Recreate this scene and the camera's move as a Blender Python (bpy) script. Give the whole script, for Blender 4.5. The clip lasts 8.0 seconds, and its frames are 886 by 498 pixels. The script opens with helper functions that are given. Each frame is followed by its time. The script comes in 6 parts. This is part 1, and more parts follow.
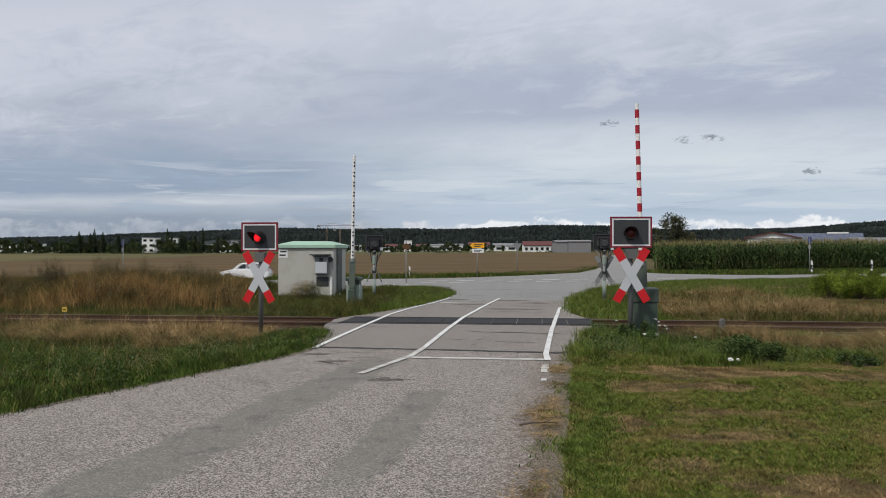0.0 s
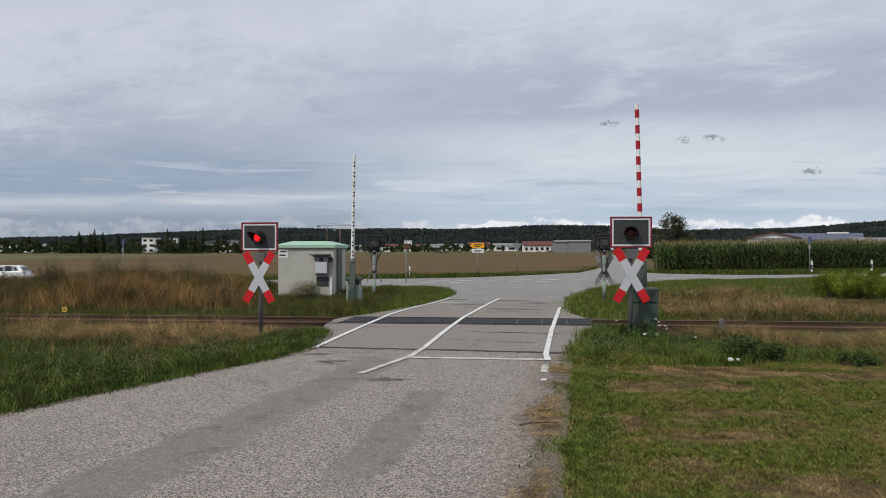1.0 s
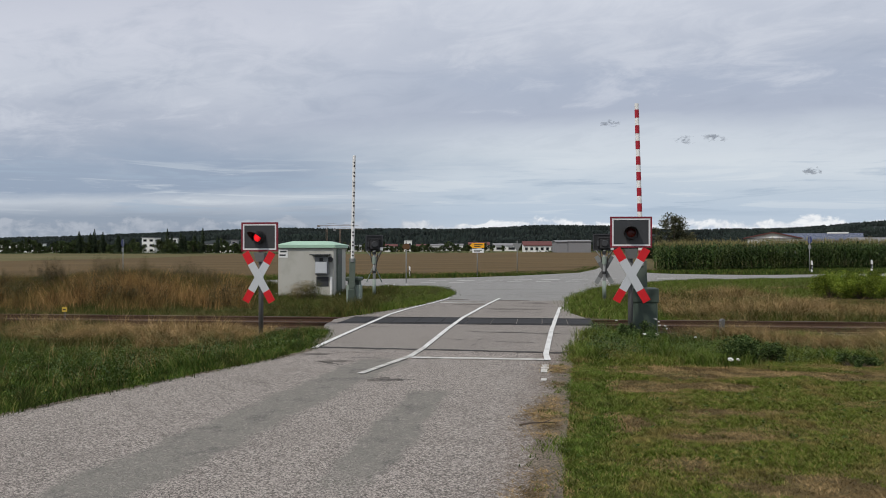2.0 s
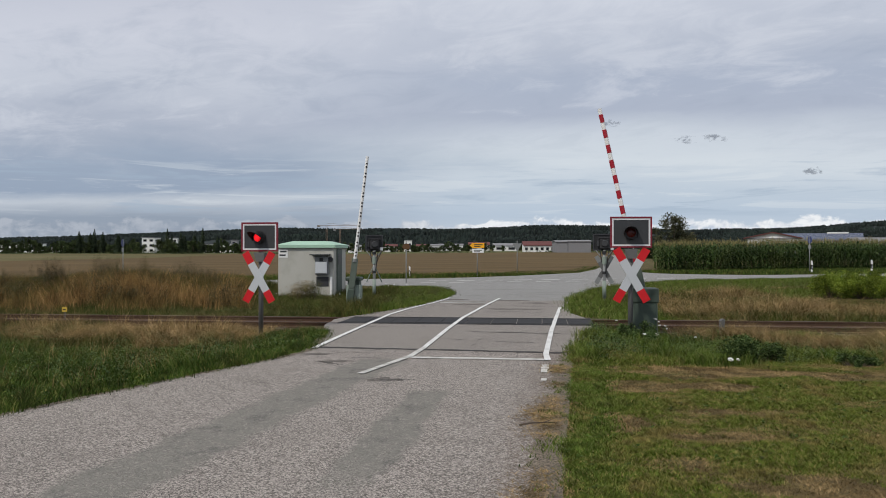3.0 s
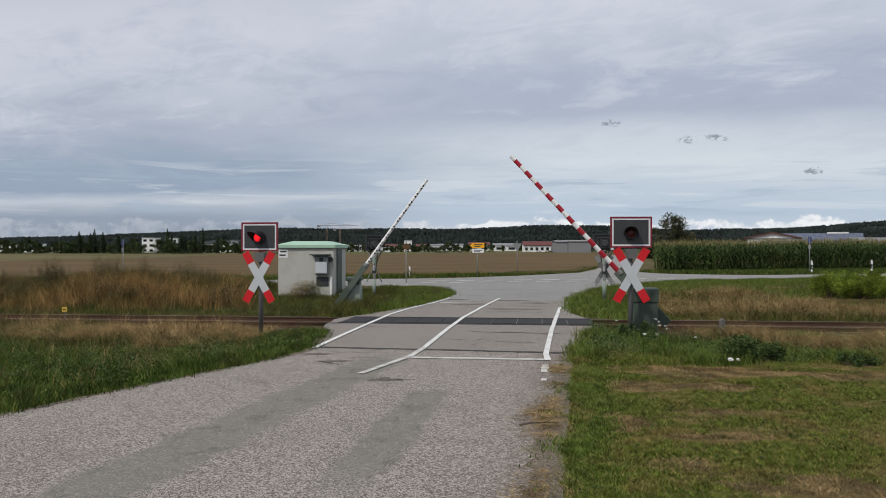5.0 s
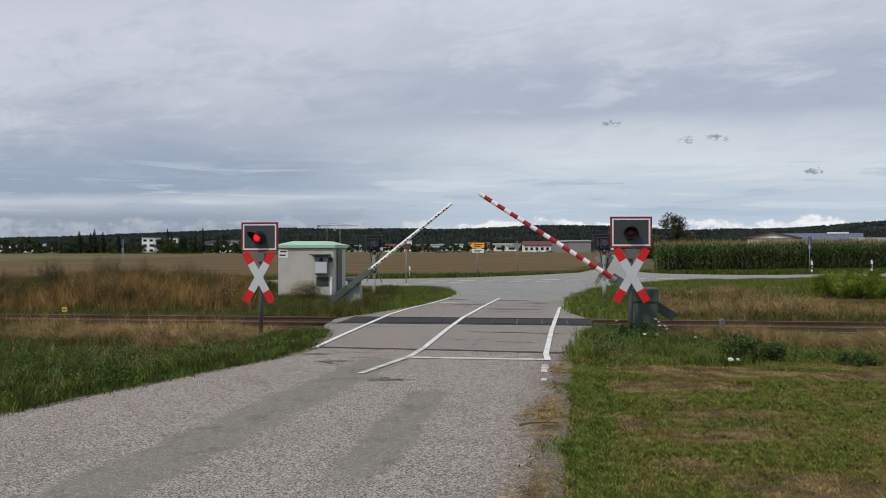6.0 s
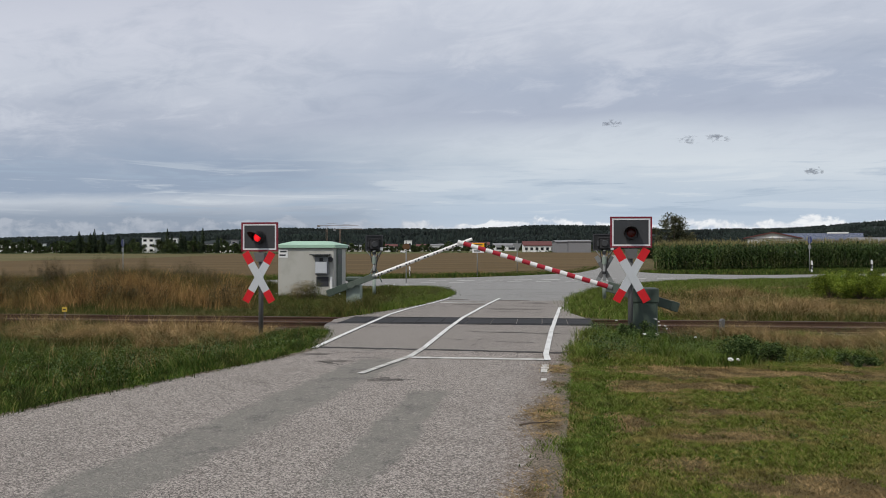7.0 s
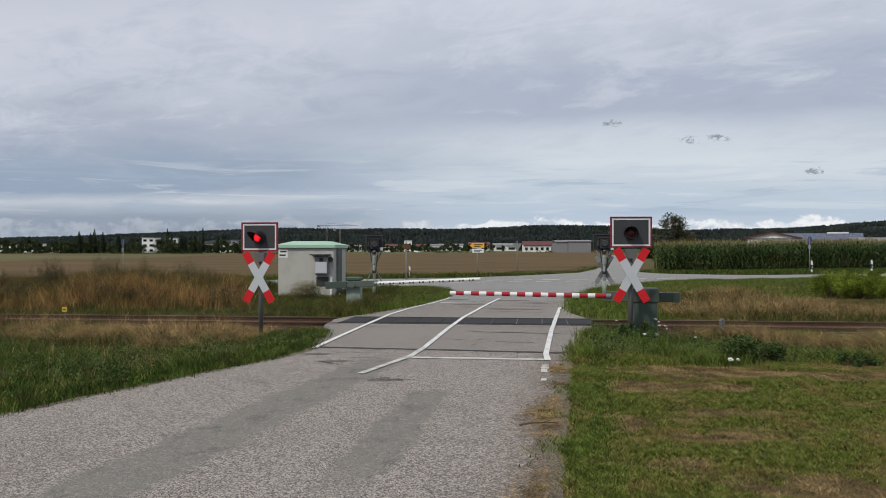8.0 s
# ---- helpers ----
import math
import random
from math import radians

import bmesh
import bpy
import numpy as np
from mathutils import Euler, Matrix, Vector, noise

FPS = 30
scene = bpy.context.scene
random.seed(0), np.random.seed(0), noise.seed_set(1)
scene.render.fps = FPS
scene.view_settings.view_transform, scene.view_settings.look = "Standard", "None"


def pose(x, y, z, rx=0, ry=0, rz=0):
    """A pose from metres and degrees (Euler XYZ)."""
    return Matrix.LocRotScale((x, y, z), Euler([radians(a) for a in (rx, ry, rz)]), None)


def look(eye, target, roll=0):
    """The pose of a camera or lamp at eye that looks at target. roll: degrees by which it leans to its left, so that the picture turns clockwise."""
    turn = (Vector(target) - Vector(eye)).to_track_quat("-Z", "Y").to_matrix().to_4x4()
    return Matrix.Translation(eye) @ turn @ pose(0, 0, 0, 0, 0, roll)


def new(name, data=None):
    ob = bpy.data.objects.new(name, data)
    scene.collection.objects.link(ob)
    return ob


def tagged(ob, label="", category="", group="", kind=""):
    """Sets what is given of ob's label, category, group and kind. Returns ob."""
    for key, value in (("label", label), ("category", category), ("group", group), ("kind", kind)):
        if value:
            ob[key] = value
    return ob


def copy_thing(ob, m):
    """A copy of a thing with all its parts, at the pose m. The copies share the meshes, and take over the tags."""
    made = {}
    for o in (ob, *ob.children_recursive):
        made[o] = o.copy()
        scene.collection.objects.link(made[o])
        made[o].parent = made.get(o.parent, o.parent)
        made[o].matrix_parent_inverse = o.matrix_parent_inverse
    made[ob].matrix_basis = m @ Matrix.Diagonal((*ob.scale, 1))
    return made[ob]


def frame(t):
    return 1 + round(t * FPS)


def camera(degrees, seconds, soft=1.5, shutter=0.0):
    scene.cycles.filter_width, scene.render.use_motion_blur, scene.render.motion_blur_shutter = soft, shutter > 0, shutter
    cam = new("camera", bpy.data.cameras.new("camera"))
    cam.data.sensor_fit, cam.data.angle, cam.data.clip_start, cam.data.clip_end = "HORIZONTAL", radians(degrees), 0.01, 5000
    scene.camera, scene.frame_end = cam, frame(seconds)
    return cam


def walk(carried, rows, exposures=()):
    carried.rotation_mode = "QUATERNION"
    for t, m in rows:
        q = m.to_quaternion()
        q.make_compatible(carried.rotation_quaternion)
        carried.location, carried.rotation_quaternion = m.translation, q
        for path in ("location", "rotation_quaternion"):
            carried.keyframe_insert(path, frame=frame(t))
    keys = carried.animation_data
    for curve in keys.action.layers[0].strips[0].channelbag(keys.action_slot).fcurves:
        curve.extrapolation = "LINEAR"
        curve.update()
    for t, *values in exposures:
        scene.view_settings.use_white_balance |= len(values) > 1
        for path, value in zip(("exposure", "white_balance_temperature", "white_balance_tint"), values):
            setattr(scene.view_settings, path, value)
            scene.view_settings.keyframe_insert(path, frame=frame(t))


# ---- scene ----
# ---------------------------------------------------------------- camera
cam = camera(55.2, 8.0, soft=0.92, shutter=0.4)
EYE = (0.0, 0.0, 1.75)
CAM_POSE = look(EYE, (0.0, 100.0, 1.75))
walk(cam, [(0.0, CAM_POSE), (8.0, CAM_POSE)])

# ---------------------------------------------------------------- light
SUN_EL, SUN_AZ = 48.0, 222.0     # degrees; azimuth clockwise from +Y
sd = Vector((math.sin(radians(SUN_AZ)) * math.cos(radians(SUN_EL)),
             math.cos(radians(SUN_AZ)) * math.cos(radians(SUN_EL)), math.sin(radians(SUN_EL))))
sun = new("sun", bpy.data.lights.new("sun", "SUN"))
sun.data.energy, sun.data.angle, sun.data.color = 2.05, radians(5), (1.0, 0.94, 0.84)
sun.matrix_world = look(sd * 50, (0, 0, 0))
scene.view_settings.exposure = 0.0


class Nodes:
    """A small builder for node trees."""

    def __init__(self, tree):
        self.t = tree
        tree.nodes.clear()

    def n(self, kind, ins=None, **props):
        nd = self.t.nodes.new(kind)
        for k, v in props.items():
            setattr(nd, k, v)
        for k, v in (ins or {}).items():
            if isinstance(v, bpy.types.NodeSocket):
                self.t.links.new(v, nd.inputs[k])
            else:
                nd.inputs[k].default_value = v
        return nd

    def math(self, op, a, b=0.0, c=0.0, clamp=False):
        return self.n("ShaderNodeMath", {0: a, 1: b, 2: c}, operation=op, use_clamp=clamp).outputs[0]

    def noise(self, vec, scale, detail=4.0, rough=0.55, dist=0.0):
        ins = {"Scale": scale, "Detail": detail, "Roughness": rough, "Distortion": dist}
        if vec is not None:
            ins["Vector"] = vec
        return self.n("ShaderNodeTexNoise", ins).outputs[0]

    def ramp(self, fac, stops, mode="LINEAR"):
        nd = self.n("ShaderNodeValToRGB", {"Fac": fac})
        cr = nd.color_ramp
        cr.interpolation = mode
        while len(cr.elements) < len(stops):
            cr.elements.new(0.5)
        for e, (p, c) in zip(cr.elements, stops):
            e.position = p
            e.color = (*c, 1) if len(c) == 3 else c
        return nd.outputs[0]

    def span(self, v, a, b, lo=0.0, hi=1.0):
        return self.n("ShaderNodeMapRange", {0: v, 1: a, 2: b, 3: lo, 4: hi}, interpolation_type="SMOOTHSTEP").outputs[0]

    def mix(self, fac, a, b, mode="MIX"):
        nd = self.n("ShaderNodeMix", {0: fac}, data_type="RGBA", blend_type=mode)
        for k, v in ((6, a), (7, b)):
            if isinstance(v, bpy.types.NodeSocket):
                self.t.links.new(v, nd.inputs[k])
            else:
                nd.inputs[k].default_value = (*v, 1)
        return nd.outputs[2]

    def scaled(self, vec, s):
        return self.n("ShaderNodeVectorMath", {0: vec, 1: s}, operation="MULTIPLY").outputs[0]


def make_world():
    w = bpy.data.worlds.new("world")
    scene.world = w
    w.use_nodes = True
    k = Nodes(w.node_tree)
    sky = k.n("ShaderNodeTexSky", sky_type="NISHITA", sun_disc=False, sun_elevation=radians(SUN_EL),
              sun_rotation=radians(SUN_AZ), altitude=480.0, dust_density=1.6).outputs[0]
    sky = k.scaled(sky, (0.085, 0.085, 0.085))
    d = k.n("ShaderNodeTexCoord").outputs["Generated"]
    sep = k.n("ShaderNodeSeparateXYZ", {0: d})
    x, y, z = sep.outputs
    up = k.math("MAXIMUM", z, 0.0)
    v = k.math("DIVIDE", z, k.math("MAXIMUM", k.math("ABSOLUTE", y), 0.2))
    u = k.math("DIVIDE", x, k.math("MAXIMUM", k.math("ABSOLUTE", y), 0.2))
    den = k.math("ADD", up, 0.16)
    px, py = k.math("DIVIDE", x, den), k.math("DIVIDE", y, den)
    flat = k.n("ShaderNodeCombineXYZ", {0: px, 1: py, 2: 0.0}).outputs[0]
    skew = k.n("ShaderNodeCombineXYZ", {0: k.math("ADD", px, k.math("MULTIPLY", py, 0.35)), 1: k.math("MULTIPLY", py, 0.8), 2: 3.0}).outputs[0]
    # the high sheet: broad soft masses with finer ripples and wisps
    broad = k.noise(k.scaled(flat, (0.55, 0.6, 1.0)), 1.0, 3.0, 0.5, 0.3)
    mid = k.noise(k.scaled(skew, (1.1, 1.3, 1.0)), 1.0, 7.0, 0.6, 0.5)
    fine = k.noise(k.scaled(skew, (4.5, 5.5, 1.0)), 1.0, 7.0, 0.65, 0.8)
    calm = k.span(v, 0.03, 0.17, 0.12, 0.75)
    warp = k.math("ADD", k.math("MULTIPLY", k.math("SUBTRACT", broad, 0.5), 0.16), k.math("ADD", k.math("MULTIPLY", k.math("SUBTRACT", mid, 0.5), 0.10), k.math("MULTIPLY", k.math("SUBTRACT", fine, 0.5), 0.04)))
    level = k.math("ADD", v, k.math("MULTIPLY", warp, calm))
    west = k.ramp(level, [(0.0, (0.26, 0.31, 0.385)), (0.040, (0.29, 0.345, 0.43)), (0.060, (0.52, 0.57, 0.64)), (0.074, (0.31, 0.38, 0.49)), (0.10, (0.325, 0.395, 0.505)), (0.125, (0.385, 0.44, 0.54)), (0.150, (0.44, 0.485, 0.58)), (0.19, (0.55, 0.59, 0.675)), (0.25, (0.60, 0.63, 0.715)), (0.30, (0.55, 0.58, 0.67)), (0.6, (0.56, 0.59, 0.67))])
    east = k.ramp(level, [(0.0, (0.56, 0.63, 0.71)), (0.040, (0.47, 0.56, 0.67)), (0.070, (0.52, 0.60, 0.69)), (0.10, (0.63, 0.69, 0.75)), (0.125, (0.59, 0.645, 0.72)), (0.155, (0.425, 0.475, 0.58)), (0.20, (0.41, 0.465, 0.575)), (0.25, (0.49, 0.535, 0.63)), (0.31, (0.57, 0.61, 0.70)), (0.6, (0.58, 0.61, 0.68))])
    side = k.math("ADD", u, k.math("MULTIPLY", k.math("SUBTRACT", broad, 0.5), 0.5))
    high = k.mix(k.span(side, -0.28, 0.12), west, east)
    lum = k.math("ADD", k.math("MULTIPLY", mid, 0.65), k.math("MULTIPLY", fine, 0.35))
    high = k.mix(k.math("MULTIPLY", k.span(lum, 0.50, 0.64, 0.0, 0.42), k.span(v, 0.06, 0.18)), high, (0.70, 0.73, 0.80))
    high = k.mix(k.math("MULTIPLY", k.span(lum, 0.37, 0.50, 0.34, 0.0), k.span(v, 0.06, 0.18)), high, (0.33, 0.385, 0.49))
    col = k.mix(k.span(mid, 0.62, 0.80, 0.0, 0.30), high, sky)
    # paler air towards the horizon
    col = k.mix(k.span(z, 0.01, 0.05, 0.08, 0.0), col, (0.58, 0.64, 0.71))
    # long thin bands low over the land
    ang = k.n("ShaderNodeCombineXYZ", {0: k.math("MULTIPLY", u, 5.0), 1: k.math("MULTIPLY", z, 75.0), 2: 0.0}).outputs[0]
    band = k.noise(ang, 1.0, 6.0, 0.6, 0.6)
    low = k.math("MULTIPLY", k.span(z, 0.03, 0.05), k.span(z, 0.075, 0.12, 1.0, 0.0))
    col = k.mix(k.math("MULTIPLY", low, k.span(band, 0.52, 0.64, 0.0, 0.6)), col, (0.36, 0.45, 0.56))
    col = k.mix(k.math("MULTIPLY", low, k.span(band, 0.36, 0.46, 0.4, 0.0)), col, (0.70, 0.75, 0.79))
    # heaped clouds standing on the horizon
    heap_at = k.n("ShaderNodeCombineXYZ", {0: k.math("DIVIDE", x, y), 1: k.math("MULTIPLY", z, 1.7), 2: 0.3}).outputs[0]
    heap = k.noise(heap_at, 34.0, 7.0, 0.6, 0.3)
    top = k.math("ADD", k.math("MULTIPLY", k.noise(k.n("ShaderNodeCombineXYZ", {0: k.math("DIVIDE", x, y)}).outputs[0], 13.0, 4.0), 0.040), 0.012)
    body = k.math("MULTIPLY", k.span(k.math("SUBTRACT", k.math("ADD", top, k.math("MULTIPLY", k.math("SUBTRACT", heap, 0.5), 0.026)), z), -0.001, 0.004), k.span(heap, 0.38, 0.52))
    col = k.mix(k.math("MULTIPLY", body, 0.85), col, k.mix(k.span(u, -0.16, 0.10), k.ramp(heap, [(0.40, (0.27, 0.32, 0.40)), (0.62, (0.44, 0.48, 0.55))]), k.ramp(heap, [(0.40, (0.55, 0.60, 0.68)), (0.60, (0.92, 0.93, 0.94))])))
    bg = k.n("ShaderNodeBackground", {0: col, 1: 1.0})
    k.n("ShaderNodeOutputWorld", {0: bg.outputs[0]})


make_world()


# ---------------------------------------------------------------- materials
def material(name, rough=0.6, metal=0.0, spec=0.4):
    m = bpy.data.materials.new(name)
    m.use_nodes = True
    k = Nodes(m.node_tree)
    k.b = k.n("ShaderNodeBsdfPrincipled", {"Roughness": rough, "Metallic": metal, "Specular IOR Level": spec})
    k.n("ShaderNodeOutputMaterial", {0: k.b.outputs[0]})
    k.m = m
    return k


def bump(k, h, strength, dist=0.01):
    nd = k.n("ShaderNodeBump", {"Height": h, "Strength": strength, "Distance": dist})
    k.t.links.new(nd.outputs[0], k.b.inputs["Normal"])


def base(k, c):
    if isinstance(c, bpy.types.NodeSocket):
        k.t.links.new(c, k.b.inputs["Base Color"])
    else:
        k.b.inputs["Base Color"].default_value = (*c, 1)


def where(k):
    return k.n("ShaderNodeNewGeometry").outputs["Position"]


def worn(name, colour, rough=0.55, metal=0.0, wear=0.25, dirt=(0.10, 0.09, 0.08), scale=3.0, relief=0.15):
    """Painted or bare surface with stains at two scales."""
    k = material(name, rough, metal)
    p = k.n("ShaderNodeTexCoord").outputs["Object"]
    big, small = k.noise(p, scale, 4.0), k.noise(p, scale * 14, 5.0, 0.65)
    c = k.mix(k.span(big, 0.45, 0.75, 0.0, wear), colour, dirt)
    c = k.mix(k.span(small, 0.55, 0.8, 0.0, wear * 0.8), c, dirt)
    base(k, c)
    k.t.links.new(k.span(small, 0.3, 0.7, rough - 0.1, min(rough + 0.15, 1.0)), k.b.inputs["Roughness"])
    bump(k, small, relief, 0.004)
    return k.m


def blades(name, stops, rough=0.55, patch=0.35, tint=(0.20, 0.15, 0.06), scale=0.45, clump=2.6, depth=0.48):
    """Leaves and blades: each one its own tone, drifting in patches."""
    k = material(name, rough + 0.15, 0.0, 0.10)
    r = k.n("ShaderNodeNewGeometry").outputs["Random Per Island"]
    big = k.noise(where(k), scale, 3.0)
    c = k.ramp(r, stops)
    c = k.mix(k.span(big, 0.48, 0.66, 0.0, patch), c, tint)
    # each plant, and each stand of plants, has its own depth of colour
    plant = k.noise(k.scaled(where(k), (1.0, 1.0, 0.25)), clump, 3.0, 0.6)
    v = k.span(plant, 0.36, 0.64, 1.0 - depth, 1.0 + depth * 0.85)
    c = k.n("ShaderNodeVectorMath", {0: c, 1: k.n("ShaderNodeCombineXYZ", {0: v, 1: v, 2: v}).outputs[0]}, operation="MULTIPLY").outputs[0]
    base(k, c)
    k.b.inputs["Subsurface Weight"].default_value = 0.0
    return k.m


def make_asphalt(name, light, dark, patches=True):
    k = material(name, 0.9, 0.0, 0.25)
    p = where(k)
    near = k.n("ShaderNodeTexVoronoi", {"Vector": p, "Scale": 122.0, "Randomness": 1.0})
    wide = k.n("ShaderNodeTexVoronoi", {"Vector": p, "Scale": 60.0, "Randomness": 1.0})
    tone = k.n("ShaderNodeSeparateColor", {0: near.outputs["Color"]}).outputs[0]
    tone2 = k.n("ShaderNodeSeparateColor", {0: wide.outputs["Color"]}).outputs[1]
    fine = k.noise(p, 230.0, 3.0, 0.7)
    big = k.noise(p, 0.5, 5.0, 0.62, 0.5)
    mid = k.noise(p, 2.6, 6.0, 0.65, 0.3)
    stone = k.math("ADD", k.math("MULTIPLY", tone, 0.6), k.math("MULTIPLY", tone2, 0.4))
    shade = k.span(mid, 0.45, 0.75, 0.0, 0.18)
    shade = k.math("ADD", shade, k.span(big, 0.48, 0.70, 0.0, 0.22))
    track = None
    if patches:
        # bitumen-rich wheel tracks running along the road, broken and uneven
        sep = k.n("ShaderNodeSeparateXYZ", {0: p}).outputs
        stray = k.math("MULTIPLY", k.math("SUBTRACT", k.noise(p, 1.1, 6.0, 0.7), 0.5), 0.50)
        for slope, centre, half, y0, y1 in ((0.22, -3.88, 0.40, -20.0, 13.6), (0.14, -1.62, 0.25, 5.6, 10.55)):
            across = k.math("ADD", k.math("SUBTRACT", sep[0], k.math("MULTIPLY", sep[1], slope)), stray)
            off = k.math("ABSOLUTE", k.math("SUBTRACT", across, centre))
            along = k.math("ADD", sep[1], stray)
            run = k.math("MULTIPLY", k.span(along, y0, y0 + 1.4), k.span(along, y1 - 0.25, y1, 1.0, 0.0))
            here = k.math("MULTIPLY", k.span(off, half * 0.70, half * 1.2, 1.0, 0.0), run)
            track = here if track is None else k.math("MAXIMUM", track, here)
    keep = k.math("SUBTRACT", 1.0, shade, clamp=True)
    # where the binder has risen fewer chips stand free
    lit = k.math("MULTIPLY", k.span(stone, 0.30, 0.78), k.math("ADD", k.math("MULTIPLY", keep, 0.80), 0.20))
    c = k.mix(lit, dark, light)
    c = k.mix(k.span(fine, 0.40, 0.65, 0.0, 0.30), c, tuple(a * 0.8 for a in dark))
    if track is not None:
        # smooth grey-green binder that has swallowed the chips, with darker fresh smears
        smooth = k.mix(k.span(k.noise(k.scaled(p, (1.6, 0.9, 1.0)), 2.2, 6.0, 0.7), 0.50, 0.64, 0.0, 0.9), (0.150, 0.148, 0.128), (0.078, 0.077, 0.073))
        smooth = k.mix(k.math("MULTIPLY", stone, 0.20), smooth, light)
        c = k.mix(k.math("MULTIPLY", track, k.span(k.noise(p, 9.0, 5.0, 0.7), 0.30, 0.56, 0.42, 0.88)), c, smooth)
        # brown soil trodden in beside the verge
        edge = k.math("SUBTRACT", k.math("SUBTRACT", k.math("MULTIPLY", sep[1], 0.164), 0.26), sep[0])
        soiled = k.math("MULTIPLY", k.span(k.math("ADD", edge, stray), 0.05, 0.75, 1.0, 0.0), k.span(k.noise(p, 14.0, 6.0, 0.75), 0.40, 0.60))
        c = k.mix(k.math("MULTIPLY", soiled, 0.75), c, (0.115, 0.078, 0.052))
    base(k, c)
    bump(k, k.math("ADD", k.math("MULTIPLY", near.outputs["Distance"], keep), k.math("MULTIPLY", fine, 0.4)), 0.6, 0.007)
    return k


M = {}


def make_materials():
    k = make_asphalt("chip_seal", (0.545, 0.488, 0.440), (0.102, 0.091, 0.081))
    M["road"] = k.m
    M["main_road"] = make_asphalt("main_asphalt", (0.36, 0.355, 0.34), (0.20, 0.195, 0.187), False).m
    k = make_asphalt("crossing_asphalt", (0.40, 0.362, 0.325), (0.155, 0.140, 0.126), False)
    M["crossing"] = k.m
    k = material("ground_soil", 0.95, 0.0, 0.1)
    p = where(k)
    c = k.ramp(k.noise(p, 0.5, 5.0, 0.6), [(0.35, (0.060, 0.066, 0.018)), (0.52, (0.100, 0.084, 0.032)), (0.66, (0.15, 0.108, 0.048))])
    c = k.mix(k.span(k.noise(p, 26.0, 6.0, 0.75), 0.42, 0.62, 0.0, 0.75), c, (0.050, 0.040, 0.022))
    c = k.mix(k.span(k.noise(k.scaled(p, (1.0, 2.2, 1.0)), 70.0, 4.0, 0.7), 0.52, 0.66, 0.0, 0.7), c, (0.30, 0.22, 0.11))
    base(k, c)
    bump(k, k.noise(p, 40.0, 6.0, 0.75), 0.8, 0.03)
    M["ground"] = k.m
    k = material("stubble", 0.95, 0.0, 0.1)
    p = where(k)
    rows = k.n("ShaderNodeTexWave", {"Vector": p, "Scale": 0.35, "Distortion": 1.5, "Detail": 3.0, "Detail Scale": 0.6}, bands_direction="Y").outputs["Fac"]
    c = k.ramp(k.noise(k.scaled(p, (0.02, 0.12, 0.1)), 1.0, 5.0, 0.6), [(0.35, (0.092, 0.062, 0.029)), (0.62, (0.140, 0.095, 0.044))])
    c = k.mix(k.math("MULTIPLY", rows, 0.16), c, (0.075, 0.058, 0.028))
    c = k.mix(k.span(k.noise(p, 0.9, 6.0, 0.7), 0.5, 0.75, 0.0, 0.3), c, (0.062, 0.068, 0.026))
    base(k, c)
    bump(k, k.noise(p, 3.0, 5.0, 0.7), 0.7, 0.08)
    M["stubble"] = k.m
    k = material("meadow_grass", 0.95, 0.0, 0.1)
    p = where(k)
    c = k.ramp(k.noise(k.scaled(p, (0.03, 0.2, 1.0)), 1.0, 5.0, 0.6), [(0.35, (0.060, 0.085, 0.022)), (0.65, (0.135, 0.130, 0.055))])
    base(k, c)
    bump(k, k.noise(p, 0.8, 5.0, 0.7), 0.8, 0.4)
    M["meadow"] = k.m
    k = material("aftermath_meadow", 0.95, 0.0, 0.1)
    p = where(k)
    base(k, k.ramp(k.noise(k.scaled(p, (0.02, 0.10, 1.0)), 1.0, 5.0, 0.65), [(0.35, (0.085, 0.084, 0.034)), (0.65, (0.165, 0.138, 0.066))]))
    bump(k, k.noise(p, 0.8, 5.0, 0.7), 0.8, 0.3)
    M["aftermath"] = k.m
    M["band_red"] = worn("reflective_red", (0.36, 0.012, 0.026), 0.42, 0.0, 0.12, (0.15, 0.02, 0.03))
    M["paint"] = worn("line_paint", (0.70, 0.70, 0.68), 0.7, 0.0, 0.55, (0.32, 0.31, 0.29), 2.5, 0.3)
    M["old_paint"] = worn("worn_line_paint", (0.56, 0.55, 0.52), 0.75, 0.0, 0.75, (0.22, 0.21, 0.19), 4.0, 0.3)
    M["white"] = worn("white_paint", (0.78, 0.78, 0.77), 0.42, 0.0, 0.12, (0.35, 0.33, 0.30))
    M["grey_white"] = worn("reflective_white", (0.66, 0.67, 0.69), 0.35, 0.0, 0.12, (0.4, 0.4, 0.4))
    M["foil"] = worn("weathered_white_foil", (0.52, 0.545, 0.575), 0.4, 0.0, 0.15, (0.36, 0.36, 0.36))
    M["red"] = worn("red_paint", (0.58, 0.010, 0.016), 0.42, 0.0, 0.10, (0.2, 0.02, 0.02))
    M["dark_red"] = worn("dark_red_paint", (0.18, 0.012, 0.026), 0.42, 0.0, 0.12, (0.1, 0.02, 0.02))
    M["black"] = worn("black_paint", (0.022, 0.022, 0.024), 0.5, 0.0, 0.2, (0.06, 0.06, 0.06))
    M["board"] = worn("dark_board", (0.040, 0.042, 0.046), 0.45, 0.0, 0.25, (0.09, 0.09, 0.09))
    M["green"] = worn("grey_green_paint", (0.055, 0.078, 0.062), 0.5, 0.0, 0.3, (0.07, 0.08, 0.06))
    M["carrier"] = worn("faded_green_carrier", (0.095, 0.120, 0.098), 0.55, 0.0, 0.35, (0.06, 0.07, 0.055))
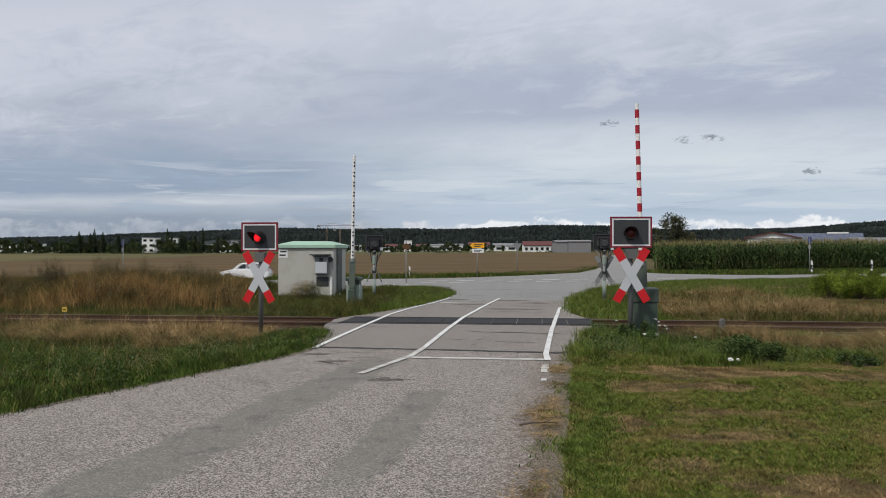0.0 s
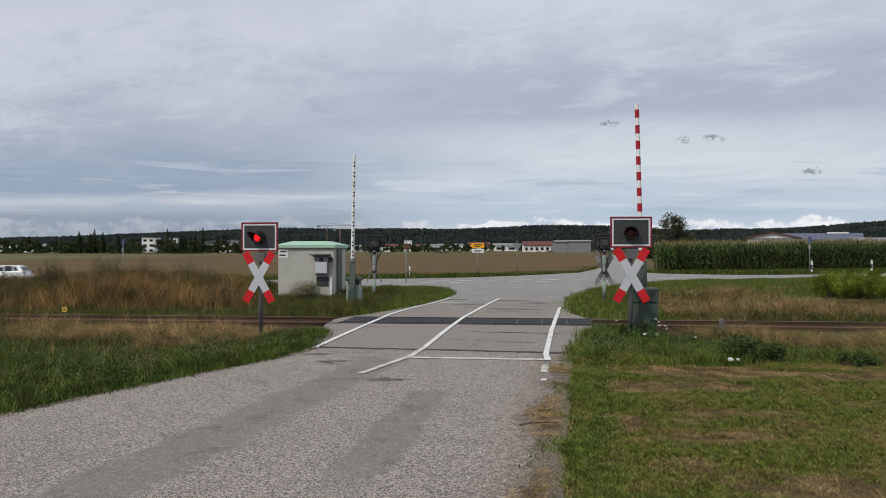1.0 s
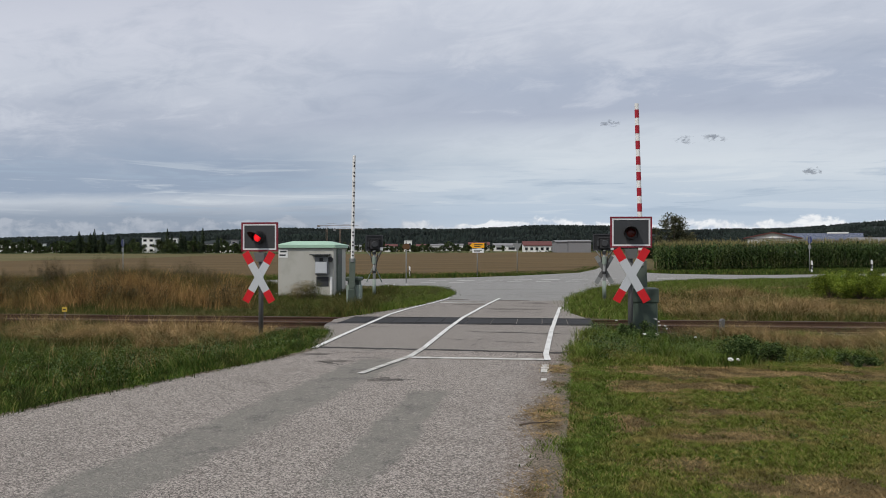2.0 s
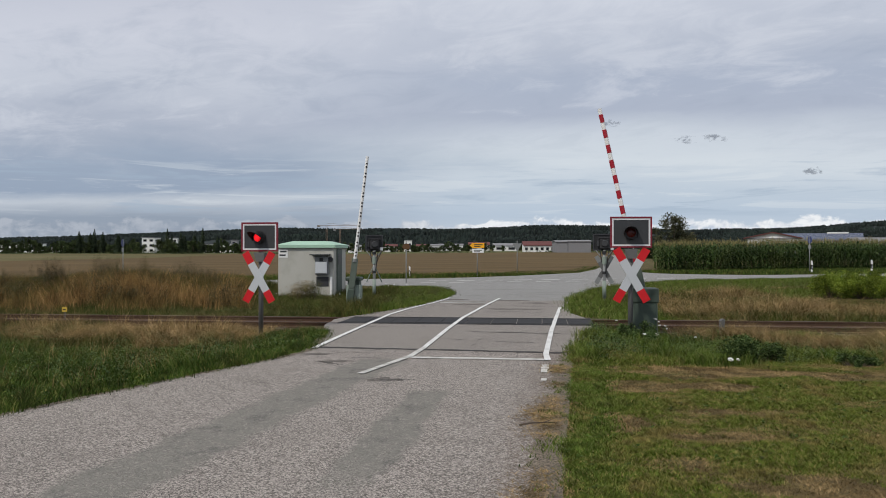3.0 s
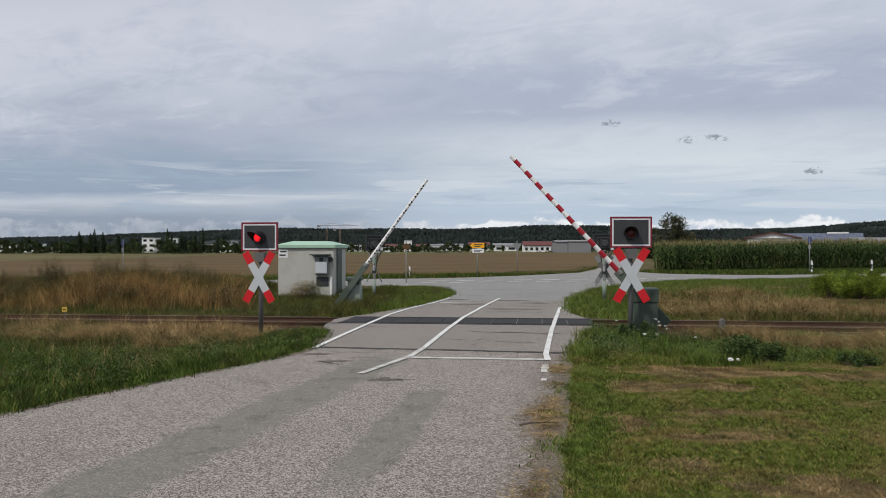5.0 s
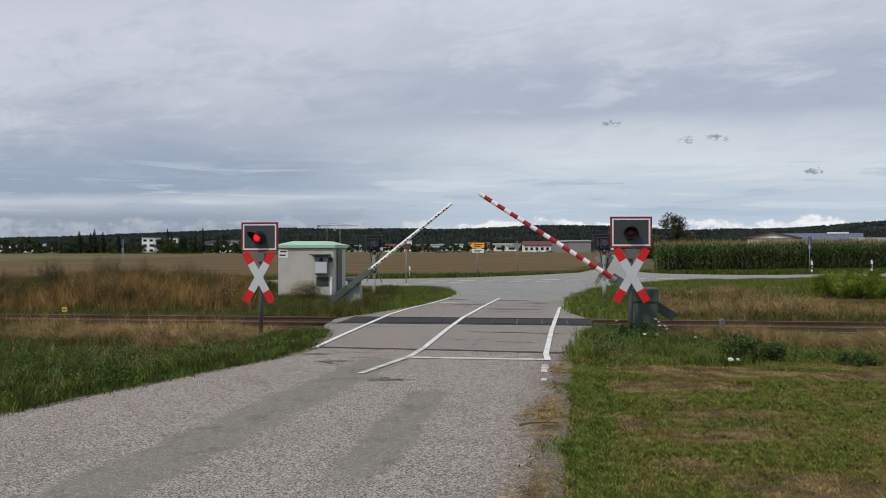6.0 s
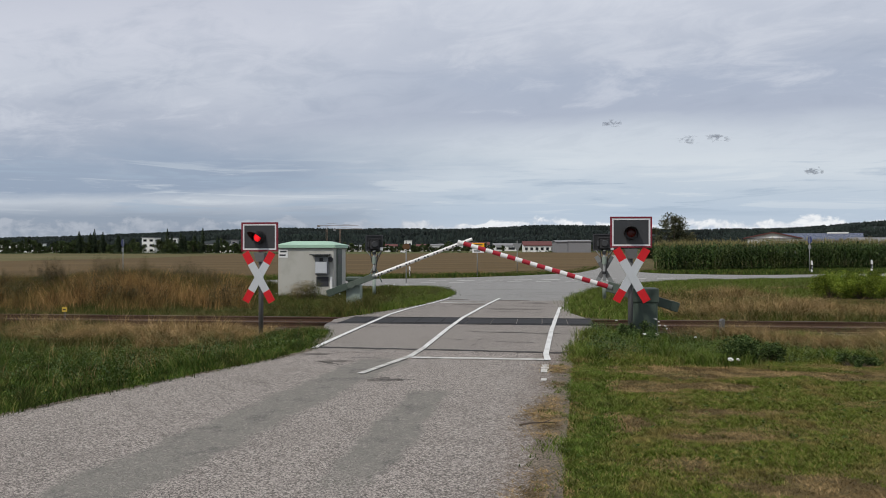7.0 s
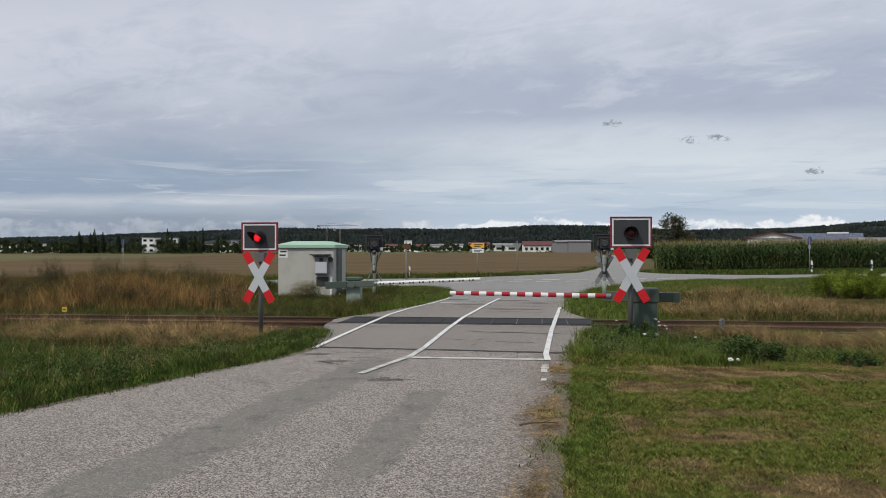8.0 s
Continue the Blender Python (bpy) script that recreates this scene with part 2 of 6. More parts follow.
    M["pale_green"] = worn("pale_green_paint", (0.25, 0.30, 0.26), 0.55, 0.0, 0.3, (0.14, 0.15, 0.12))
    M["zinc"] = worn("galvanised_steel", (0.24, 0.25, 0.25), 0.5, 0.3, 0.35, (0.2, 0.19, 0.18))
    M["post"] = worn("grey_post", (0.13, 0.13, 0.13), 0.6, 0.2, 0.35, (0.12, 0.11, 0.10))
    M["rust"] = worn("rusty_iron", (0.082, 0.046, 0.030), 0.95, 0.0, 0.5, (0.06, 0.035, 0.025), 4.0, 0.5)
    M["railhead"] = worn("worn_rail_top", (0.14, 0.11, 0.095), 0.6, 0.4, 0.4, (0.15, 0.10, 0.08))
    M["rubber"] = worn("crossing_rubber", (0.020, 0.020, 0.022), 0.92, 0.0, 0.3, (0.05, 0.047, 0.044), 2.0, 0.4)
    M["seam"] = worn("bitumen_seam", (0.035, 0.032, 0.030), 0.85, 0.0, 0.3, (0.09, 0.085, 0.08), 2.0, 0.4)
    M["tar"] = make_asphalt("tarred_patch", (0.26, 0.235, 0.21), (0.075, 0.066, 0.058), False).m
    M["grit"] = make_asphalt("edge_grit", (0.30, 0.25, 0.19), (0.070, 0.055, 0.040), False).m
    M["render"] = worn("rendered_wall", (0.46, 0.455, 0.415), 0.85, 0.0, 0.45, (0.26, 0.245, 0.20), 1.2, 0.4)
    M["mint"] = worn("mint_roof_paint", (0.36, 0.55, 0.42), 0.5, 0.0, 0.2, (0.25, 0.36, 0.28), 1.0)
    M["yellow"] = worn("yellow_sign", (0.85, 0.40, 0.01), 0.45, 0.0, 0.1)
    M["plate_yellow"] = worn("faded_yellow_plate", (0.62, 0.42, 0.05), 0.5, 0.0, 0.2)
    M["amber"] = worn("weathered_amber_sign", (0.10, 0.046, 0.015), 0.6, 0.0, 0.3)
    M["crane"] = worn("faded_crane_paint", (0.24, 0.17, 0.13), 0.6, 0.0, 0.2)
    M["blue"] = worn("blue_sign", (0.040, 0.055, 0.16), 0.45, 0.0, 0.1)
    M["sleeper"] = worn("old_sleeper_wood", (0.10, 0.075, 0.055), 0.9, 0.0, 0.5, (0.05, 0.04, 0.03), 2.0, 0.6)
    k = material("ballast", 0.92, 0.0, 0.2)
    p = where(k)
    v = k.n("ShaderNodeTexVoronoi", {"Vector": p, "Scale": 18.0})
    tone = k.n("ShaderNodeSeparateColor", {0: v.outputs["Color"]}).outputs[0]
    base(k, k.mix(k.span(k.noise(p, 1.2, 4.0), 0.4, 0.7, 0.0, 0.6), k.ramp(tone, [(0.0, (0.09, 0.07, 0.055)), (1.0, (0.26, 0.21, 0.175))]), (0.12, 0.085, 0.05)))
    bump(k, v.outputs["Distance"], 0.9, 0.03)
    M["ballast"] = k.m
    M["lawn"] = blades("mown_grass", [(0.0, (0.045, 0.076, 0.010)), (0.45, (0.092, 0.134, 0.018)), (0.85, (0.180, 0.196, 0.038)), (1.0, (0.38, 0.28, 0.12))], patch=0.75, tint=(0.20, 0.150, 0.055), scale=1.6, clump=11.0, depth=0.42)
    M["verge"] = blades("verge_grass", [(0.0, (0.015, 0.032, 0.006)), (0.40, (0.037, 0.071, 0.011)), (0.82, (0.080, 0.124, 0.020)), (1.0, (0.19, 0.16, 0.055))], patch=0.30, tint=(0.10, 0.085, 0.028))
    M["dry"] = blades("dry_grass", [(0.0, (0.105, 0.084, 0.031)), (0.4, (0.225, 0.148, 0.062)), (0.8, (0.36, 0.242, 0.112)), (1.0, (0.50, 0.375, 0.21))], patch=0.5, tint=(0.085, 0.095, 0.022), scale=0.8)
    M["thatch"] = blades("dry_thatch", [(0.0, (0.105, 0.074, 0.032)), (0.5, (0.215, 0.148, 0.066)), (1.0, (0.38, 0.27, 0.135))], patch=0.5, tint=(0.10, 0.105, 0.03), scale=1.1)
    M["red_dry"] = blades("reddish_dry_grass", [(0.0, (0.080, 0.052, 0.019)), (0.4, (0.215, 0.124, 0.044)), (0.8, (0.35, 0.21, 0.080)), (1.0, (0.48, 0.32, 0.15))], patch=0.5, tint=(0.055, 0.062, 0.017), scale=0.7)
    M["dark_weed"] = blades("dark_weeds", [(0.0, (0.030, 0.035, 0.012)), (0.5, (0.056, 0.058, 0.020)), (0.85, (0.092, 0.078, 0.030)), (1.0, (0.16, 0.105, 0.048))], patch=0.5, tint=(0.060, 0.040, 0.022))
    M["weed"] = blades("tall_weeds", [(0.0, (0.032, 0.050, 0.010)), (0.5, (0.060, 0.078, 0.017)), (0.85, (0.105, 0.098, 0.028)), (1.0, (0.17, 0.12, 0.045))], patch=0.4, tint=(0.10, 0.068, 0.026))
    M["bush"] = blades("bush_leaves", [(0.0, (0.050, 0.085, 0.010)), (0.6, (0.135, 0.185, 0.020)), (1.0, (0.25, 0.29, 0.038))], patch=0.2, tint=(0.06, 0.10, 0.02))
    M["corn"] = blades("maize_leaves", [(0.0, (0.024, 0.048, 0.013)), (0.6, (0.046, 0.082, 0.021)), (1.0, (0.078, 0.108, 0.032))], patch=0.15, clump=0.7)
    M["tassel"] = blades("maize_tassels", [(0.0, (0.14, 0.13, 0.05)), (1.0, (0.25, 0.21, 0.10))], patch=0.1)
    M["conifer"] = blades("conifer_needles", [(0.0, (0.022, 0.034, 0.020)), (1.0, (0.048, 0.066, 0.034))], patch=0.2, tint=(0.03, 0.04, 0.02))
    M["leaf"] = blades("broad_leaves", [(0.0, (0.026, 0.042, 0.016)), (1.0, (0.064, 0.084, 0.030))], patch=0.4, tint=(0.050, 0.052, 0.020), scale=0.05, clump=0.5)
    M["forest"] = blades("far_forest", [(0.0, (0.010, 0.0155, 0.0150)), (1.0, (0.021, 0.029, 0.0245))], patch=0.5, tint=(0.019, 0.030, 0.023), scale=0.006, clump=0.02)
    M["lush"] = blades("lush_edge_grass", [(0.0, (0.040, 0.072, 0.010)), (0.5, (0.085, 0.132, 0.020)), (0.9, (0.150, 0.195, 0.040)), (1.0, (0.28, 0.23, 0.10))], patch=0.3, tint=(0.13, 0.115, 0.035), scale=0.9, clump=5.0)
    M["foot"] = blades("olive_bank_grass", [(0.0, (0.034, 0.052, 0.012)), (0.5, (0.070, 0.092, 0.024)), (0.85, (0.125, 0.125, 0.042)), (1.0, (0.25, 0.18, 0.085))], patch=0.6, tint=(0.12, 0.090, 0.036), scale=0.6, clump=2.0)
    M["nettle"] = blades("nettle_leaves", [(0.0, (0.030, 0.054, 0.016)), (0.6, (0.062, 0.100, 0.030)), (1.0, (0.115, 0.150, 0.050))], patch=0.2, tint=(0.06, 0.07, 0.02))
    M["plume"] = blades("brown_weed_plumes", [(0.0, (0.050, 0.042, 0.022)), (0.5, (0.085, 0.066, 0.034)), (1.0, (0.15, 0.105, 0.055))], patch=0.5, tint=(0.048, 0.056, 0.022), scale=0.5)
    M["lone_leaf"] = blades("dull_leaves", [(0.0, (0.036, 0.042, 0.022)), (1.0, (0.090, 0.092, 0.048))], patch=0.4, tint=(0.075, 0.062, 0.035), scale=0.3, clump=0.9)
    M["bark"] = worn("bark", (0.085, 0.065, 0.05), 0.95, 0.0, 0.4, (0.04, 0.03, 0.025), 3.0, 0.6)
    k = material("lamp_red_glow", 0.4)
    base(k, (0.6, 0.02, 0.02))
    k.b.inputs["Emission Color"].default_value = (1.0, 0.012, 0.02, 1)
    p = k.n("ShaderNodeTexCoord").outputs["Object"]
    cell = k.n("ShaderNodeTexVoronoi", {"Vector": p, "Scale": 55.0}).outputs["Distance"]
    far = k.n("ShaderNodeVectorMath", {0: k.scaled(p, (1.0, 0.0, 1.0))}, operation="LENGTH").outputs["Value"]
    k.t.links.new(k.math("MULTIPLY", k.span(far, 0.02, 0.095, 1.7, 0.55), k.span(cell, 0.1, 0.7, 1.1, 0.6)), k.b.inputs["Emission Strength"])
    M["glow"] = k.m
    M["lens_off"] = worn("dark_red_lens", (0.075, 0.008, 0.007), 0.25, 0.0, 0.1, (0.03, 0.0, 0.0))
    k = material("dark_glass", 0.08, 0.0, 0.6)
    base(k, (0.012, 0.014, 0.017))
    M["glass"] = k.m
    M["car_paint"] = worn("white_car_paint", (0.80, 0.80, 0.80), 0.2, 0.0, 0.04, (0.5, 0.5, 0.5))
    M["tyre"] = worn("tyre_rubber", (0.02, 0.02, 0.02), 0.85, 0.0, 0.2)
    M["roof_red"] = worn("red_roof", (0.125, 0.045, 0.042), 0.8, 0.0, 0.3, (0.12, 0.06, 0.05), 0.3)
    M["solar"] = worn("solar_panels", (0.055, 0.07, 0.12), 0.2, 0.0, 0.15, (0.12, 0.13, 0.16), 0.2)
    M["roof_grey"] = worn("grey_roof", (0.22, 0.22, 0.23), 0.8, 0.0, 0.3, (0.14, 0.14, 0.14), 0.3)
    M["wall_white"] = worn("white_render_wall", (0.74, 0.74, 0.73), 0.85, 0.0, 0.12, (0.5, 0.5, 0.48), 0.2)


make_materials()


# ---------------------------------------------------------------- mesh helpers
def part(name, bm, mat, parent=None, label="", smooth=False):
    me = bpy.data.meshes.new(name)
    bm.to_mesh(me)
    bm.free()
    me.materials.append(M[mat])
    if smooth:
        me.polygons.foreach_set("use_smooth", [True] * len(me.polygons))
    ob = new(name, me)
    if parent:
        ob.parent = parent
    if label:
        tagged(ob, label)
    return ob


def stuff(name, verts, faces, mat, label="", category="", kind="stuff"):
    me = bpy.data.meshes.new(name)
    me.from_pydata(verts, [], faces)
    me.materials.append(M[mat])
    return tagged(new(name, me), label, category, kind=kind)


def empty(name, m, label, category, group=""):
    ob = new(name)
    ob.matrix_basis = m
    return tagged(ob, label, category, group)


def box(bm, x0, y0, z0, x1, y1, z1, bevel=0.0, m=None):
    r = bmesh.ops.create_cube(bm, size=1.0)
    mm = Matrix.Translation(((x0 + x1) / 2, (y0 + y1) / 2, (z0 + z1) / 2)) @ Matrix.Diagonal((x1 - x0, y1 - y0, z1 - z0, 1))
    if m is not None:
        mm = m @ mm
    bmesh.ops.transform(bm, matrix=mm, verts=r["verts"])
    if bevel > 0:
        es = list({e for v in r["verts"] for e in v.link_edges})
        bmesh.ops.bevel(bm, geom=es, offset=bevel, segments=2, affect="EDGES", profile=0.5)
    return bm


def tube(bm, a, b, ra, rb=None, seg=14):
    a, b = Vector(a), Vector(b)
    d = b - a
    m = Matrix.Translation((a + b) / 2) @ d.to_track_quat("Z", "Y").to_matrix().to_4x4()
    bmesh.ops.create_cone(bm, cap_ends=True, segments=seg, radius1=ra, radius2=ra if rb is None else rb, depth=d.length, matrix=m)
    return bm


def prism(bm, pts, y0, y1):
    """A flat outline in x, z, given depth along y."""
    f = [bm.verts.new((x, y0, z)) for x, z in pts]
    g = [bm.verts.new((x, y1, z)) for x, z in pts]
    n = len(pts)
    bm.faces.new(f)
    bm.faces.new(g[::-1])
    for i in range(n):
        bm.faces.new((f[i], g[i], g[(i + 1) % n], f[(i + 1) % n]))
    bmesh.ops.recalc_face_normals(bm, faces=bm.faces[:])
    return bm


def B():
    return bmesh.new()


# ---------------------------------------------------------------- land
def smooth01(a, b, v):
    t = min(max((v - a) / (b - a), 0.0), 1.0)
    return t * t * (3 - 2 * t)


def land(x, y):
    """Height of the open land: level to the railway, then falling to the main road and the fields."""
    fall = 0.5 - 0.011 * min(max(x, -36.0), 36.0)
    z = -smooth01(25.0, 60.0, y) * fall
    if y > 400:
        z += (y - 400) * 0.0016
    return z


def soil(x, y):
    """Height of the bare ground: beside the road it lies a little lower, so that the track stands proud of it."""
    z = land(x, y) - 0.03
    a, b = lerp_rows(ROAD_EDGES, [min(max(y, -14.0), 58.0)])[0]
    away = max(a - x, x - b, 0.0)
    k = smooth01(12.0, 16.0, y) * (1 - smooth01(28.0, 40.0, y))
    return z - 0.20 * k * smooth01(0.1, 1.8, away) - (0.16 if abs(y - track_y(x)) < 1.3 else 0.0)


def track_y(x):
    """Centre line of the railway."""
    return 20.67 - 0.1156 * x


def ground():
    xs = sorted({round(s * v, 3) for s in (-1, 1) for v in [i * 0.5 for i in range(0, 41)] + [20 + i for i in range(1, 21)] + [40 * 1.16 ** i for i in range(1, 31)]})
    ys = [-200, -120, -60, -30] + [i * 1.0 for i in range(-16, 8)] + [8 + 0.4 * i for i in range(0, 80)] + [i * 1.0 for i in range(40, 90)] + [90 * 1.12 ** i for i in range(0, 33)]
    vs = [(x, y, soil(x, y)) for y in ys for x in xs]
    w = len(xs)
    fs = [(j * w + i, j * w + i + 1, (j + 1) * w + i + 1, (j + 1) * w + i) for j in range(len(ys) - 1) for i in range(w - 1)]
    return stuff("ground", vs, fs, "ground", "open land of grass and bare soil", "ground", "structure")


def strip(name, rows, mat, lift, label, category, cells=10, kind="structure"):
    """A laid surface between a first and a second edge, given as rows of (x, y, x, y)."""
    vs, fs = [], []
    for x0, y0, x1, y1 in rows:
        for i in range(cells + 1):
            t = i / cells
            x, y = x0 + (x1 - x0) * t, y0 + (y1 - y0) * t
            vs.append((x, y, land(x, y) + lift))
    w = cells + 1
    for j in range(len(rows) - 1):
        for i in range(cells):
            fs.append((j * w + i, j * w + i + 1, (j + 1) * w + i + 1, (j + 1) * w + i))
    return stuff(name, vs, fs, mat, label, category, kind)


def lerp_rows(table, ys):
    """Interpolates rows (y, a, b, ...) at each of ys."""
    t = np.array(table)
    return [tuple(float(np.interp(y, t[:, 0], t[:, c])) for c in range(1, t.shape[1])) for y in ys]


ROAD_EDGES = [(-14, -16.5, -1.2), (0, -9.2, -0.2), (5.0, -6.6, 0.60), (5.95, -6.1, 0.72), (8.2, -5.1, 1.08), (8.9, -4.72, 1.2), (11.3, -3.7, 1.60),
              (13.2, -2.85, 1.92), (14.6, -2.32, 2.25), (16.5, -2.35, 2.75), (18.2, -2.55, 3.2), (19.6, -2.75, 3.45), (21.3, -2.7, 3.62), (23.0, -2.05, 3.5),
              (26.5, -0.75, 3.85), (30.5, 0.0, 4.6), (34.0, 0.35, 5.5), (38.0, 0.2, 6.6), (43.0, -0.7, 8.4), (48.0, -2.6, 10.6), (53.0, -6.0, 13.8), (58.0, -11.0, 19.0)]


def road_x(y):
    return lerp_rows(ROAD_EDGES, [y])[0]


def offset_path(path, step=2.5):
    """Points of a smooth line and its normals."""
    p = np.array(path, float)
    d = np.concatenate([[0], np.cumsum(np.hypot(*np.diff(p, axis=0).T))])
    s = np.arange(0, d[-1], step)
    x, y = np.interp(s, d, p[:, 0]), np.interp(s, d, p[:, 1])
    for _ in range(12):
        x[1:-1], y[1:-1] = (x[:-2] + 2 * x[1:-1] + x[2:]) / 4, (y[:-2] + 2 * y[1:-1] + y[2:]) / 4
    tx, ty = np.gradient(x), np.gradient(y)
    n = np.hypot(tx, ty)
    nx, ny = -ty / n, tx / n
    return x, y, nx, ny


MAIN = [(-400, 66), (-120, 63), (-40, 62), (-8, 61.3), (2, 60.8), (14, 60.2), (25, 60.6), (120, 63), (400, 66)]
# the lane that leaves between field and maize: y, first edge, second edge
LANE = [(63.5, -3.0, 25.0), (66, 2.0, 21.5), (68.5, 5.8, 19.2), (71, 8.3, 17.9), (75, 12.0, 17.4), (85, 15.2, 18.8), (95, 17.7, 20.7), (120, 23.4, 26.0), (140, 27.6, 30.0), (250, 50, 53.5)]


def path_strip(name, path, a, b, mat, lift, label, category, cells=6):
    x, y, nx, ny = offset_path(path)
    rows = [(X + NX * a, Y + NY * a, X + NX * b, Y + NY * b) for X, Y, NX, NY in zip(x, y, nx, ny)]
    return strip(name, rows, mat, lift, label, category, cells)


def mark(name, pts, width, label, lift=0.016, mat="paint"):
    """A painted line along points of the road, with slightly ragged sides and some thickness."""
    p = np.array(pts, float)
    d = np.concatenate([[0], np.cumsum(np.hypot(*np.diff(p, axis=0).T))])
    s = np.linspace(0, d[-1], max(int(d[-1] / 0.12), 2))
    x, y = np.interp(s, d, p[:, 0]), np.interp(s, d, p[:, 1])
    tx, ty = np.gradient(x), np.gradient(y)
    n = np.hypot(tx, ty)
    bm = B()
    prev = None
    for i in range(len(s)):
        j = random.uniform(-0.003, 0.003)
        w = width / 2 + random.uniform(-0.003, 0.003)
        q = []
        for sgn in (-1, 1):
            X, Y = x[i] - ty[i] / n[i] * (w * sgn + j), y[i] + tx[i] / n[i] * (w * sgn + j)
            q.append(bm.verts.new((X, Y, land(X, Y) + lift)))
            q.append(bm.verts.new((X, Y, land(X, Y) + lift - 0.006)))
        if prev:
            bm.faces.new((prev[0], q[0], q[2], prev[2]))
            bm.faces.new((prev[1], q[1], q[0], prev[0]))
            bm.faces.new((prev[2], q[2], q[3], prev[3]))
        prev = q
    ob = part(name, bm, mat)
    return tagged(ob, label, "road marking", "road markings", "structure")


def roads():
    ys = [-14 + 0.5 * i for i in range(144)]
    rows = []
    for y, (a, b) in zip(ys, lerp_rows(ROAD_EDGES, ys)):
        ja = 0.06 * (noise.noise((y * 0.9, 3, 0)) + 0.6 * noise.noise((y * 3.1, 8, 0)))
        jb = 0.06 * (noise.noise((y * 0.8, 13, 0)) + 0.6 * noise.noise((y * 2.9, 18, 0)))
        rows.append((a + ja, y, b + jb, y))
    near = [r for r in rows if r[1] <= 14.6]
    over = [r for r in rows if 14.4 < r[1] <= 29.0]
    far = [r for r in rows if r[1] >= 29.0]
    strip("side_road", near, "road", 0.0, "worn pale chip-seal side road with dark patches", "road", 24)
    strip("crossing_road", over, "crossing", 0.0, "brownish grey asphalt over the level crossing", "road", 16)
    strip("junction_road", far, "main_road", 0.0, "grey asphalt mouth of the side road", "road", 16)
    path_strip("main_road", MAIN, -4.0, 4.0, "main_road", 0.008, "grey asphalt country main road", "road")
    ly = [63.5 + 0.5 * i for i in range(60)] + [94 + 4 * i for i in range(40)]
    strip("lane", [(a, y, b, y) for y, (a, b) in zip(ly, lerp_rows(LANE, ly))], "main_road", 0.012, "narrow grey asphalt lane between field and maize", "road", 12)
    mark("road_marking", [(-2.27, 14.9), (-2.0, 17.5), (-1.42, 22.6), (-1.0, 24.8), (-0.35, 27.4), (0.20, 30.5), (0.25, 31.5)], 0.092, "white edge line across the level crossing")
    mark("road_marking", [(-0.34, 14.9), (0.10, 18.5), (0.52, 21.6), (1.1, 25.0), (2.05, 30.5)], 0.092, "white centre line over the level crossing")
    mark("road_marking", [(-1.16, 11.85), (-0.82, 12.9), (-0.54, 13.75), (-0.35, 14.86)], 0.10, "worn greyish centre line before the level crossing", 0.014, "old_paint")
    mark("road_marking", [(1.64, 13.25), (1.70, 14.0), (2.3, 18.0), (2.95, 22.0), (3.48, 25.2)], 0.092, "white edge line across the level crossing")
    mark("road_marking", [(1.43, 11.95), (1.54, 12.75)], 0.105, "short worn white dash of the edge line", 0.012, "old_paint")
    mark("road_marking", [(1.33, 11.2), (1.36, 11.4)], 0.07, "last worn remnant of the edge line", 0.012, "old_paint")
    mark("road_marking", [(-0.52, 13.62), (1.60, 13.35)], 0.15, "white stop line before the level crossing", 0.014, "old_paint")
    mark("road_marking", [(-0.1, 27.7), (1.45, 27.85)], 0.16, "white stop line beyond the level crossing")
    for i in range(8):
        x = -1.5 + i * 1.9
        mark("road_marking", [(x, 55.6 + 0.02 * i), (x + 1.0, 55.6 + 0.02 * i)], 0.30, "white dash at the junction mouth", 0.03)
    for i in range(9):
        x = -1.0 + i * 2.0
        mark("road_marking", [(x, 59.2 + 0.03 * i), (x + 1.2, 59.2 + 0.03 * i)], 0.27, "white centre dash of the main road", 0.03)
    # bitumen joints at the ends of the crossing slab
    for pts, w in (([(-2.3, 15.1), (-1.0, 14.85), (0.3, 14.62), (1.7, 14.3), (2.2, 14.25)], 0.13), ([(0.6, 17.9), (1.6, 17.7), (2.3, 17.5), (3.0, 17.25)], 0.06)):
        bm = B()
        prev = None
        p = np.array(pts)
        for t in np.linspace(0, 1, 50):
            s = t * (len(p) - 1)
            x, y = np.interp(s, range(len(p)), p[:, 0]), np.interp(s, range(len(p)), p[:, 1])
            y += 0.05 * noise.noise((x * 3, 0, 5))
            h = w * (0.6 + 0.5 * noise.noise((x * 5, 2, 1)))
            q = [bm.verts.new((x, y - h, 0.006)), bm.verts.new((x, y + h, 0.006))]
            if prev:
                bm.faces.new((prev[0], q[0], q[1], prev[1]))
            prev = q
        tagged(part("road_joint", bm, "seam"), "dark bitumen joint across the road", "road joint", kind="structure")


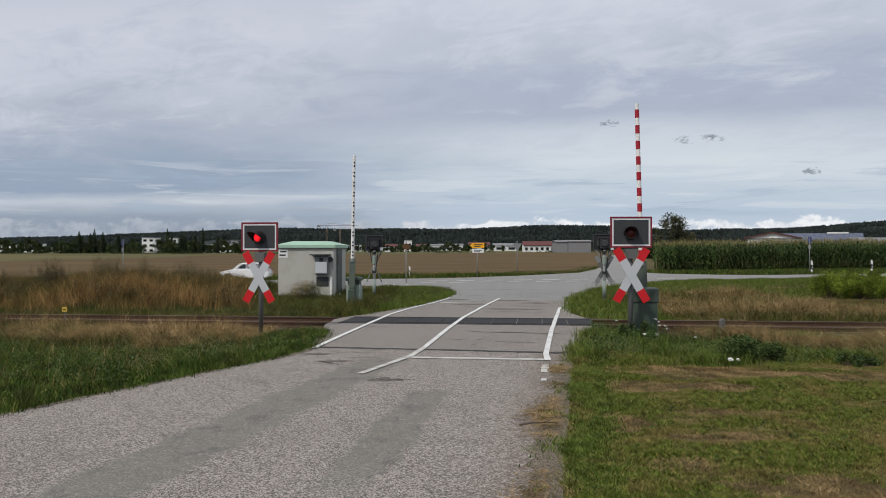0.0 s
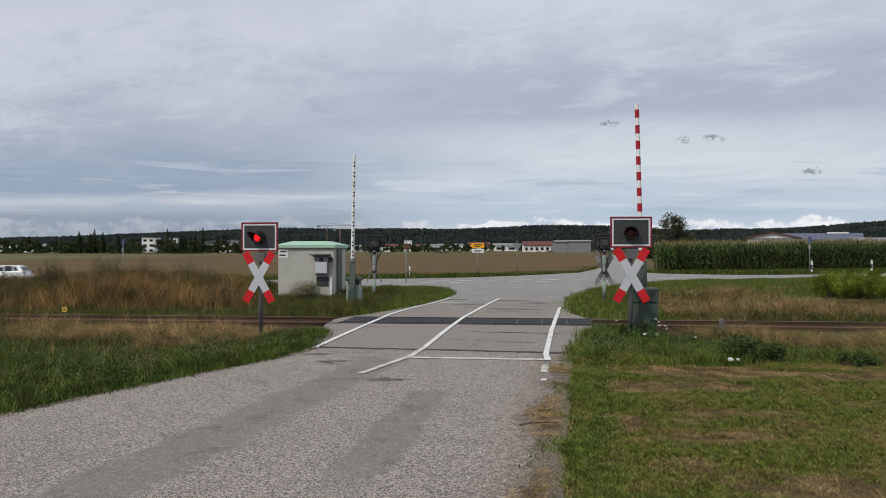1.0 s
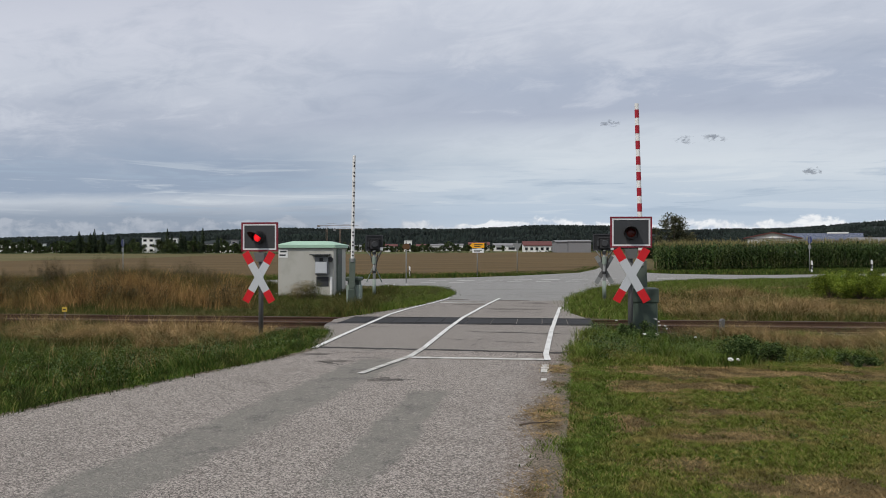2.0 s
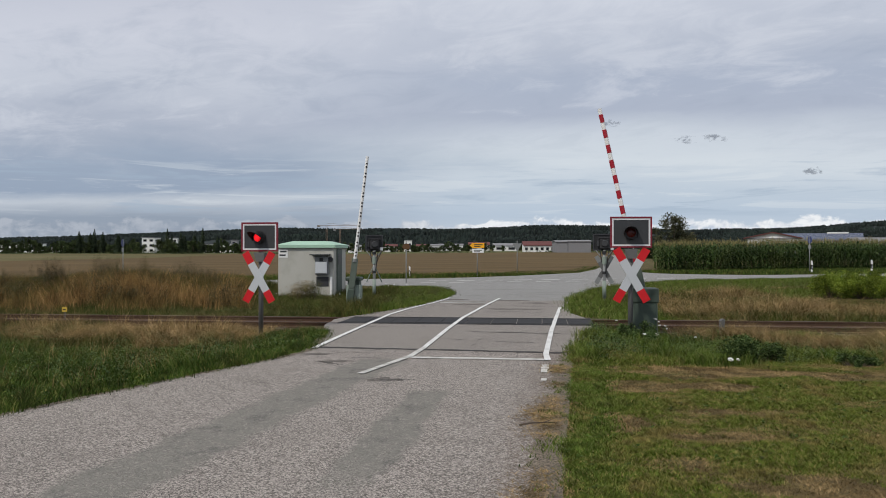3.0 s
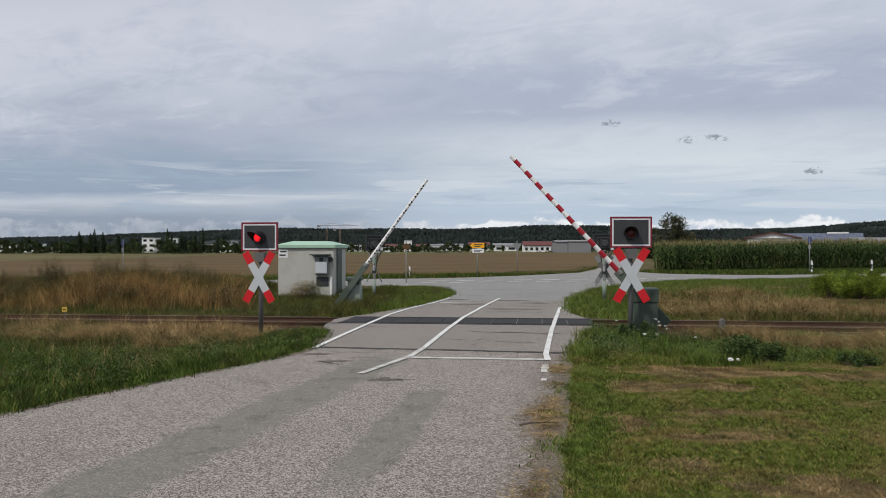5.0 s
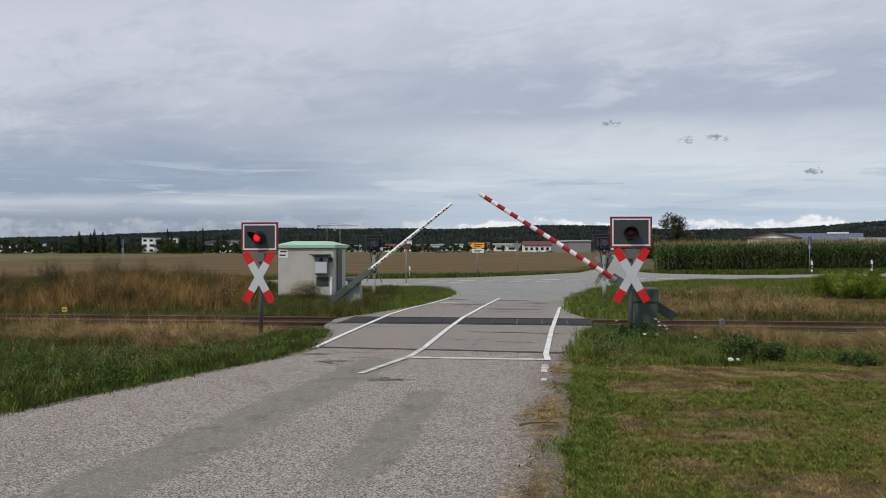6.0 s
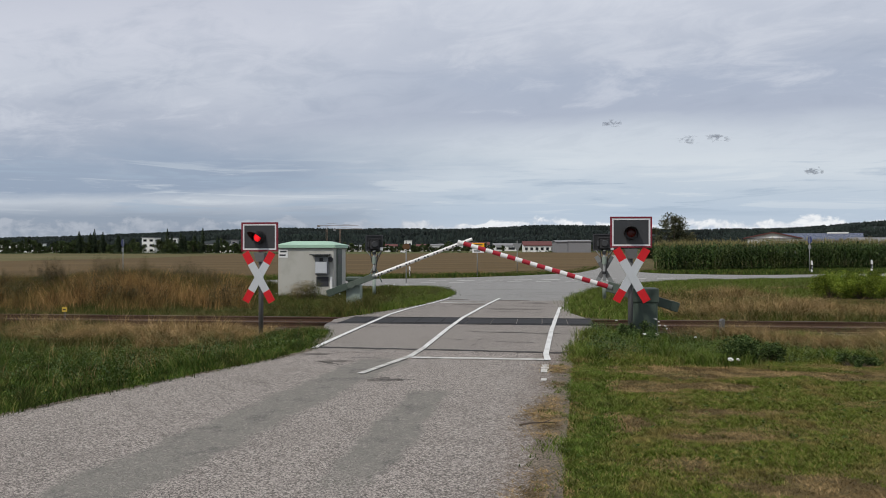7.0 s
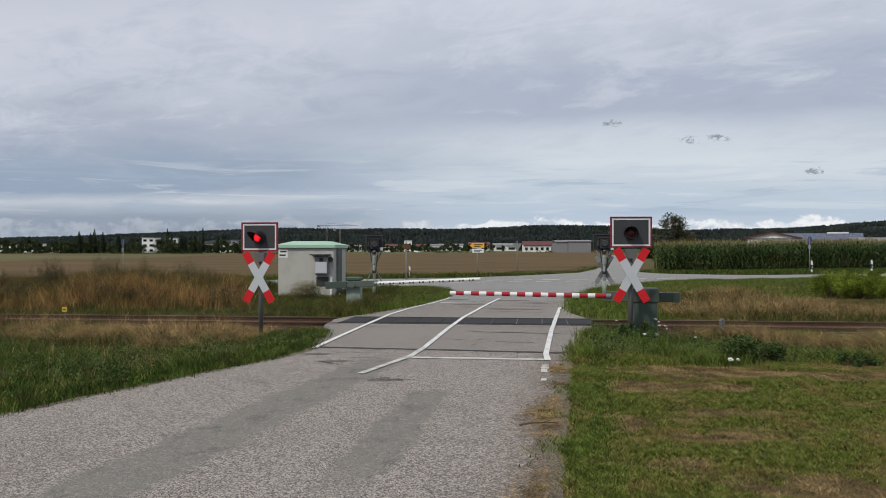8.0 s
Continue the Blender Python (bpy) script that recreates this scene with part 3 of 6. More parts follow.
def cracks():
    """Thin dark cracks and patched spots in the asphalt of the crossing and the road."""
    r = random.Random(17)
    lines = [((0.95, 17.6), (0.55, 15.2)), ((-1.9, 19.2), (-0.9, 18.9)), ((0.9, 24.9), (2.9, 24.6)), ((-0.4, 26.2), (1.0, 25.8)), ((1.6, 29.4), (3.3, 28.8)), ((0.9, 33.2), (3.9, 32.0)),
             ((-2.0, 13.2), (-1.5, 12.7)), ((-1.3, 12.3), (-0.8, 12.2)), ((-2.2, 16.0), (-1.2, 15.7)), ((-0.9, 11.35), (-0.35, 11.3)), ((2.2, 25.9), (3.4, 25.6)), ((-1.2, 23.6), (0.2, 23.4)),
             ((-2.6, 11.3), (-2.3, 11.0)), ((2.4, 37.0), (6.0, 35.5)), ((1.4, 41.0), (6.2, 39.5)),
             ((1.2, 23.8), (2.9, 23.3)), ((1.5, 26.3), (3.2, 25.9)), ((0.2, 28.9), (1.6, 28.4)), ((1.9, 31.2), (4.3, 30.4)), ((-0.4, 16.6), (0.5, 16.3)), ((1.0, 16.0), (1.7, 15.8)), ((-1.9, 14.4), (-0.9, 14.2)), ((-1.5, 13.7), (-1.0, 13.5)), ((2.6, 34.2), (5.2, 33.4))]
    for (x0, y0), (x1, y1) in lines:
        bm = B()
        prev = None
        n = 36
        wide = r.uniform(0.010, 0.022) * max(1.0, y0 / 16)
        for i in range(n):
            t = i / (n - 1)
            x = x0 + (x1 - x0) * t + 0.10 * noise.noise((t * 5, x0 * 9, 1))
            y = y0 + (y1 - y0) * t + 0.16 * noise.noise((t * 4, y0 * 7, 2)) + 0.04 * noise.noise((t * 22, y0, 3))
            h = wide * max(0.15, 0.7 + 1.2 * noise.noise((t * 9, x0, y0)))
            z = land(x, y) + 0.006
            q = [bm.verts.new((x, y - h, z)), bm.verts.new((x, y + h, z))]
            if prev:
                bm.faces.new((prev[0], q[0], q[1], prev[1]))
            prev = q
        tagged(part("road_crack", bm, "seam"), "thin dark crack in the asphalt", "road crack", kind="structure")
    for cx, cy, rx, ry in ((-0.82, 11.35, 0.30, 0.20), (1.05, 26.8, 0.8, 0.35), (3.0, 27.4, 0.7, 0.4), (2.2, 24.6, 0.9, 0.22), (0.5, 29.6, 0.6, 0.25), (2.4, 29.0, 0.8, 0.3), (-1.7, 13.2, 0.35, 0.16), (-2.1, 14.1, 0.3, 0.14)):
        bm = B()
        c = bm.verts.new((cx, cy, 0.005))
        ring = []
        for i in range(40):
            a = i * math.tau / 40
            k = 0.75 + 0.6 * noise.noise((math.cos(a) * 2.2 + cx, math.sin(a) * 2.2, cy))
            X, Y = cx + math.cos(a) * rx * k, cy + math.sin(a) * ry * k
            ring.append(bm.verts.new((X, Y, land(X, Y) + 0.005)))
        for i in range(40):
            bm.faces.new((c, ring[i], ring[(i + 1) % 40]))
        tagged(part("road_patch", bm, "tar"), "dark worn spot in the asphalt", "road patch", kind="structure")


def shoulders():
    """Dark grit and soil washed over the road's edges, with a ragged inner side."""
    for side, inner, y0, y1 in ((1, 0.17, 4.6, 14.0), (0, 0.10, 6.0, 18.0)):
        bm = B()
        prev = None
        y = y0
        s = -1 if side else 1
        while y < y1:
            e = road_x(y)[side]
            w = inner * max(0.12, 0.75 + 1.0 * noise.noise((y * 0.9, side * 7.0, 3)) + 0.5 * noise.noise((y * 4.0, side * 3.0, 9)))
            q = [bm.verts.new((e - s * 0.12, y, land(e, y) - 0.012)), bm.verts.new((e + s * 0.03, y, land(e, y) + 0.008)), bm.verts.new((e + s * w, y, land(e, y) + 0.004))]
            if prev:
                for i in range(2):
                    bm.faces.new((prev[i], q[i], q[i + 1], prev[i + 1]))
            prev = q
            y += 0.07
        tagged(part("road_shoulder", bm, "grit"), "dark grit and soil along the road's edge", "road shoulder", kind="structure")


def field():
    rows = []
    for y in [69.5, 72, 76, 82, 90, 100, 120, 150, 200, 260, 340, 440]:
        xr = float(np.interp(y, [69, 72, 76, 90, 138, 250, 440], [-2.0, 6.5, 11.0, 15.6, 26.4, 49.0, 90.0]))
        rows.append((-420 - y * 0.3, y, xr, y))
    return strip("stubble_field", rows, "stubble", 0.02, "harvested brown stubble field with faint rows", "field", 60)


def meadow():
    rows = []
    for y in (438, 446, 455, 466, 480, 500, 560, 700):
        rows.append((-620, y, 330, y))
    return strip("meadow", rows, "meadow", 0.05, "green strip of meadow beyond the stubble", "meadow", 40)


def railway():
    """Ballast bed, sleepers and two rails; rubber panels at the road."""
    ang = -math.atan(0.1156)
    m = Matrix.Translation((0, 20.67, -0.13)) @ Matrix.Rotation(ang, 4, "Z")
    bm = B()
    prism_pts = [(-2.0, -0.10), (-1.35, -0.035), (1.35, -0.035), (2.0, -0.10)]
    for x0, x1 in ((-160, -2.6), (3.4, 160)):
        n = 60
        grid = [[bm.verts.new((x0 + (x1 - x0) * i / n, yy, zz)) for yy, zz in prism_pts] for i in range(n + 1)]
        for i in range(n):
            for j in range(3):
                bm.faces.new((grid[i][j], grid[i + 1][j], grid[i + 1][j + 1], grid[i][j + 1]))
    bed = tagged(part("ballast_bed", bm, "ballast"), "rust-brown stone ballast under the railway", "ballast", kind="structure")
    bed.matrix_basis = m
    track = empty("railway_track", m, "single rusty railway track on wooden sleepers", "railway track")
    prof = [(-0.062, -0.13), (0.062, -0.13), (0.062, -0.115), (0.012, -0.10), (0.012, -0.035), (0.034, -0.028), (0.034, 0.0), (-0.034, 0.0), (-0.034, -0.028), (-0.012, -0.035), (-0.012, -0.10), (-0.062, -0.115)]
    for y in (-0.752, 0.752):
        bm = B()
        a = [bm.verts.new((-160, y + u, v + 0.13)) for u, v in prof]
        b = [bm.verts.new((160, y + u, v + 0.13)) for u, v in prof]
        for i in range(12):
            bm.faces.new((a[i], b[i], b[(i + 1) % 12], a[(i + 1) % 12]))
        rail = part("rail", bm, "rust", track)
        bm = box(B(), -160, y - 0.026, 0.130, 160, y + 0.026, 0.133)
        part("rail_top", bm, "railhead", rail, "worn bright running surface")
    me = None
    for i in range(-44, 46):
        x = i * 0.63
        if -3.2 < x < 3.9:
            continue
        if me is None:
            s = part("sleeper", box(B(), -0.12, -1.25, -0.12, 0.12, 1.25, 0.005, 0.015), "sleeper", track)
            me = s.data
        else:
            s = new("sleeper", me)
            s.parent = track
        s.matrix_basis = pose(x + random.uniform(-0.03, 0.03), random.uniform(-0.04, 0.04), 0, 0, 0, random.uniform(-1, 1))
    clip = None
    rails = [o for o in track.children if o.name.startswith("rail")]
    for rail, y in zip(rails, (-0.752, 0.752)):
        for i in range(-26, 27):
            x = i * 0.63
            if -3.2 < x < 3.9:
                continue
            if clip is None:
                bm = box(B(), -0.06, -0.11, 0.0, 0.06, 0.11, 0.022, 0.004)
                tube(bm, (0, -0.085, 0.02), (0, -0.085, 0.055), 0.016, 0.014, 8)
                tube(bm, (0, 0.085, 0.02), (0, 0.085, 0.055), 0.016, 0.014, 8)
                c = part("rail_clip", bm, "rust", rail)
                clip = c.data
            else:
                c = new("rail_clip", clip)
                c.parent = rail
            c.matrix_basis = pose(x, y, 0.004)
    g = np.random.default_rng(61)
    V, F = [], []
    for _ in range(9000):
        x, y, q = g.uniform(-15, 16), g.uniform(-1.7, 1.7), g.uniform(0.018, 0.042)
        if -2.9 < x < 3.7 or abs(abs(y) - 0.752) < 0.09:
            continue
        n, a = len(V), g.uniform(0, 6.28)
        zz = -0.035 - 0.1 * max(0.0, abs(y) - 1.35)
        for dx, dy, dz in ((1, 0, 0.1), (0, 1, 0), (-1, 0, 0.2), (0, -1, 0.1), (0.2, 0.1, 0.8), (0, 0, -0.6)):
            k = q * g.uniform(0.7, 1.25)
            V.append((x + (dx * math.cos(a) - dy * math.sin(a)) * k, y + (dx * math.sin(a) + dy * math.cos(a)) * k, zz + 0.01 + dz * k))
        F += [(n + i, n + (i + 1) % 4, n + 4) for i in range(4)] + [(n + (i + 1) % 4, n + i, n + 5) for i in range(4)]
    stones = stuff("ballast_stones", V, F, "ballast", "loose rust-brown ballast stones between the rails", "ballast")
    stones.matrix_basis = m
    deck = empty("crossing_deck", m, "black rubber panels laid between the rails", "crossing panels")
    bm0 = box(B(), 0.008, -0.66, 0.0, 0.592, 0.66, 0.134, 0.008)
    p0 = part("panel", bm0, "rubber", deck)
    p0.matrix_basis = pose(-2.4, 0, 0.008)
    for i in range(1, 10):
        q = new("panel", p0.data)
        q.parent = deck
        q.matrix_basis = pose(-2.4 + 0.6 * i, 0, 0.008 + random.uniform(-0.003, 0.003))
    for y in (-0.86, 0.86):
        part("edge_strip", box(B(), -2.4, y - 0.09, 0.05, 3.6, y + 0.09, 0.142, 0.004), "rubber", deck)


def far_meadow():
    """Olive meadow beside the stubble, towards the village."""
    rows = [(-700, y, float(np.interp(y, [178, 265, 440], [-95, -86, -108])), y) for y in (178, 190, 210, 240, 265, 300, 350, 400, 437)]
    return strip("far_meadow", rows, "aftermath", 0.05, "olive green meadow beside the stubble field", "meadow", 40)


def far_road():
    """The narrow road beyond the stubble field."""
    return strip("far_road", [(x, 497.5, x, 502.5) for x in range(-170, 61, 5)], "main_road", 0.10, "narrow pale road beyond the stubble field", "road", 2)


ground()
roads()
cracks()
shoulders()
field()
meadow()
far_meadow()
far_road()
railway()


# ---------------------------------------------------------------- grass
def scatter(n, region, keep=None, seed=0):
    r = np.random.default_rng(seed)
    x0, x1, y0, y1 = region
    x, y = r.uniform(x0, x1, n), r.uniform(y0, y1, n)
    k = np.array([keep(a, b) for a, b in zip(x, y)]) if keep else np.ones(n, bool)
    return x[k], y[k]


def stand(x, y):
    """Where a tuft is rooted: in the soil, or in the grit on the road's edge."""
    return soil(x, y) - (0.02 if y > 14 else 0.003) if y > 57 or off_road(x, y) else land(x, y) - 0.004


def blade_mesh(name, x, y, height, width, lean, mat, label, category="grass", seed=1, per=6, spread=0.06, base_z=0.0):
    """Tufts of bent blades at x, y; height may be an array."""
    r = np.random.default_rng(seed)
    n = len(x)
    h0 = np.broadcast_to(np.asarray(height, float), (n,))
    z0 = np.array([stand(a, b) for a, b in zip(x, y)]) + base_z
    X = np.repeat(x, per) + r.normal(0, spread, n * per)
    Y = np.repeat(y, per) + r.normal(0, spread, n * per)
    Z = np.repeat(z0, per)
    H = np.repeat(h0, per) * r.uniform(0.55, 1.15, n * per)
    a = r.uniform(0, 2 * np.pi, n * per)
    l = H * lean * r.uniform(0.3, 1.5, n * per)
    W = width * r.uniform(0.6, 1.3, n * per)
    b = r.uniform(-0.7, 0.7, n * per)
    wx, wy = np.cos(b) * W / 2, np.sin(b) * W / 2
    lx, ly = np.cos(a) * l, np.sin(a) * l
    N = n * per
    V = np.empty((N, 5, 3), np.float32)
    V[:, 0] = np.stack([X - wx, Y - wy, Z], 1)
    V[:, 1] = np.stack([X + wx, Y + wy, Z], 1)
    V[:, 2] = np.stack([X + wx * 0.8 + lx * 0.35, Y + wy * 0.8 + ly * 0.35, Z + H * 0.6], 1)
    V[:, 3] = np.stack([X - wx * 0.8 + lx * 0.35, Y - wy * 0.8 + ly * 0.35, Z + H * 0.6], 1)
    V[:, 4] = np.stack([X + lx, Y + ly, Z + H], 1)
    me = bpy.data.meshes.new(name)
    me.vertices.add(N * 5)
    me.vertices.foreach_set("co", V.ravel())
    loops = (np.arange(N)[:, None] * 5 + np.array([0, 1, 2, 3, 3, 2, 4])[None]).ravel()
    me.loops.add(N * 7)
    me.loops.foreach_set("vertex_index", loops.astype(np.int32))
    me.polygons.add(N * 2)
    st = (np.arange(N)[:, None] * 7 + np.array([0, 4])[None]).ravel()
    me.polygons.foreach_set("loop_start", st.astype(np.int32))
    me.update(calc_edges=True)
    me.validate()
    me.materials.append(M[mat])
    return tagged(new(name, me), label, category, kind="stuff")


def off_road(x, y, gap=0.0):
    a, b = road_x(y)
    return x < a - gap or x > b + gap


def off_track(x, y, half=1.5):
    return abs(y - track_y(x)) > half


def in_view(x, y, margin=1.5):
    return abs(x) < 0.535 * y + margin


def patchy(x, y, s, k=0.0):
    return noise.noise((x * s, y * s, k))


def leaf_mesh(name, x, y, height, wide, leaf, n, mat, label, category="weeds", seed=1):
    """Leafy weeds: pointed leaves spread up along thin stems, fewer and smaller to the top."""
    r = np.random.default_rng(seed)
    m = len(x)
    z0 = np.array([soil(a, b) for a, b in zip(x, y)])
    H = np.repeat(np.broadcast_to(np.asarray(height, float), (m,)) * r.uniform(0.7, 1.15, m), n)
    f = r.random(m * n) ** 0.7
    a = r.uniform(0, 2 * np.pi, m * n)
    q = wide * (1.05 - 0.62 * f) * np.sqrt(r.random(m * n)) * H
    X, Y, Z = np.repeat(x, n) + np.cos(a) * q, np.repeat(y, n) + np.sin(a) * q, np.repeat(z0, n) + H * f
    L = leaf * (1.2 - 0.7 * f) * r.uniform(0.6, 1.3, m * n)
    b, up = a + r.normal(0, 0.6, m * n), r.uniform(-0.5, 0.9, m * n)
    d = np.stack([np.cos(b) * np.cos(up), np.sin(b) * np.cos(up), np.sin(up)], 1) * L[:, None]
    w = np.stack([-np.sin(b), np.cos(b), r.uniform(-0.5, 0.5, m * n)], 1) * L[:, None] * 0.28
    P = np.stack([X, Y, Z], 1)
    V = np.stack([P - d * 0.5, P + w, P + d * 0.6, P - w], 1).astype(np.float32)
    N = m * n
    me = bpy.data.meshes.new(name)
    me.vertices.add(N * 4)
    me.vertices.foreach_set("co", V.ravel())
    me.loops.add(N * 4)
    me.loops.foreach_set("vertex_index", np.arange(N * 4, dtype=np.int32))
    me.polygons.add(N)
    me.polygons.foreach_set("loop_start", np.arange(0, N * 4, 4, dtype=np.int32))
    me.update(calc_edges=True)
    me.materials.append(M[mat])
    return tagged(new(name, me), label, category, kind="stuff")


def seeded(x, y, fn):
    return np.array([fn(a, b) for a, b in zip(x, y)])


def grass():
    ok = lambda x, y: off_road(x, y, -0.03) and in_view(x, y)
    # worn spots of the lawn: centre, half width, half depth, how bare
    worn_spots = ((2.4, 11.0, 0.75, 0.55, 1.0), (3.6, 12.3, 1.3, 0.75, 1.1), (3.5, 10.9, 0.55, 0.35, 1.5), (1.85, 8.7, 0.38, 0.5, 1.0), (4.6, 12.0, 0.9, 0.45, 0.9),
                  (2.6, 8.0, 0.5, 0.30, 0.5), (3.3, 9.2, 0.7, 0.30, 0.5), (5.2, 9.6, 0.9, 0.6, 0.35), (2.9, 6.2, 0.7, 0.4, 0.7), (1.9, 6.9, 0.35, 0.3, 0.5), (4.3, 6.9, 0.6, 0.35, 0.5), (6.0, 11.6, 1.2, 0.4, 0.6), (3.2, 5.3, 0.6, 0.3, 0.7))

    def bare(a, b):
        v = patchy(a, b, 0.55, 4) + 0.45 * patchy(a, b, 2.2, 2) + 0.15
        for cx, cy, rx, ry, k in worn_spots:
            d = math.hypot((a - cx) / rx, (b - cy) / ry) + 0.5 * patchy(a, b, 2.6, 12)
            v -= 1.5 * k * (1 - smooth01(0.5, 1.25, d))
        return v

    lawn_ok = lambda a, b: ok(a, b) and a > road_x(b)[1] + 0.16 + 0.30 * patchy(a, b, 1.3, 6) + 0.14 * patchy(a, b, 5.0, 6) and b < 13.6 + patchy(a, b, 0.5)
    # mown lawn on the near side, with thin and bare spots and dry thatch
    x, y = scatter(140000, (0.5, 9.5, 4.5, 15.0), lambda a, b: lawn_ok(a, b) and bare(a, b) + 0.15 * (1 - smooth01(0.3, 1.2, a - road_x(b)[1])) > -0.62 + 0.6 * random.random())
    blade_mesh("lawn_grass", x, y, seeded(x, y, lambda a, b: max(0.016, 0.036 + 0.030 * patchy(a, b, 1.3, 1) + 0.024 * patchy(a, b, 5, 3) + 0.020 * max(-1.0, min(0.4, bare(a, b))))), 0.0055, 1.3, "lawn", "short mown green grass with dry brown patches", seed=3, per=6, spread=0.03)
    x, y = scatter(60000, (0.5, 9.5, 4.5, 15.0), lambda a, b: lawn_ok(a, b) and bare(a, b) < 0.10 + 0.50 * random.random())
    blade_mesh("dry_thatch", x, y, 0.022, 0.006, 2.4, "thatch", "flat dry thatch in the mown grass", seed=33, per=6, spread=0.05)
    x, y = scatter(1500, (0.6, 9.0, 5.0, 13.2), lambda a, b: lawn_ok(a, b) and patchy(a, b, 1.2, 8) + 0.5 * bare(a, b) > 0.1)
    leaf_mesh("lawn_weeds", x, y, 0.06, 0.9, 0.05, 9, "verge", "low broad-leaved weeds in the lawn", seed=34)
    # taller fringe along the road's edge
    t = np.random.default_rng(5)
    fy = t.uniform(5.0, 14.5, 3200)
    fx = np.array([road_x(v)[1] + 0.26 * patchy(0, v, 1.0, 46) for v in fy]) + t.normal(0.34, 0.15, 3200)
    blade_mesh("edge_grass", fx, fy, seeded(fx, fy, lambda a, b: max(0.025, 0.055 + 0.06 * patchy(a, b, 1.4, 21))), 0.007, 0.9, "lush", "longer green grass along the road's edge", seed=35, per=7, spread=0.04)
    fy = np.concatenate([t.uniform(5.4, 13.2, 3600), t.normal(8.8, 0.30, 260), t.normal(12.3, 0.35, 160)])
    k = np.array([patchy(0, v, 0.9, 5) > 0.0 or abs(v - 8.8) < 0.4 or abs(v - 12.3) < 0.4 for v in fy])
    fy = fy[k]
    fx = np.array([road_x(v)[1] + 0.20 * patchy(0, v, 1.1, 45) - 0.22 * math.exp(-((v - 8.8) / 0.5) ** 2) - 0.15 * math.exp(-((v - 12.3) / 0.5) ** 2) for v in fy]) + t.normal(0.05, 0.13, len(fy))
    blade_mesh("straw_litter", fx, fy, 0.013, 0.007, 7.0, "dry", "dry straw lying along the road's edge", seed=36, per=4, spread=0.06, base_z=0.012)
    # green verge beside the road
    x, y = scatter(30000, (-14, -2.0, 7.0, 19.0), lambda a, b: ok(a, b) and a < 0 and b < 16.6 + 1.6 * patchy(a, b, 0.4, 7) + (2.4 if a > -4.8 else 0) + 2.2 * smooth01(8.0, 10.5, -a) and off_track(a, b, 1.3))
    blade_mesh("verge_grass", x, y, seeded(x, y, lambda a, b: 0.17 + 0.10 * smooth01(5.5, 8.0, -a) + 0.13 * patchy(a, b, 0.9, 1) + 0.05 * patchy(a, b, 3, 1) - (0.07 if a > road_x(b)[0] - 0.25 else 0)), 0.008, 0.8, "verge", "lush green verge grass beside the road", seed=4, per=10, spread=0.08)
    x, y = scatter(2600, (-13, -2.2, 7.5, 17.0), lambda a, b: ok(a, b) and a < 0 and patchy(a, b, 0.8, 15) > 0.0)
    leaf_mesh("verge_herbs", x, y, 0.27, 0.40, 0.036, 30, "verge", "leafy green herbs in the verge", seed=41)
    x, y = scatter(750, (-13, -2.6, 8.0, 17.5), lambda a, b: ok(a, b) and a < road_x(b)[0] - 0.4 and patchy(a, b, 0.6, 17) > -0.1)
    blade_mesh("seed_stalks", x, y, seeded(x, y, lambda a, b: 0.36 + 0.16 * patchy(a, b, 0.8, 18)), 0.005, 0.5, "dry", "thin dry seed stalks in the green verge", seed=46, per=4, spread=0.08)
    x, y = scatter(1300, (-13, -2.6, 7.6, 17.5), lambda a, b: ok(a, b) and a < road_x(b)[0] - 0.25 and patchy(a, b, 0.7, 19) > 0.0)
    leaf_mesh("verge_herbs", x, y, 0.38, 0.36, 0.038, 48, "nettle", "dark leafy weed tufts in the verge", seed=47)
    # dry grass before the track
    dry_ok = lambda a, b: ok(a, b) and off_track(a, b, 1.3) and b < track_y(a)
    x, y = scatter(11500, (-14, -3.9, 13.5, 21.5), lambda a, b: dry_ok(a, b) and b > 16.2 + 1.4 * patchy(a, b, 0.5, 9) + (1.4 if a > -4.4 else 0) + (1.5 * smooth01(8.5, 10.5, -a)))
    blade_mesh("dry_grass", x, y, seeded(x, y, lambda a, b: 0.28 + 0.20 * patchy(a, b, 0.9, 1) + 0.12 * patchy(a, b, 2.5, 1)), 0.0055, 1.3, "dry", "dry straw-coloured grass beside the track", seed=5, per=9, spread=0.09)
    x, y = scatter(520, (-12, -4.6, 17.0, 20.9), lambda a, b: dry_ok(a, b) and patchy(a, b, 0.8, 55) > 0.10)
    blade_mesh("dry_grass", x, y, 0.60, 0.006, 0.75, "dry", "tall reddish dry grass standing before the rails", seed=51, per=16, spread=0.10)
    x, y = scatter(2600, (-12, -3.0, 15.4, 18.6), lambda a, b: dry_ok(a, b) and math.hypot((a + 6.4) / 2.3, (b - 17.6) / 1.1) + 0.5 * patchy(a, b, 1.2, 56) < 1.0)
    blade_mesh("dry_grass", x, y, 0.42, 0.005, 1.6, "dry", "pale bowed dry grass before the rails", seed=52, per=9, spread=0.10)
    x, y = scatter(7000, (-14, -6.0, 14.5, 20.8), lambda a, b: dry_ok(a, b) and b > 15.5 and patchy(a, b, 0.6, 59) + 0.3 * smooth01(7.0, 9.0, -a) > 0.05)
    blade_mesh("weeds", x, y, seeded(x, y, lambda a, b: 0.30 + 0.14 * patchy(a, b, 0.9, 60)), 0.008, 0.7, "weed", "olive green weeds among the dry grass", "weeds", seed=54, per=8, spread=0.09)
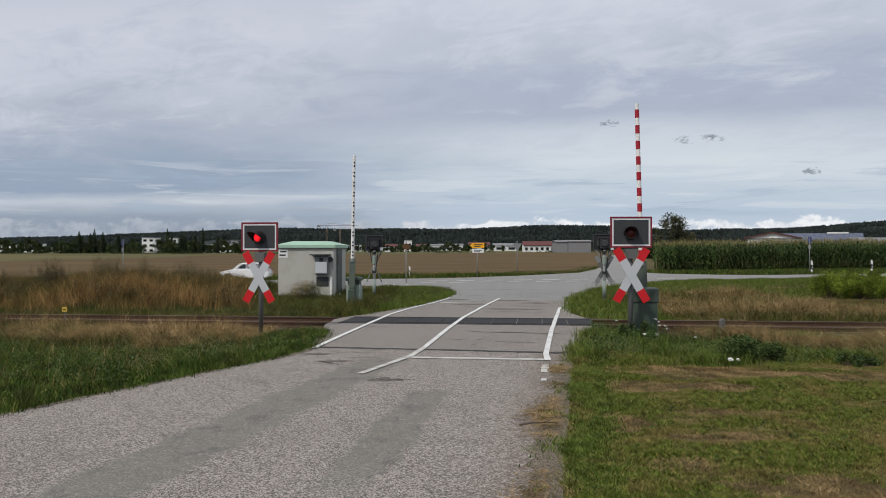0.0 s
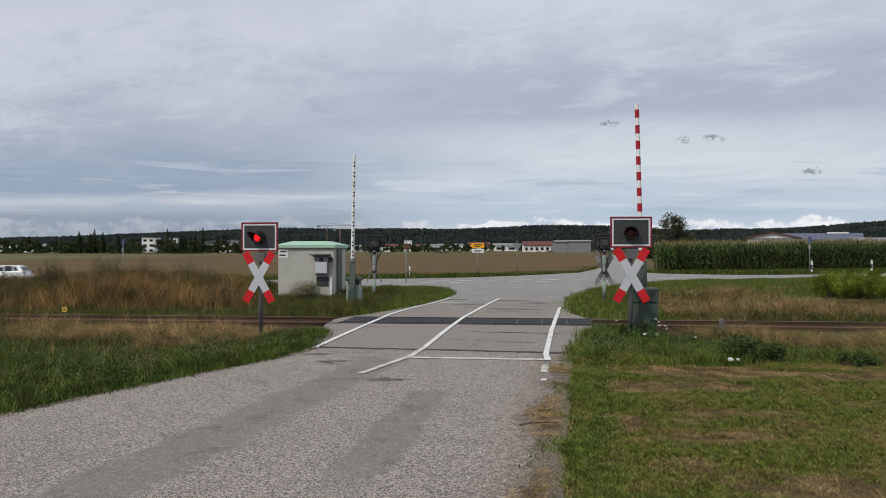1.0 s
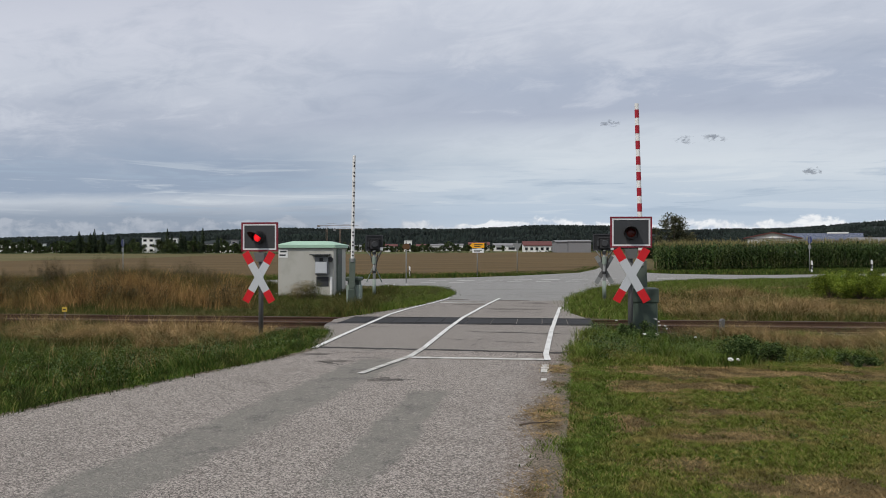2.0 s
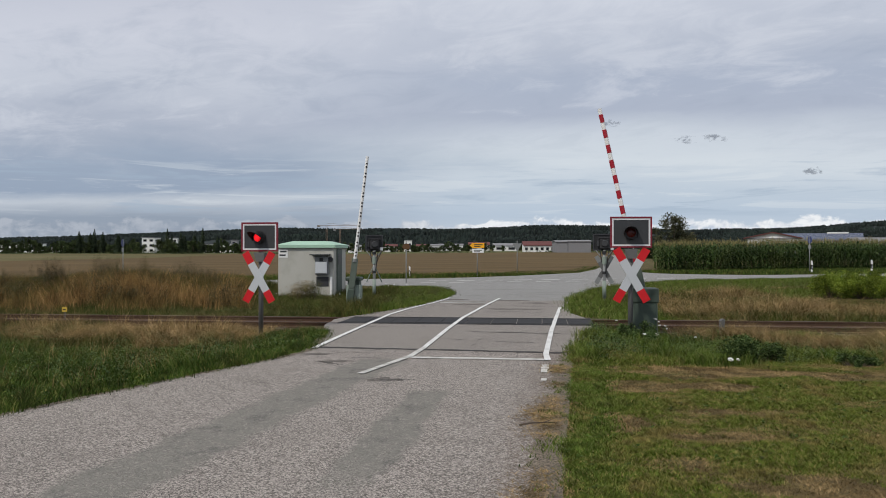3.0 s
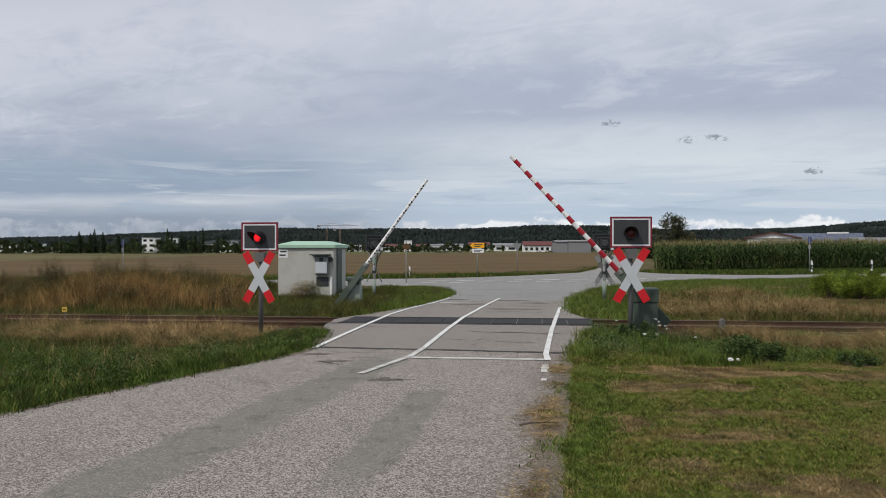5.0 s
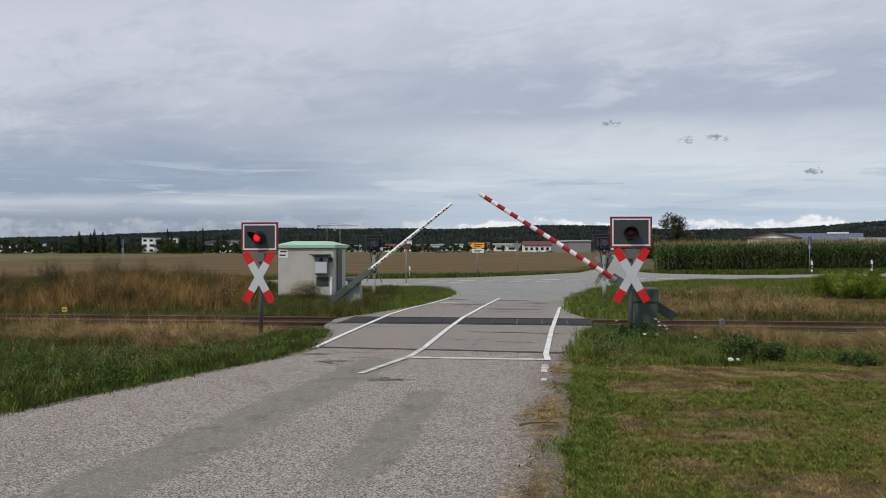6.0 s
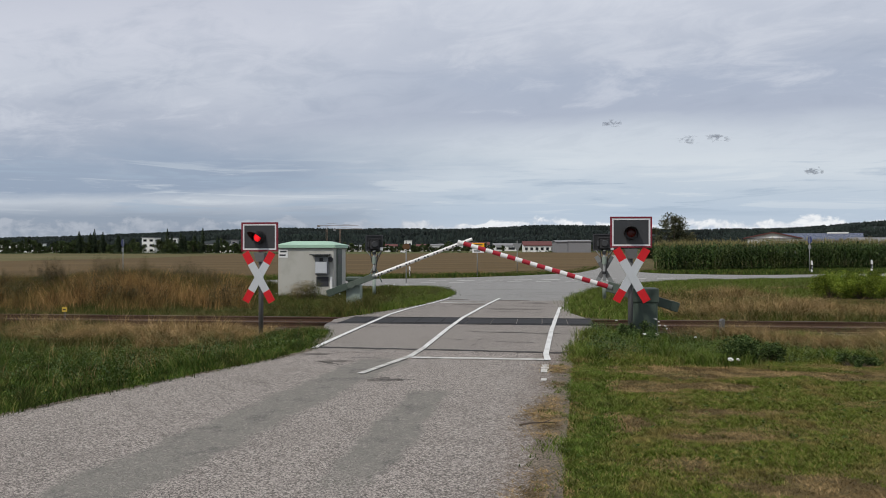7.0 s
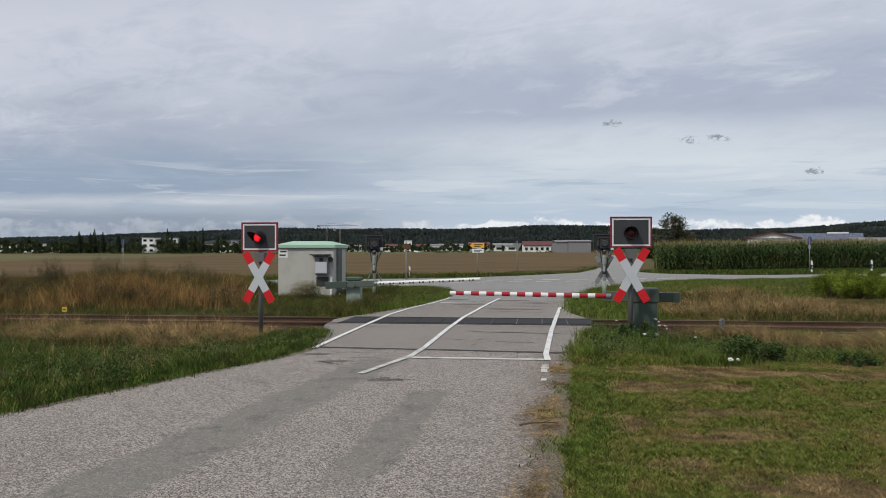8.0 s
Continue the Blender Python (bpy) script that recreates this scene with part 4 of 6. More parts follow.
    # thin tufts in the ballast, before and between the rails
    x, y = scatter(5200, (-15, 15, 18.0, 23.5), lambda a, b: in_view(a, b) and off_road(a, b, 0.25) and (0.84 < track_y(a) - b < 1.5 or (abs(b - track_y(a)) < 0.6 and patchy(a, b, 0.7, 57) > 0.12)))
    blade_mesh("track_grass", x, y, seeded(x, y, lambda a, b: max(0.04, 0.11 + 0.12 * patchy(a, b, 0.8, 58) - (0.05 if abs(b - track_y(a)) < 0.6 else 0))), 0.005, 1.1, "thatch", "thin dry grass growing in the ballast", seed=53, per=6, spread=0.08)
    # herbs on the near side, other side of the road
    herb_ok = lambda a, b: ok(a, b) and a > 2.0 and off_track(a, b, 1.3) and b < track_y(a)
    x, y = scatter(15000, (2.2, 13.5, 12.6, 20.0), lambda a, b: herb_ok(a, b) and b > 13.4 + 0.9 * patchy(a, b, 0.6, 3) and patchy(a, b, 0.45, 61) < 0.25)
    blade_mesh("verge_grass", x, y, seeded(x, y, lambda a, b: 0.20 + 0.13 * patchy(a, b, 0.7, 1) + 0.06 * patchy(a, b, 3, 1)), 0.008, 0.8, "lush", "tall green grass and herbs below the railway", seed=6, per=9, spread=0.09)
    x, y = scatter(6000, (1.9, 10.0, 12.9, 16.0), lambda a, b: herb_ok(a, b) and b > 13.0 + 0.5 * patchy(a, b, 0.6, 3))
    blade_mesh("verge_grass", x, y, seeded(x, y, lambda a, b: max(0.04, 0.09 + 0.08 * patchy(a, b, 1.2, 5))), 0.009, 1.1, "lawn", "green grass between lawn and herbs", seed=66, per=7, spread=0.08)
    x, y = scatter(2600, (2.4, 13.0, 12.9, 18.6), lambda a, b: herb_ok(a, b) and b > 13.2 + 0.5 * patchy(a, b, 0.6, 3) and patchy(a, b, 0.7, 25) > -0.05)
    leaf_mesh("verge_herbs", x, y, seeded(x, y, lambda a, b: 0.32 + 0.2 * patchy(a, b, 0.6, 2)), 0.32, 0.036, 30, "nettle", "dark leafy herbs below the railway", seed=42)
    x, y = scatter(8000, (5.0, 13.5, 13.0, 19.8), lambda a, b: herb_ok(a, b) and patchy(a, b, 0.45, 61) > 0.10)
    blade_mesh("dry_grass", x, y, seeded(x, y, lambda a, b: 0.40 + 0.24 * patchy(a, b, 1.0, 1)), 0.0055, 1.3, "dry", "dry straw-coloured grass beside the track", seed=7, per=9, spread=0.10)
    x, y = scatter(5000, (3.0, 12.0, 12.4, 14.6), lambda a, b: in_view(a, b) and patchy(a, b, 0.8, 71) > -0.1)
    blade_mesh("dry_thatch", x, y, 0.035, 0.007, 2.0, "dry", "cut dry grass lying at the lawn's edge", seed=73, per=6, spread=0.08)
    # beyond the track
    far_ok = lambda a, b: ok(a, b) and off_track(a, b, 1.4) and b > track_y(a)
    rise = lambda a, b: smooth01(22.5, 30, b) * (1 if a < -7.4 + 0.8 * patchy(a, b, 0.3) else 0)
    # the weeds stand highest in the middle of the bank and thin out to both ends
    tall = lambda a, b: float(np.interp(a * 30.0 / b, [-15.7, -14.2, -13.0, -12.0, -11.0, -9.0, -7.3, -6.5], [0.86, 0.90, 1.00, 1.12, 1.08, 0.96, 0.90, 0.8])) * (1 - 0.14 * smooth01(30, 36, b)) * (1 + 0.34 * patchy(a, b, 0.9, 77) + 0.20 * patchy(a, b, 2.6, 78))
    x, y = scatter(26000, (-22, -2.0, 22.0, 38.0), far_ok)
    blade_mesh("tall_weeds", x, y, seeded(x, y, lambda a, b: min(tall(a, b), 0.32 + 0.86 * rise(a, b) + 0.38 * patchy(a, b, 0.4, 1))), 0.010, 0.5, "weed", "tall dark green and brown weeds beyond the railway", "weeds", seed=8, per=10, spread=0.13)
    x, y = scatter(4200, (-22, -6.0, 24.5, 36.0), lambda a, b: far_ok(a, b) and a < -0.236 * b and patchy(a, b, 0.55, 81) > 0.04)
    leaf_mesh("tall_weeds", x, y, seeded(x, y, lambda a, b: min(tall(a, b) * 1.04, 0.90 + 0.62 * rise(a, b) + 0.55 * patchy(a, b, 0.38, 82))), 0.15, 0.045, 120, "dark_weed", "dark leafy weed clumps beyond the railway", seed=43)
    x, y = scatter(2600, (-22, -6.0, 25.0, 34.0), lambda a, b: far_ok(a, b) and a < -0.245 * b and patchy(a, b, 0.6, 83) > 0.05)
    leaf_mesh("weed_plumes", x, y, seeded(x, y, lambda a, b: tall(a, b) * 1.05), 0.075, 0.040, 60, "plume", "brown seed plumes standing over the weeds", seed=48)
    g = np.random.default_rng(84)
    for cx, cy, wide, h in ((-15.2, 29.2, 0.8, 1.10), (-15.0, 27.6, 0.6, 0.95), (-11.3, 29.0, 0.7, 1.20), (-9.7, 31.2, 0.6, 1.36), (-14.1, 30.5, 0.7, 1.50), (-13.3, 29.0, 0.6, 1.28), (-12.3, 31.0, 0.65, 1.62), (-11.7, 30.2, 0.55, 1.48), (-10.9, 30.8, 0.5, 1.42), (-10.3, 29.6, 0.6, 1.32), (-9.1, 30.4, 0.55, 1.36), (-8.3, 29.8, 0.5, 1.20), (-12.9, 26.0, 0.8, 0.85), (-9.4, 25.6, 0.7, 0.75), (-14.2, 26.5, 0.6, 0.9)):
        n = int(110 * wide)
        x, y = cx + g.normal(0, wide * 0.55, n), cy + g.normal(0, wide * 0.55, n)
        hs = h * (1.16 - 0.28 * np.hypot(x - cx, y - cy) / wide)
        leaf_mesh("mugwort", x, y, np.maximum(hs, 0.4), 0.11, 0.046, 210, "dark_weed", "dark green-brown mugwort stand beyond the railway", seed=int(100 - cx * 10))
    x, y = scatter(9000, (-18, -4.0, 22.2, 28.0), lambda a, b: far_ok(a, b) and b < 24.5 + 1.2 * patchy(a, b, 0.4, 89) + 2.5 * (1 - smooth01(6.0, 8.5, -a)))
    blade_mesh("verge_grass", x, y, seeded(x, y, lambda a, b: 0.30 + 0.20 * patchy(a, b, 0.7, 90)), 0.008, 0.9, "foot", "green grass at the foot of the weed bank", seed=56, per=9, spread=0.11)
    x, y = scatter(18000, (-22, -5.0, 23.4, 33.0), lambda a, b: far_ok(a, b) and a < -0.232 * b and b > 24.0 + 1.0 * patchy(a, b, 0.5, 92) and patchy(a, b, 0.40, 31) + 0.5 * patchy(a, b, 1.5, 3) > 0.02)
    blade_mesh("dry_grass", x, y, seeded(x, y, lambda a, b: min(tall(a, b) * 1.08, 0.50 + 0.86 * smooth01(23, 28, b) + 0.38 * patchy(a, b, 0.6, 1))), 0.008, 0.4, "red_dry", "tall dry reddish grass beyond the railway", seed=9, per=10, spread=0.12)
    x, y = scatter(14000, (-3.2, 2.0, 22.5, 46.0), lambda a, b: ok(a, b) and off_track(a, b, 1.4) and a < 1.5)
    blade_mesh("verge_grass", x, y, seeded(x, y, lambda a, b: 0.19 + 0.10 * patchy(a, b, 0.8, 1)), 0.010, 0.7, "lush", "green grass corner beyond the level crossing", seed=10, per=10, spread=0.10)
    x, y = scatter(2200, (-6.5, 0.8, 22.6, 38.0), lambda a, b: far_ok(a, b) and patchy(a, b, 0.7, 91) > -0.05)
    leaf_mesh("verge_herbs", x, y, 0.42, 0.3, 0.042, 34, "weed", "leafy herbs beside the barrier", seed=44)
    x, y = scatter(34000, (3.2, 30, 22.0, 56.0), lambda a, b: far_ok(a, b) and (b > 33 + 3 * patchy(a, b, 0.3, 85) or a < 6.6 + 1.2 * patchy(a, b, 0.5, 86)))
    blade_mesh("verge_grass", x, y, seeded(x, y, lambda a, b: 0.19 + 0.1 * patchy(a, b, 0.4, 1)), 0.012, 0.7, "lush", "green grass between railway and junction", seed=11, per=9, spread=0.14)
    x, y = scatter(22000, (5.0, 26, 22.0, 44.0), lambda a, b: far_ok(a, b) and patchy(a, b, 0.25, 41) + 0.5 * patchy(a, b, 1.2, 3) > -0.12 and not (a > 13.0 and 31.5 < b < 38) and b < 32 + 1.0 * max(0.0, a - 8) and a > 5.6 + 0.15 * (b - 20) + 0.8 * patchy(a, b, 0.5, 87))
    blade_mesh("dry_grass", x, y, seeded(x, y, lambda a, b: (0.42 + 0.42 * patchy(a, b, 0.6, 1)) * (1 - 0.55 * smooth01(11.8, 13.2, a) * smooth01(23.5, 25.5, b))), 0.007, 1.4, "dry", "tall dry brown grass beside the railway", seed=12, per=9, spread=0.12)
    x, y = scatter(15000, (6.0, 26, 22.0, 42.0), lambda a, b: far_ok(a, b) and a > 6.2 and not (a > 13.0 and 31.5 < b < 37) and b < 34 + 0.9 * max(0.0, a - 8))
    blade_mesh("weeds", x, y, seeded(x, y, lambda a, b: max(0.10, (0.27 + 0.2 * patchy(a, b, 0.5, 96)) * (1 - 0.4 * smooth01(11.8, 13.2, a)))), 0.008, 0.8, "weed", "olive green grass among the dry stalks", seed=49, per=8, spread=0.13)
    x, y = scatter(260, (7.5, 20, 23.0, 34.0), lambda a, b: far_ok(a, b) and b < 24 + 6 * (1 - smooth01(11.0, 12.5, a)) and patchy(a, b, 0.5, 97) > 0.12)
    blade_mesh("dry_grass", x, y, 0.95, 0.006, 0.6, "dry", "pale tufts of tall dry grass", seed=50, per=34, spread=0.14)
    x, y = scatter(3000, (6.0, 22, 22.5, 42.0), lambda a, b: far_ok(a, b) and not (a > 12.6 and 25 < b < 37) and patchy(a, b, 0.3, 95) > -0.05)
    leaf_mesh("tall_weeds", x, y, 0.5, 0.2, 0.036, 34, "weed", "brownish green weeds in the dry grass", seed=45)
    # margin of the main road
    x, y = scatter(22000, (-60, 22, 65.5, 100.0), lambda a, b: in_view(a, b) and np.interp(a, [-60, -10, 1, 6, 8.3, 12, 15.2, 22], [66.7, 66.0, 66.2, 69, 71.3, 75.5, 85.5, 114]) < b < np.interp(a, [-60, 2, 8, 12, 15, 22], [73.5, 74.0, 77.5, 83, 93, 125]))
    blade_mesh("verge_grass", x, y, seeded(x, y, lambda a, b: max(0.12, 0.34 + 0.3 * patchy(a, b, 0.5, 88) - 0.05 * max(0, b - 70))), 0.026, 0.6, "verge", "green grass margin of the main road", seed=13, per=6, spread=0.15)
    x, y = scatter(12000, (-46, 14, 69.8, 92.0), lambda a, b: in_view(a, b) and b < 76 + 9 * patchy(a, b, 0.12, 93) + 6 * smooth01(-6, 10, a) and a < np.interp(b, [69, 72, 76, 90], [-2.0, 6.5, 11.0, 15.6]))
    blade_mesh("field_weeds", x, y, 0.15, 0.028, 0.7, "foot", "low green weeds at the stubble field's margin", "weeds", seed=57, per=6, spread=0.2)
    x, y = scatter(9000, (-90, 4, 69.5, 82.0), lambda a, b: in_view(a, b) and patchy(a, b, 0.1, 3) > -0.1)
    blade_mesh("stubble_straw", x, y, 0.14, 0.03, 0.4, "dry", "cut straw standing in the stubble field", seed=14, per=4, spread=0.3)
    x, y = scatter(1500, (-260, 110, 441.0, 462.0), lambda a, b: in_view(a, b) and not -66 < a < -4 and patchy(a, b, 0.03, 98) > -0.12)
    leaf_mesh("far_hedge", x, y, seeded(x, y, lambda a, b: 1.5 + 1.3 * patchy(a, b, 0.06, 99)), 0.9, 0.5, 26, "leaf", "low uneven bushes along the far edge of the field", "hedge", seed=55)
    x, y = scatter(14000, (16, 62, 64.2, 80.0), lambda a, b: in_view(a, b) and b < 75 + 0.3 * abs(a - 20) and a > np.interp(b, [64, 66, 68.5, 71, 75, 85], [25.5, 22.0, 19.6, 18.2, 17.7, 19.2]))
    blade_mesh("verge_grass", x, y, 0.30, 0.05, 0.5, "verge", "grass strip before the maize", seed=15, per=6, spread=0.15)


grass()


# ---------------------------------------------------------------- level crossing
def framed_board(sig, w, h, zc):
    """The flat light board with white border and dark red rim, facing -y in the thing's space."""
    part("board", box(B(), -w / 2 + 0.035, -0.012, zc - h / 2 + 0.035, w / 2 - 0.035, 0.012, zc + h / 2 - 0.035), "board", sig, "dark grey board behind the lamp")
    for name, mat, inset, wd, y in (("white_border", "grey_white", 0.035, 0.034, -0.019), ("red_rim", "dark_red", 0.0, 0.035, -0.024)):
        bm = B()
        x0, x1, z0, z1 = -w / 2 + inset, w / 2 - inset, zc - h / 2 + inset, zc + h / 2 - inset
        box(bm, x0, y, z0, x1, 0.014, z0 + wd)
        box(bm, x0, y, z1 - wd, x1, 0.014, z1)
        box(bm, x0, y, z0 + wd, x0 + wd, 0.014, z1 - wd)
        box(bm, x1 - wd, y, z0 + wd, x1, 0.014, z1 - wd)
        part(name, bm, mat, sig, "white reflective border" if mat == "grey_white" else "dark red painted rim")


def lamp_unit(sig, x, zc, r=0.095, turn=0.0, drop=0.0):
    """Round lamp with a long dark visor; its lamp disc has a lit and an unlit side."""
    m = Matrix.Translation((x, -0.02, zc)) @ Matrix.Rotation(radians(turn), 4, "Z")
    bm = tube(B(), (0, 0.0, 0), (0, -0.07, 0), r + 0.050, r + 0.040, 28)
    bmesh.ops.transform(bm, matrix=m, verts=bm.verts)
    part("lamp_housing", bm, "black", sig, smooth=False)
    bm = B()
    seg, a0, a1 = 30, radians(-28), radians(208)
    ring = []
    for i in range(seg + 1):
        a = a0 + (a1 - a0) * i / seg
        long = 0.05 + 0.25 * max(math.sin(a), 0.0) ** 0.8
        ring.append([bm.verts.new((math.cos(a) * q, yy, math.sin(a) * q - (dz if yy < -0.1 else 0)))
                     for q, yy, dz in ((r + 0.042, -0.06, 0), (r + 0.050, -0.06 - long, 0.02), (r + 0.044, -0.06 - long, 0.02), (r + 0.036, -0.06, 0))])
    for a, b in zip(ring, ring[1:]):
        for j in range(4):
            bm.faces.new((a[j], b[j], b[(j + 1) % 4], a[(j + 1) % 4]))
    bmesh.ops.recalc_face_normals(bm, faces=bm.faces[:])
    bmesh.ops.transform(bm, matrix=m, verts=bm.verts)
    part("visor", bm, "black", sig, "long black visor over the lamp", smooth=True)
    # the disc: dark lens on one side, glowing on the other
    bm = B()
    bmesh.ops.create_uvsphere(bm, u_segments=24, v_segments=12, radius=r)
    bmesh.ops.transform(bm, matrix=Matrix.Diagonal((1, 0.30, 1, 1)), verts=bm.verts)
    disc = part("lamp", bm, "lens_off", sig, "round red warning lamp lens", smooth=True)
    disc.data.materials.append(M["glow"])
    for p in disc.data.polygons:
        p.material_index = 1 if p.center.y > 0 else 0
    return disc, m @ Matrix.Translation((0, -0.078, 0))


def cross_arms(sig, zc, y, length=1.24, wide=0.165, ang=30.0, back=False):
    """Two crossed bars, white with red ends."""
    for k, s in enumerate((1, -1)):
        m = Matrix.Translation((0, y - 0.016 * k, zc)) @ Matrix.Rotation(radians(s * ang), 4, "Y")
        red = length * 0.215
        bar = part("cross_bar", box(B(), -wide / 2, -0.006, -length / 2 + red, wide / 2, 0.006, length / 2 - red, 0, m), "post" if back else "foil", sig)
        for e in (-1, 1):
            z0, z1 = sorted((e * length / 2, e * (length / 2 - red)))
            part("red_end", box(B(), -wide / 2, -0.006, z0, wide / 2, 0.006, z1, 0, m), "zinc" if back else "red", bar, "" if back else "red reflective bar end")


def light_signal(m, turn, cross_turn, top, label):
    """Post with a framed red flashing light over a St Andrew's cross."""
    sig = empty("crossing_signal", m, label, "railway signal", "light signals at the level crossing")
    part("post", tube(B(), (0, 0.06, -0.25), (0, 0.06, top - 0.30), 0.052, 0.052, 18), "post", sig, smooth=True)
    part("post_cap", tube(B(), (0, 0.06, top - 0.31), (0, 0.06, top - 0.22), 0.055, 0.03, 18), "black", sig)
    bm = B()
    prism(bm, [(-0.13, top - 0.66), (0.13, top - 0.66), (0.10, top - 0.86), (-0.07, top - 0.86)], -0.05, 0.10)
    part("bracket", bm, "post", sig)
    part("lamp_box", box(B(), -0.17, 0.02, top - 0.52, 0.17, 0.20, top - 0.12, 0.02), "black", sig)
    zc = top - 0.32
    framed_board(sig, 0.85, 0.64, zc)
    disc, at = lamp_unit(sig, 0.0, zc - 0.01, turn=turn)
    cross_arms(sig, top - 1.20, -0.055)
    part("clamp", tube(B(), (0, 0.06, top - 1.26), (0, 0.06, top - 1.14), 0.062, 0.062, 18), "zinc", sig)
    part("cross_mount", box(B(), -0.05, -0.045, top - 1.25, 0.05, 0.03, top - 1.15), "zinc", sig)
    return sig, disc, at


def back_signal(m, label, crossed=True, half=0.40):
    """The same signal for the other direction, seen from behind: lamp cases, cables and stays on a lattice post."""
    sig = empty("crossing_signal", m, label, "railway signal", "light signals at the level crossing")
    part("post", tube(B(), (0, 0, -0.3), (0, 0, 1.75), 0.055, 0.055, 16), "zinc", sig, smooth=True)
    part("sleeve", tube(B(), (0, 0, 0.0), (0, 0, 0.62), 0.066, 0.066, 16), "pale_green", sig, "pale sleeve at the post's foot", smooth=True)
    part("board", box(B(), -half, 0.10, 1.72, half, 0.125, 2.34), "black", sig, "dark back of the light board")
    bm = B()
    for x0, x1, z0, z1 in ((-half - 0.01, -half + 0.04, 1.72, 2.34), (half - 0.04, half + 0.01, 1.72, 2.34), (-half + 0.04, half - 0.04, 2.30, 2.34), (-half + 0.04, half - 0.04, 1.72, 1.76)):
        box(bm, x0, 0.06, z0, x1, 0.10, z1)
    part("board_frame", bm, "board", sig)
    part("lamp_case", box(B(), -0.17, -0.10, 1.78, 0.19, 0.10, 2.16, 0.04), "black", sig, "black rounded lamp case")
    part("lamp_cap", tube(B(), (0.02, -0.16, 1.98), (0.02, -0.10, 1.98), 0.10, 0.13, 18), "board", sig)
    part("junction_box", box(B(), 0.22, 0.0, 1.74, 0.34, 0.08, 1.86, 0.008), "grey_white", sig, "small pale junction box")
    for s in (-1, 1):
        part("bracket", tube(B(), (s * 0.07, 0, 1.45), (s * 0.30, 0.05, 1.73), 0.022, 0.022, 8), "zinc", sig)
        part("cable", tube(B(), (s * 0.10, -0.05, 1.30), (s * 0.16, -0.07, 1.78), 0.016, 0.016, 8), "black", sig)
    part("collar", tube(B(), (0, 0, 1.22), (0, 0, 1.50), 0.09, 0.09, 16), "pale_green", sig)
    part("cable", tube(B(), (0.05, -0.06, 0.95), (0.11, -0.05, 1.32), 0.018, 0.018, 8), "black", sig)
    part("cable", tube(B(), (0.11, -0.05, 1.30), (0.30, -0.02, 1.74), 0.014, 0.014, 8), "black", sig)
    part("clamp", tube(B(), (0, 0, 0.86), (0, 0, 0.96), 0.075, 0.075, 16), "black", sig)
    part("clamp", tube(B(), (0, 0, 1.60), (0, 0, 1.70), 0.08, 0.08, 16), "black", sig)
    part("hinge_block", box(B(), -0.26, -0.02, 1.88, -0.18, 0.09, 2.08, 0.01), "board", sig)
    part("top_plate", box(B(), -0.20, -0.12, 2.16, 0.22, 0.11, 2.20, 0.008), "black", sig)
    if crossed:
        cross_arms(sig, 1.02, 0.07, 1.15, 0.16, 30, True)
    else:
        for s in (-1, 1):
            part("stay", tube(B(), (0.02 * s, 0.05, 1.15), (0.30 * s, 0.25, 0.50), 0.022, 0.022, 8), "pale_green", sig)
    return sig


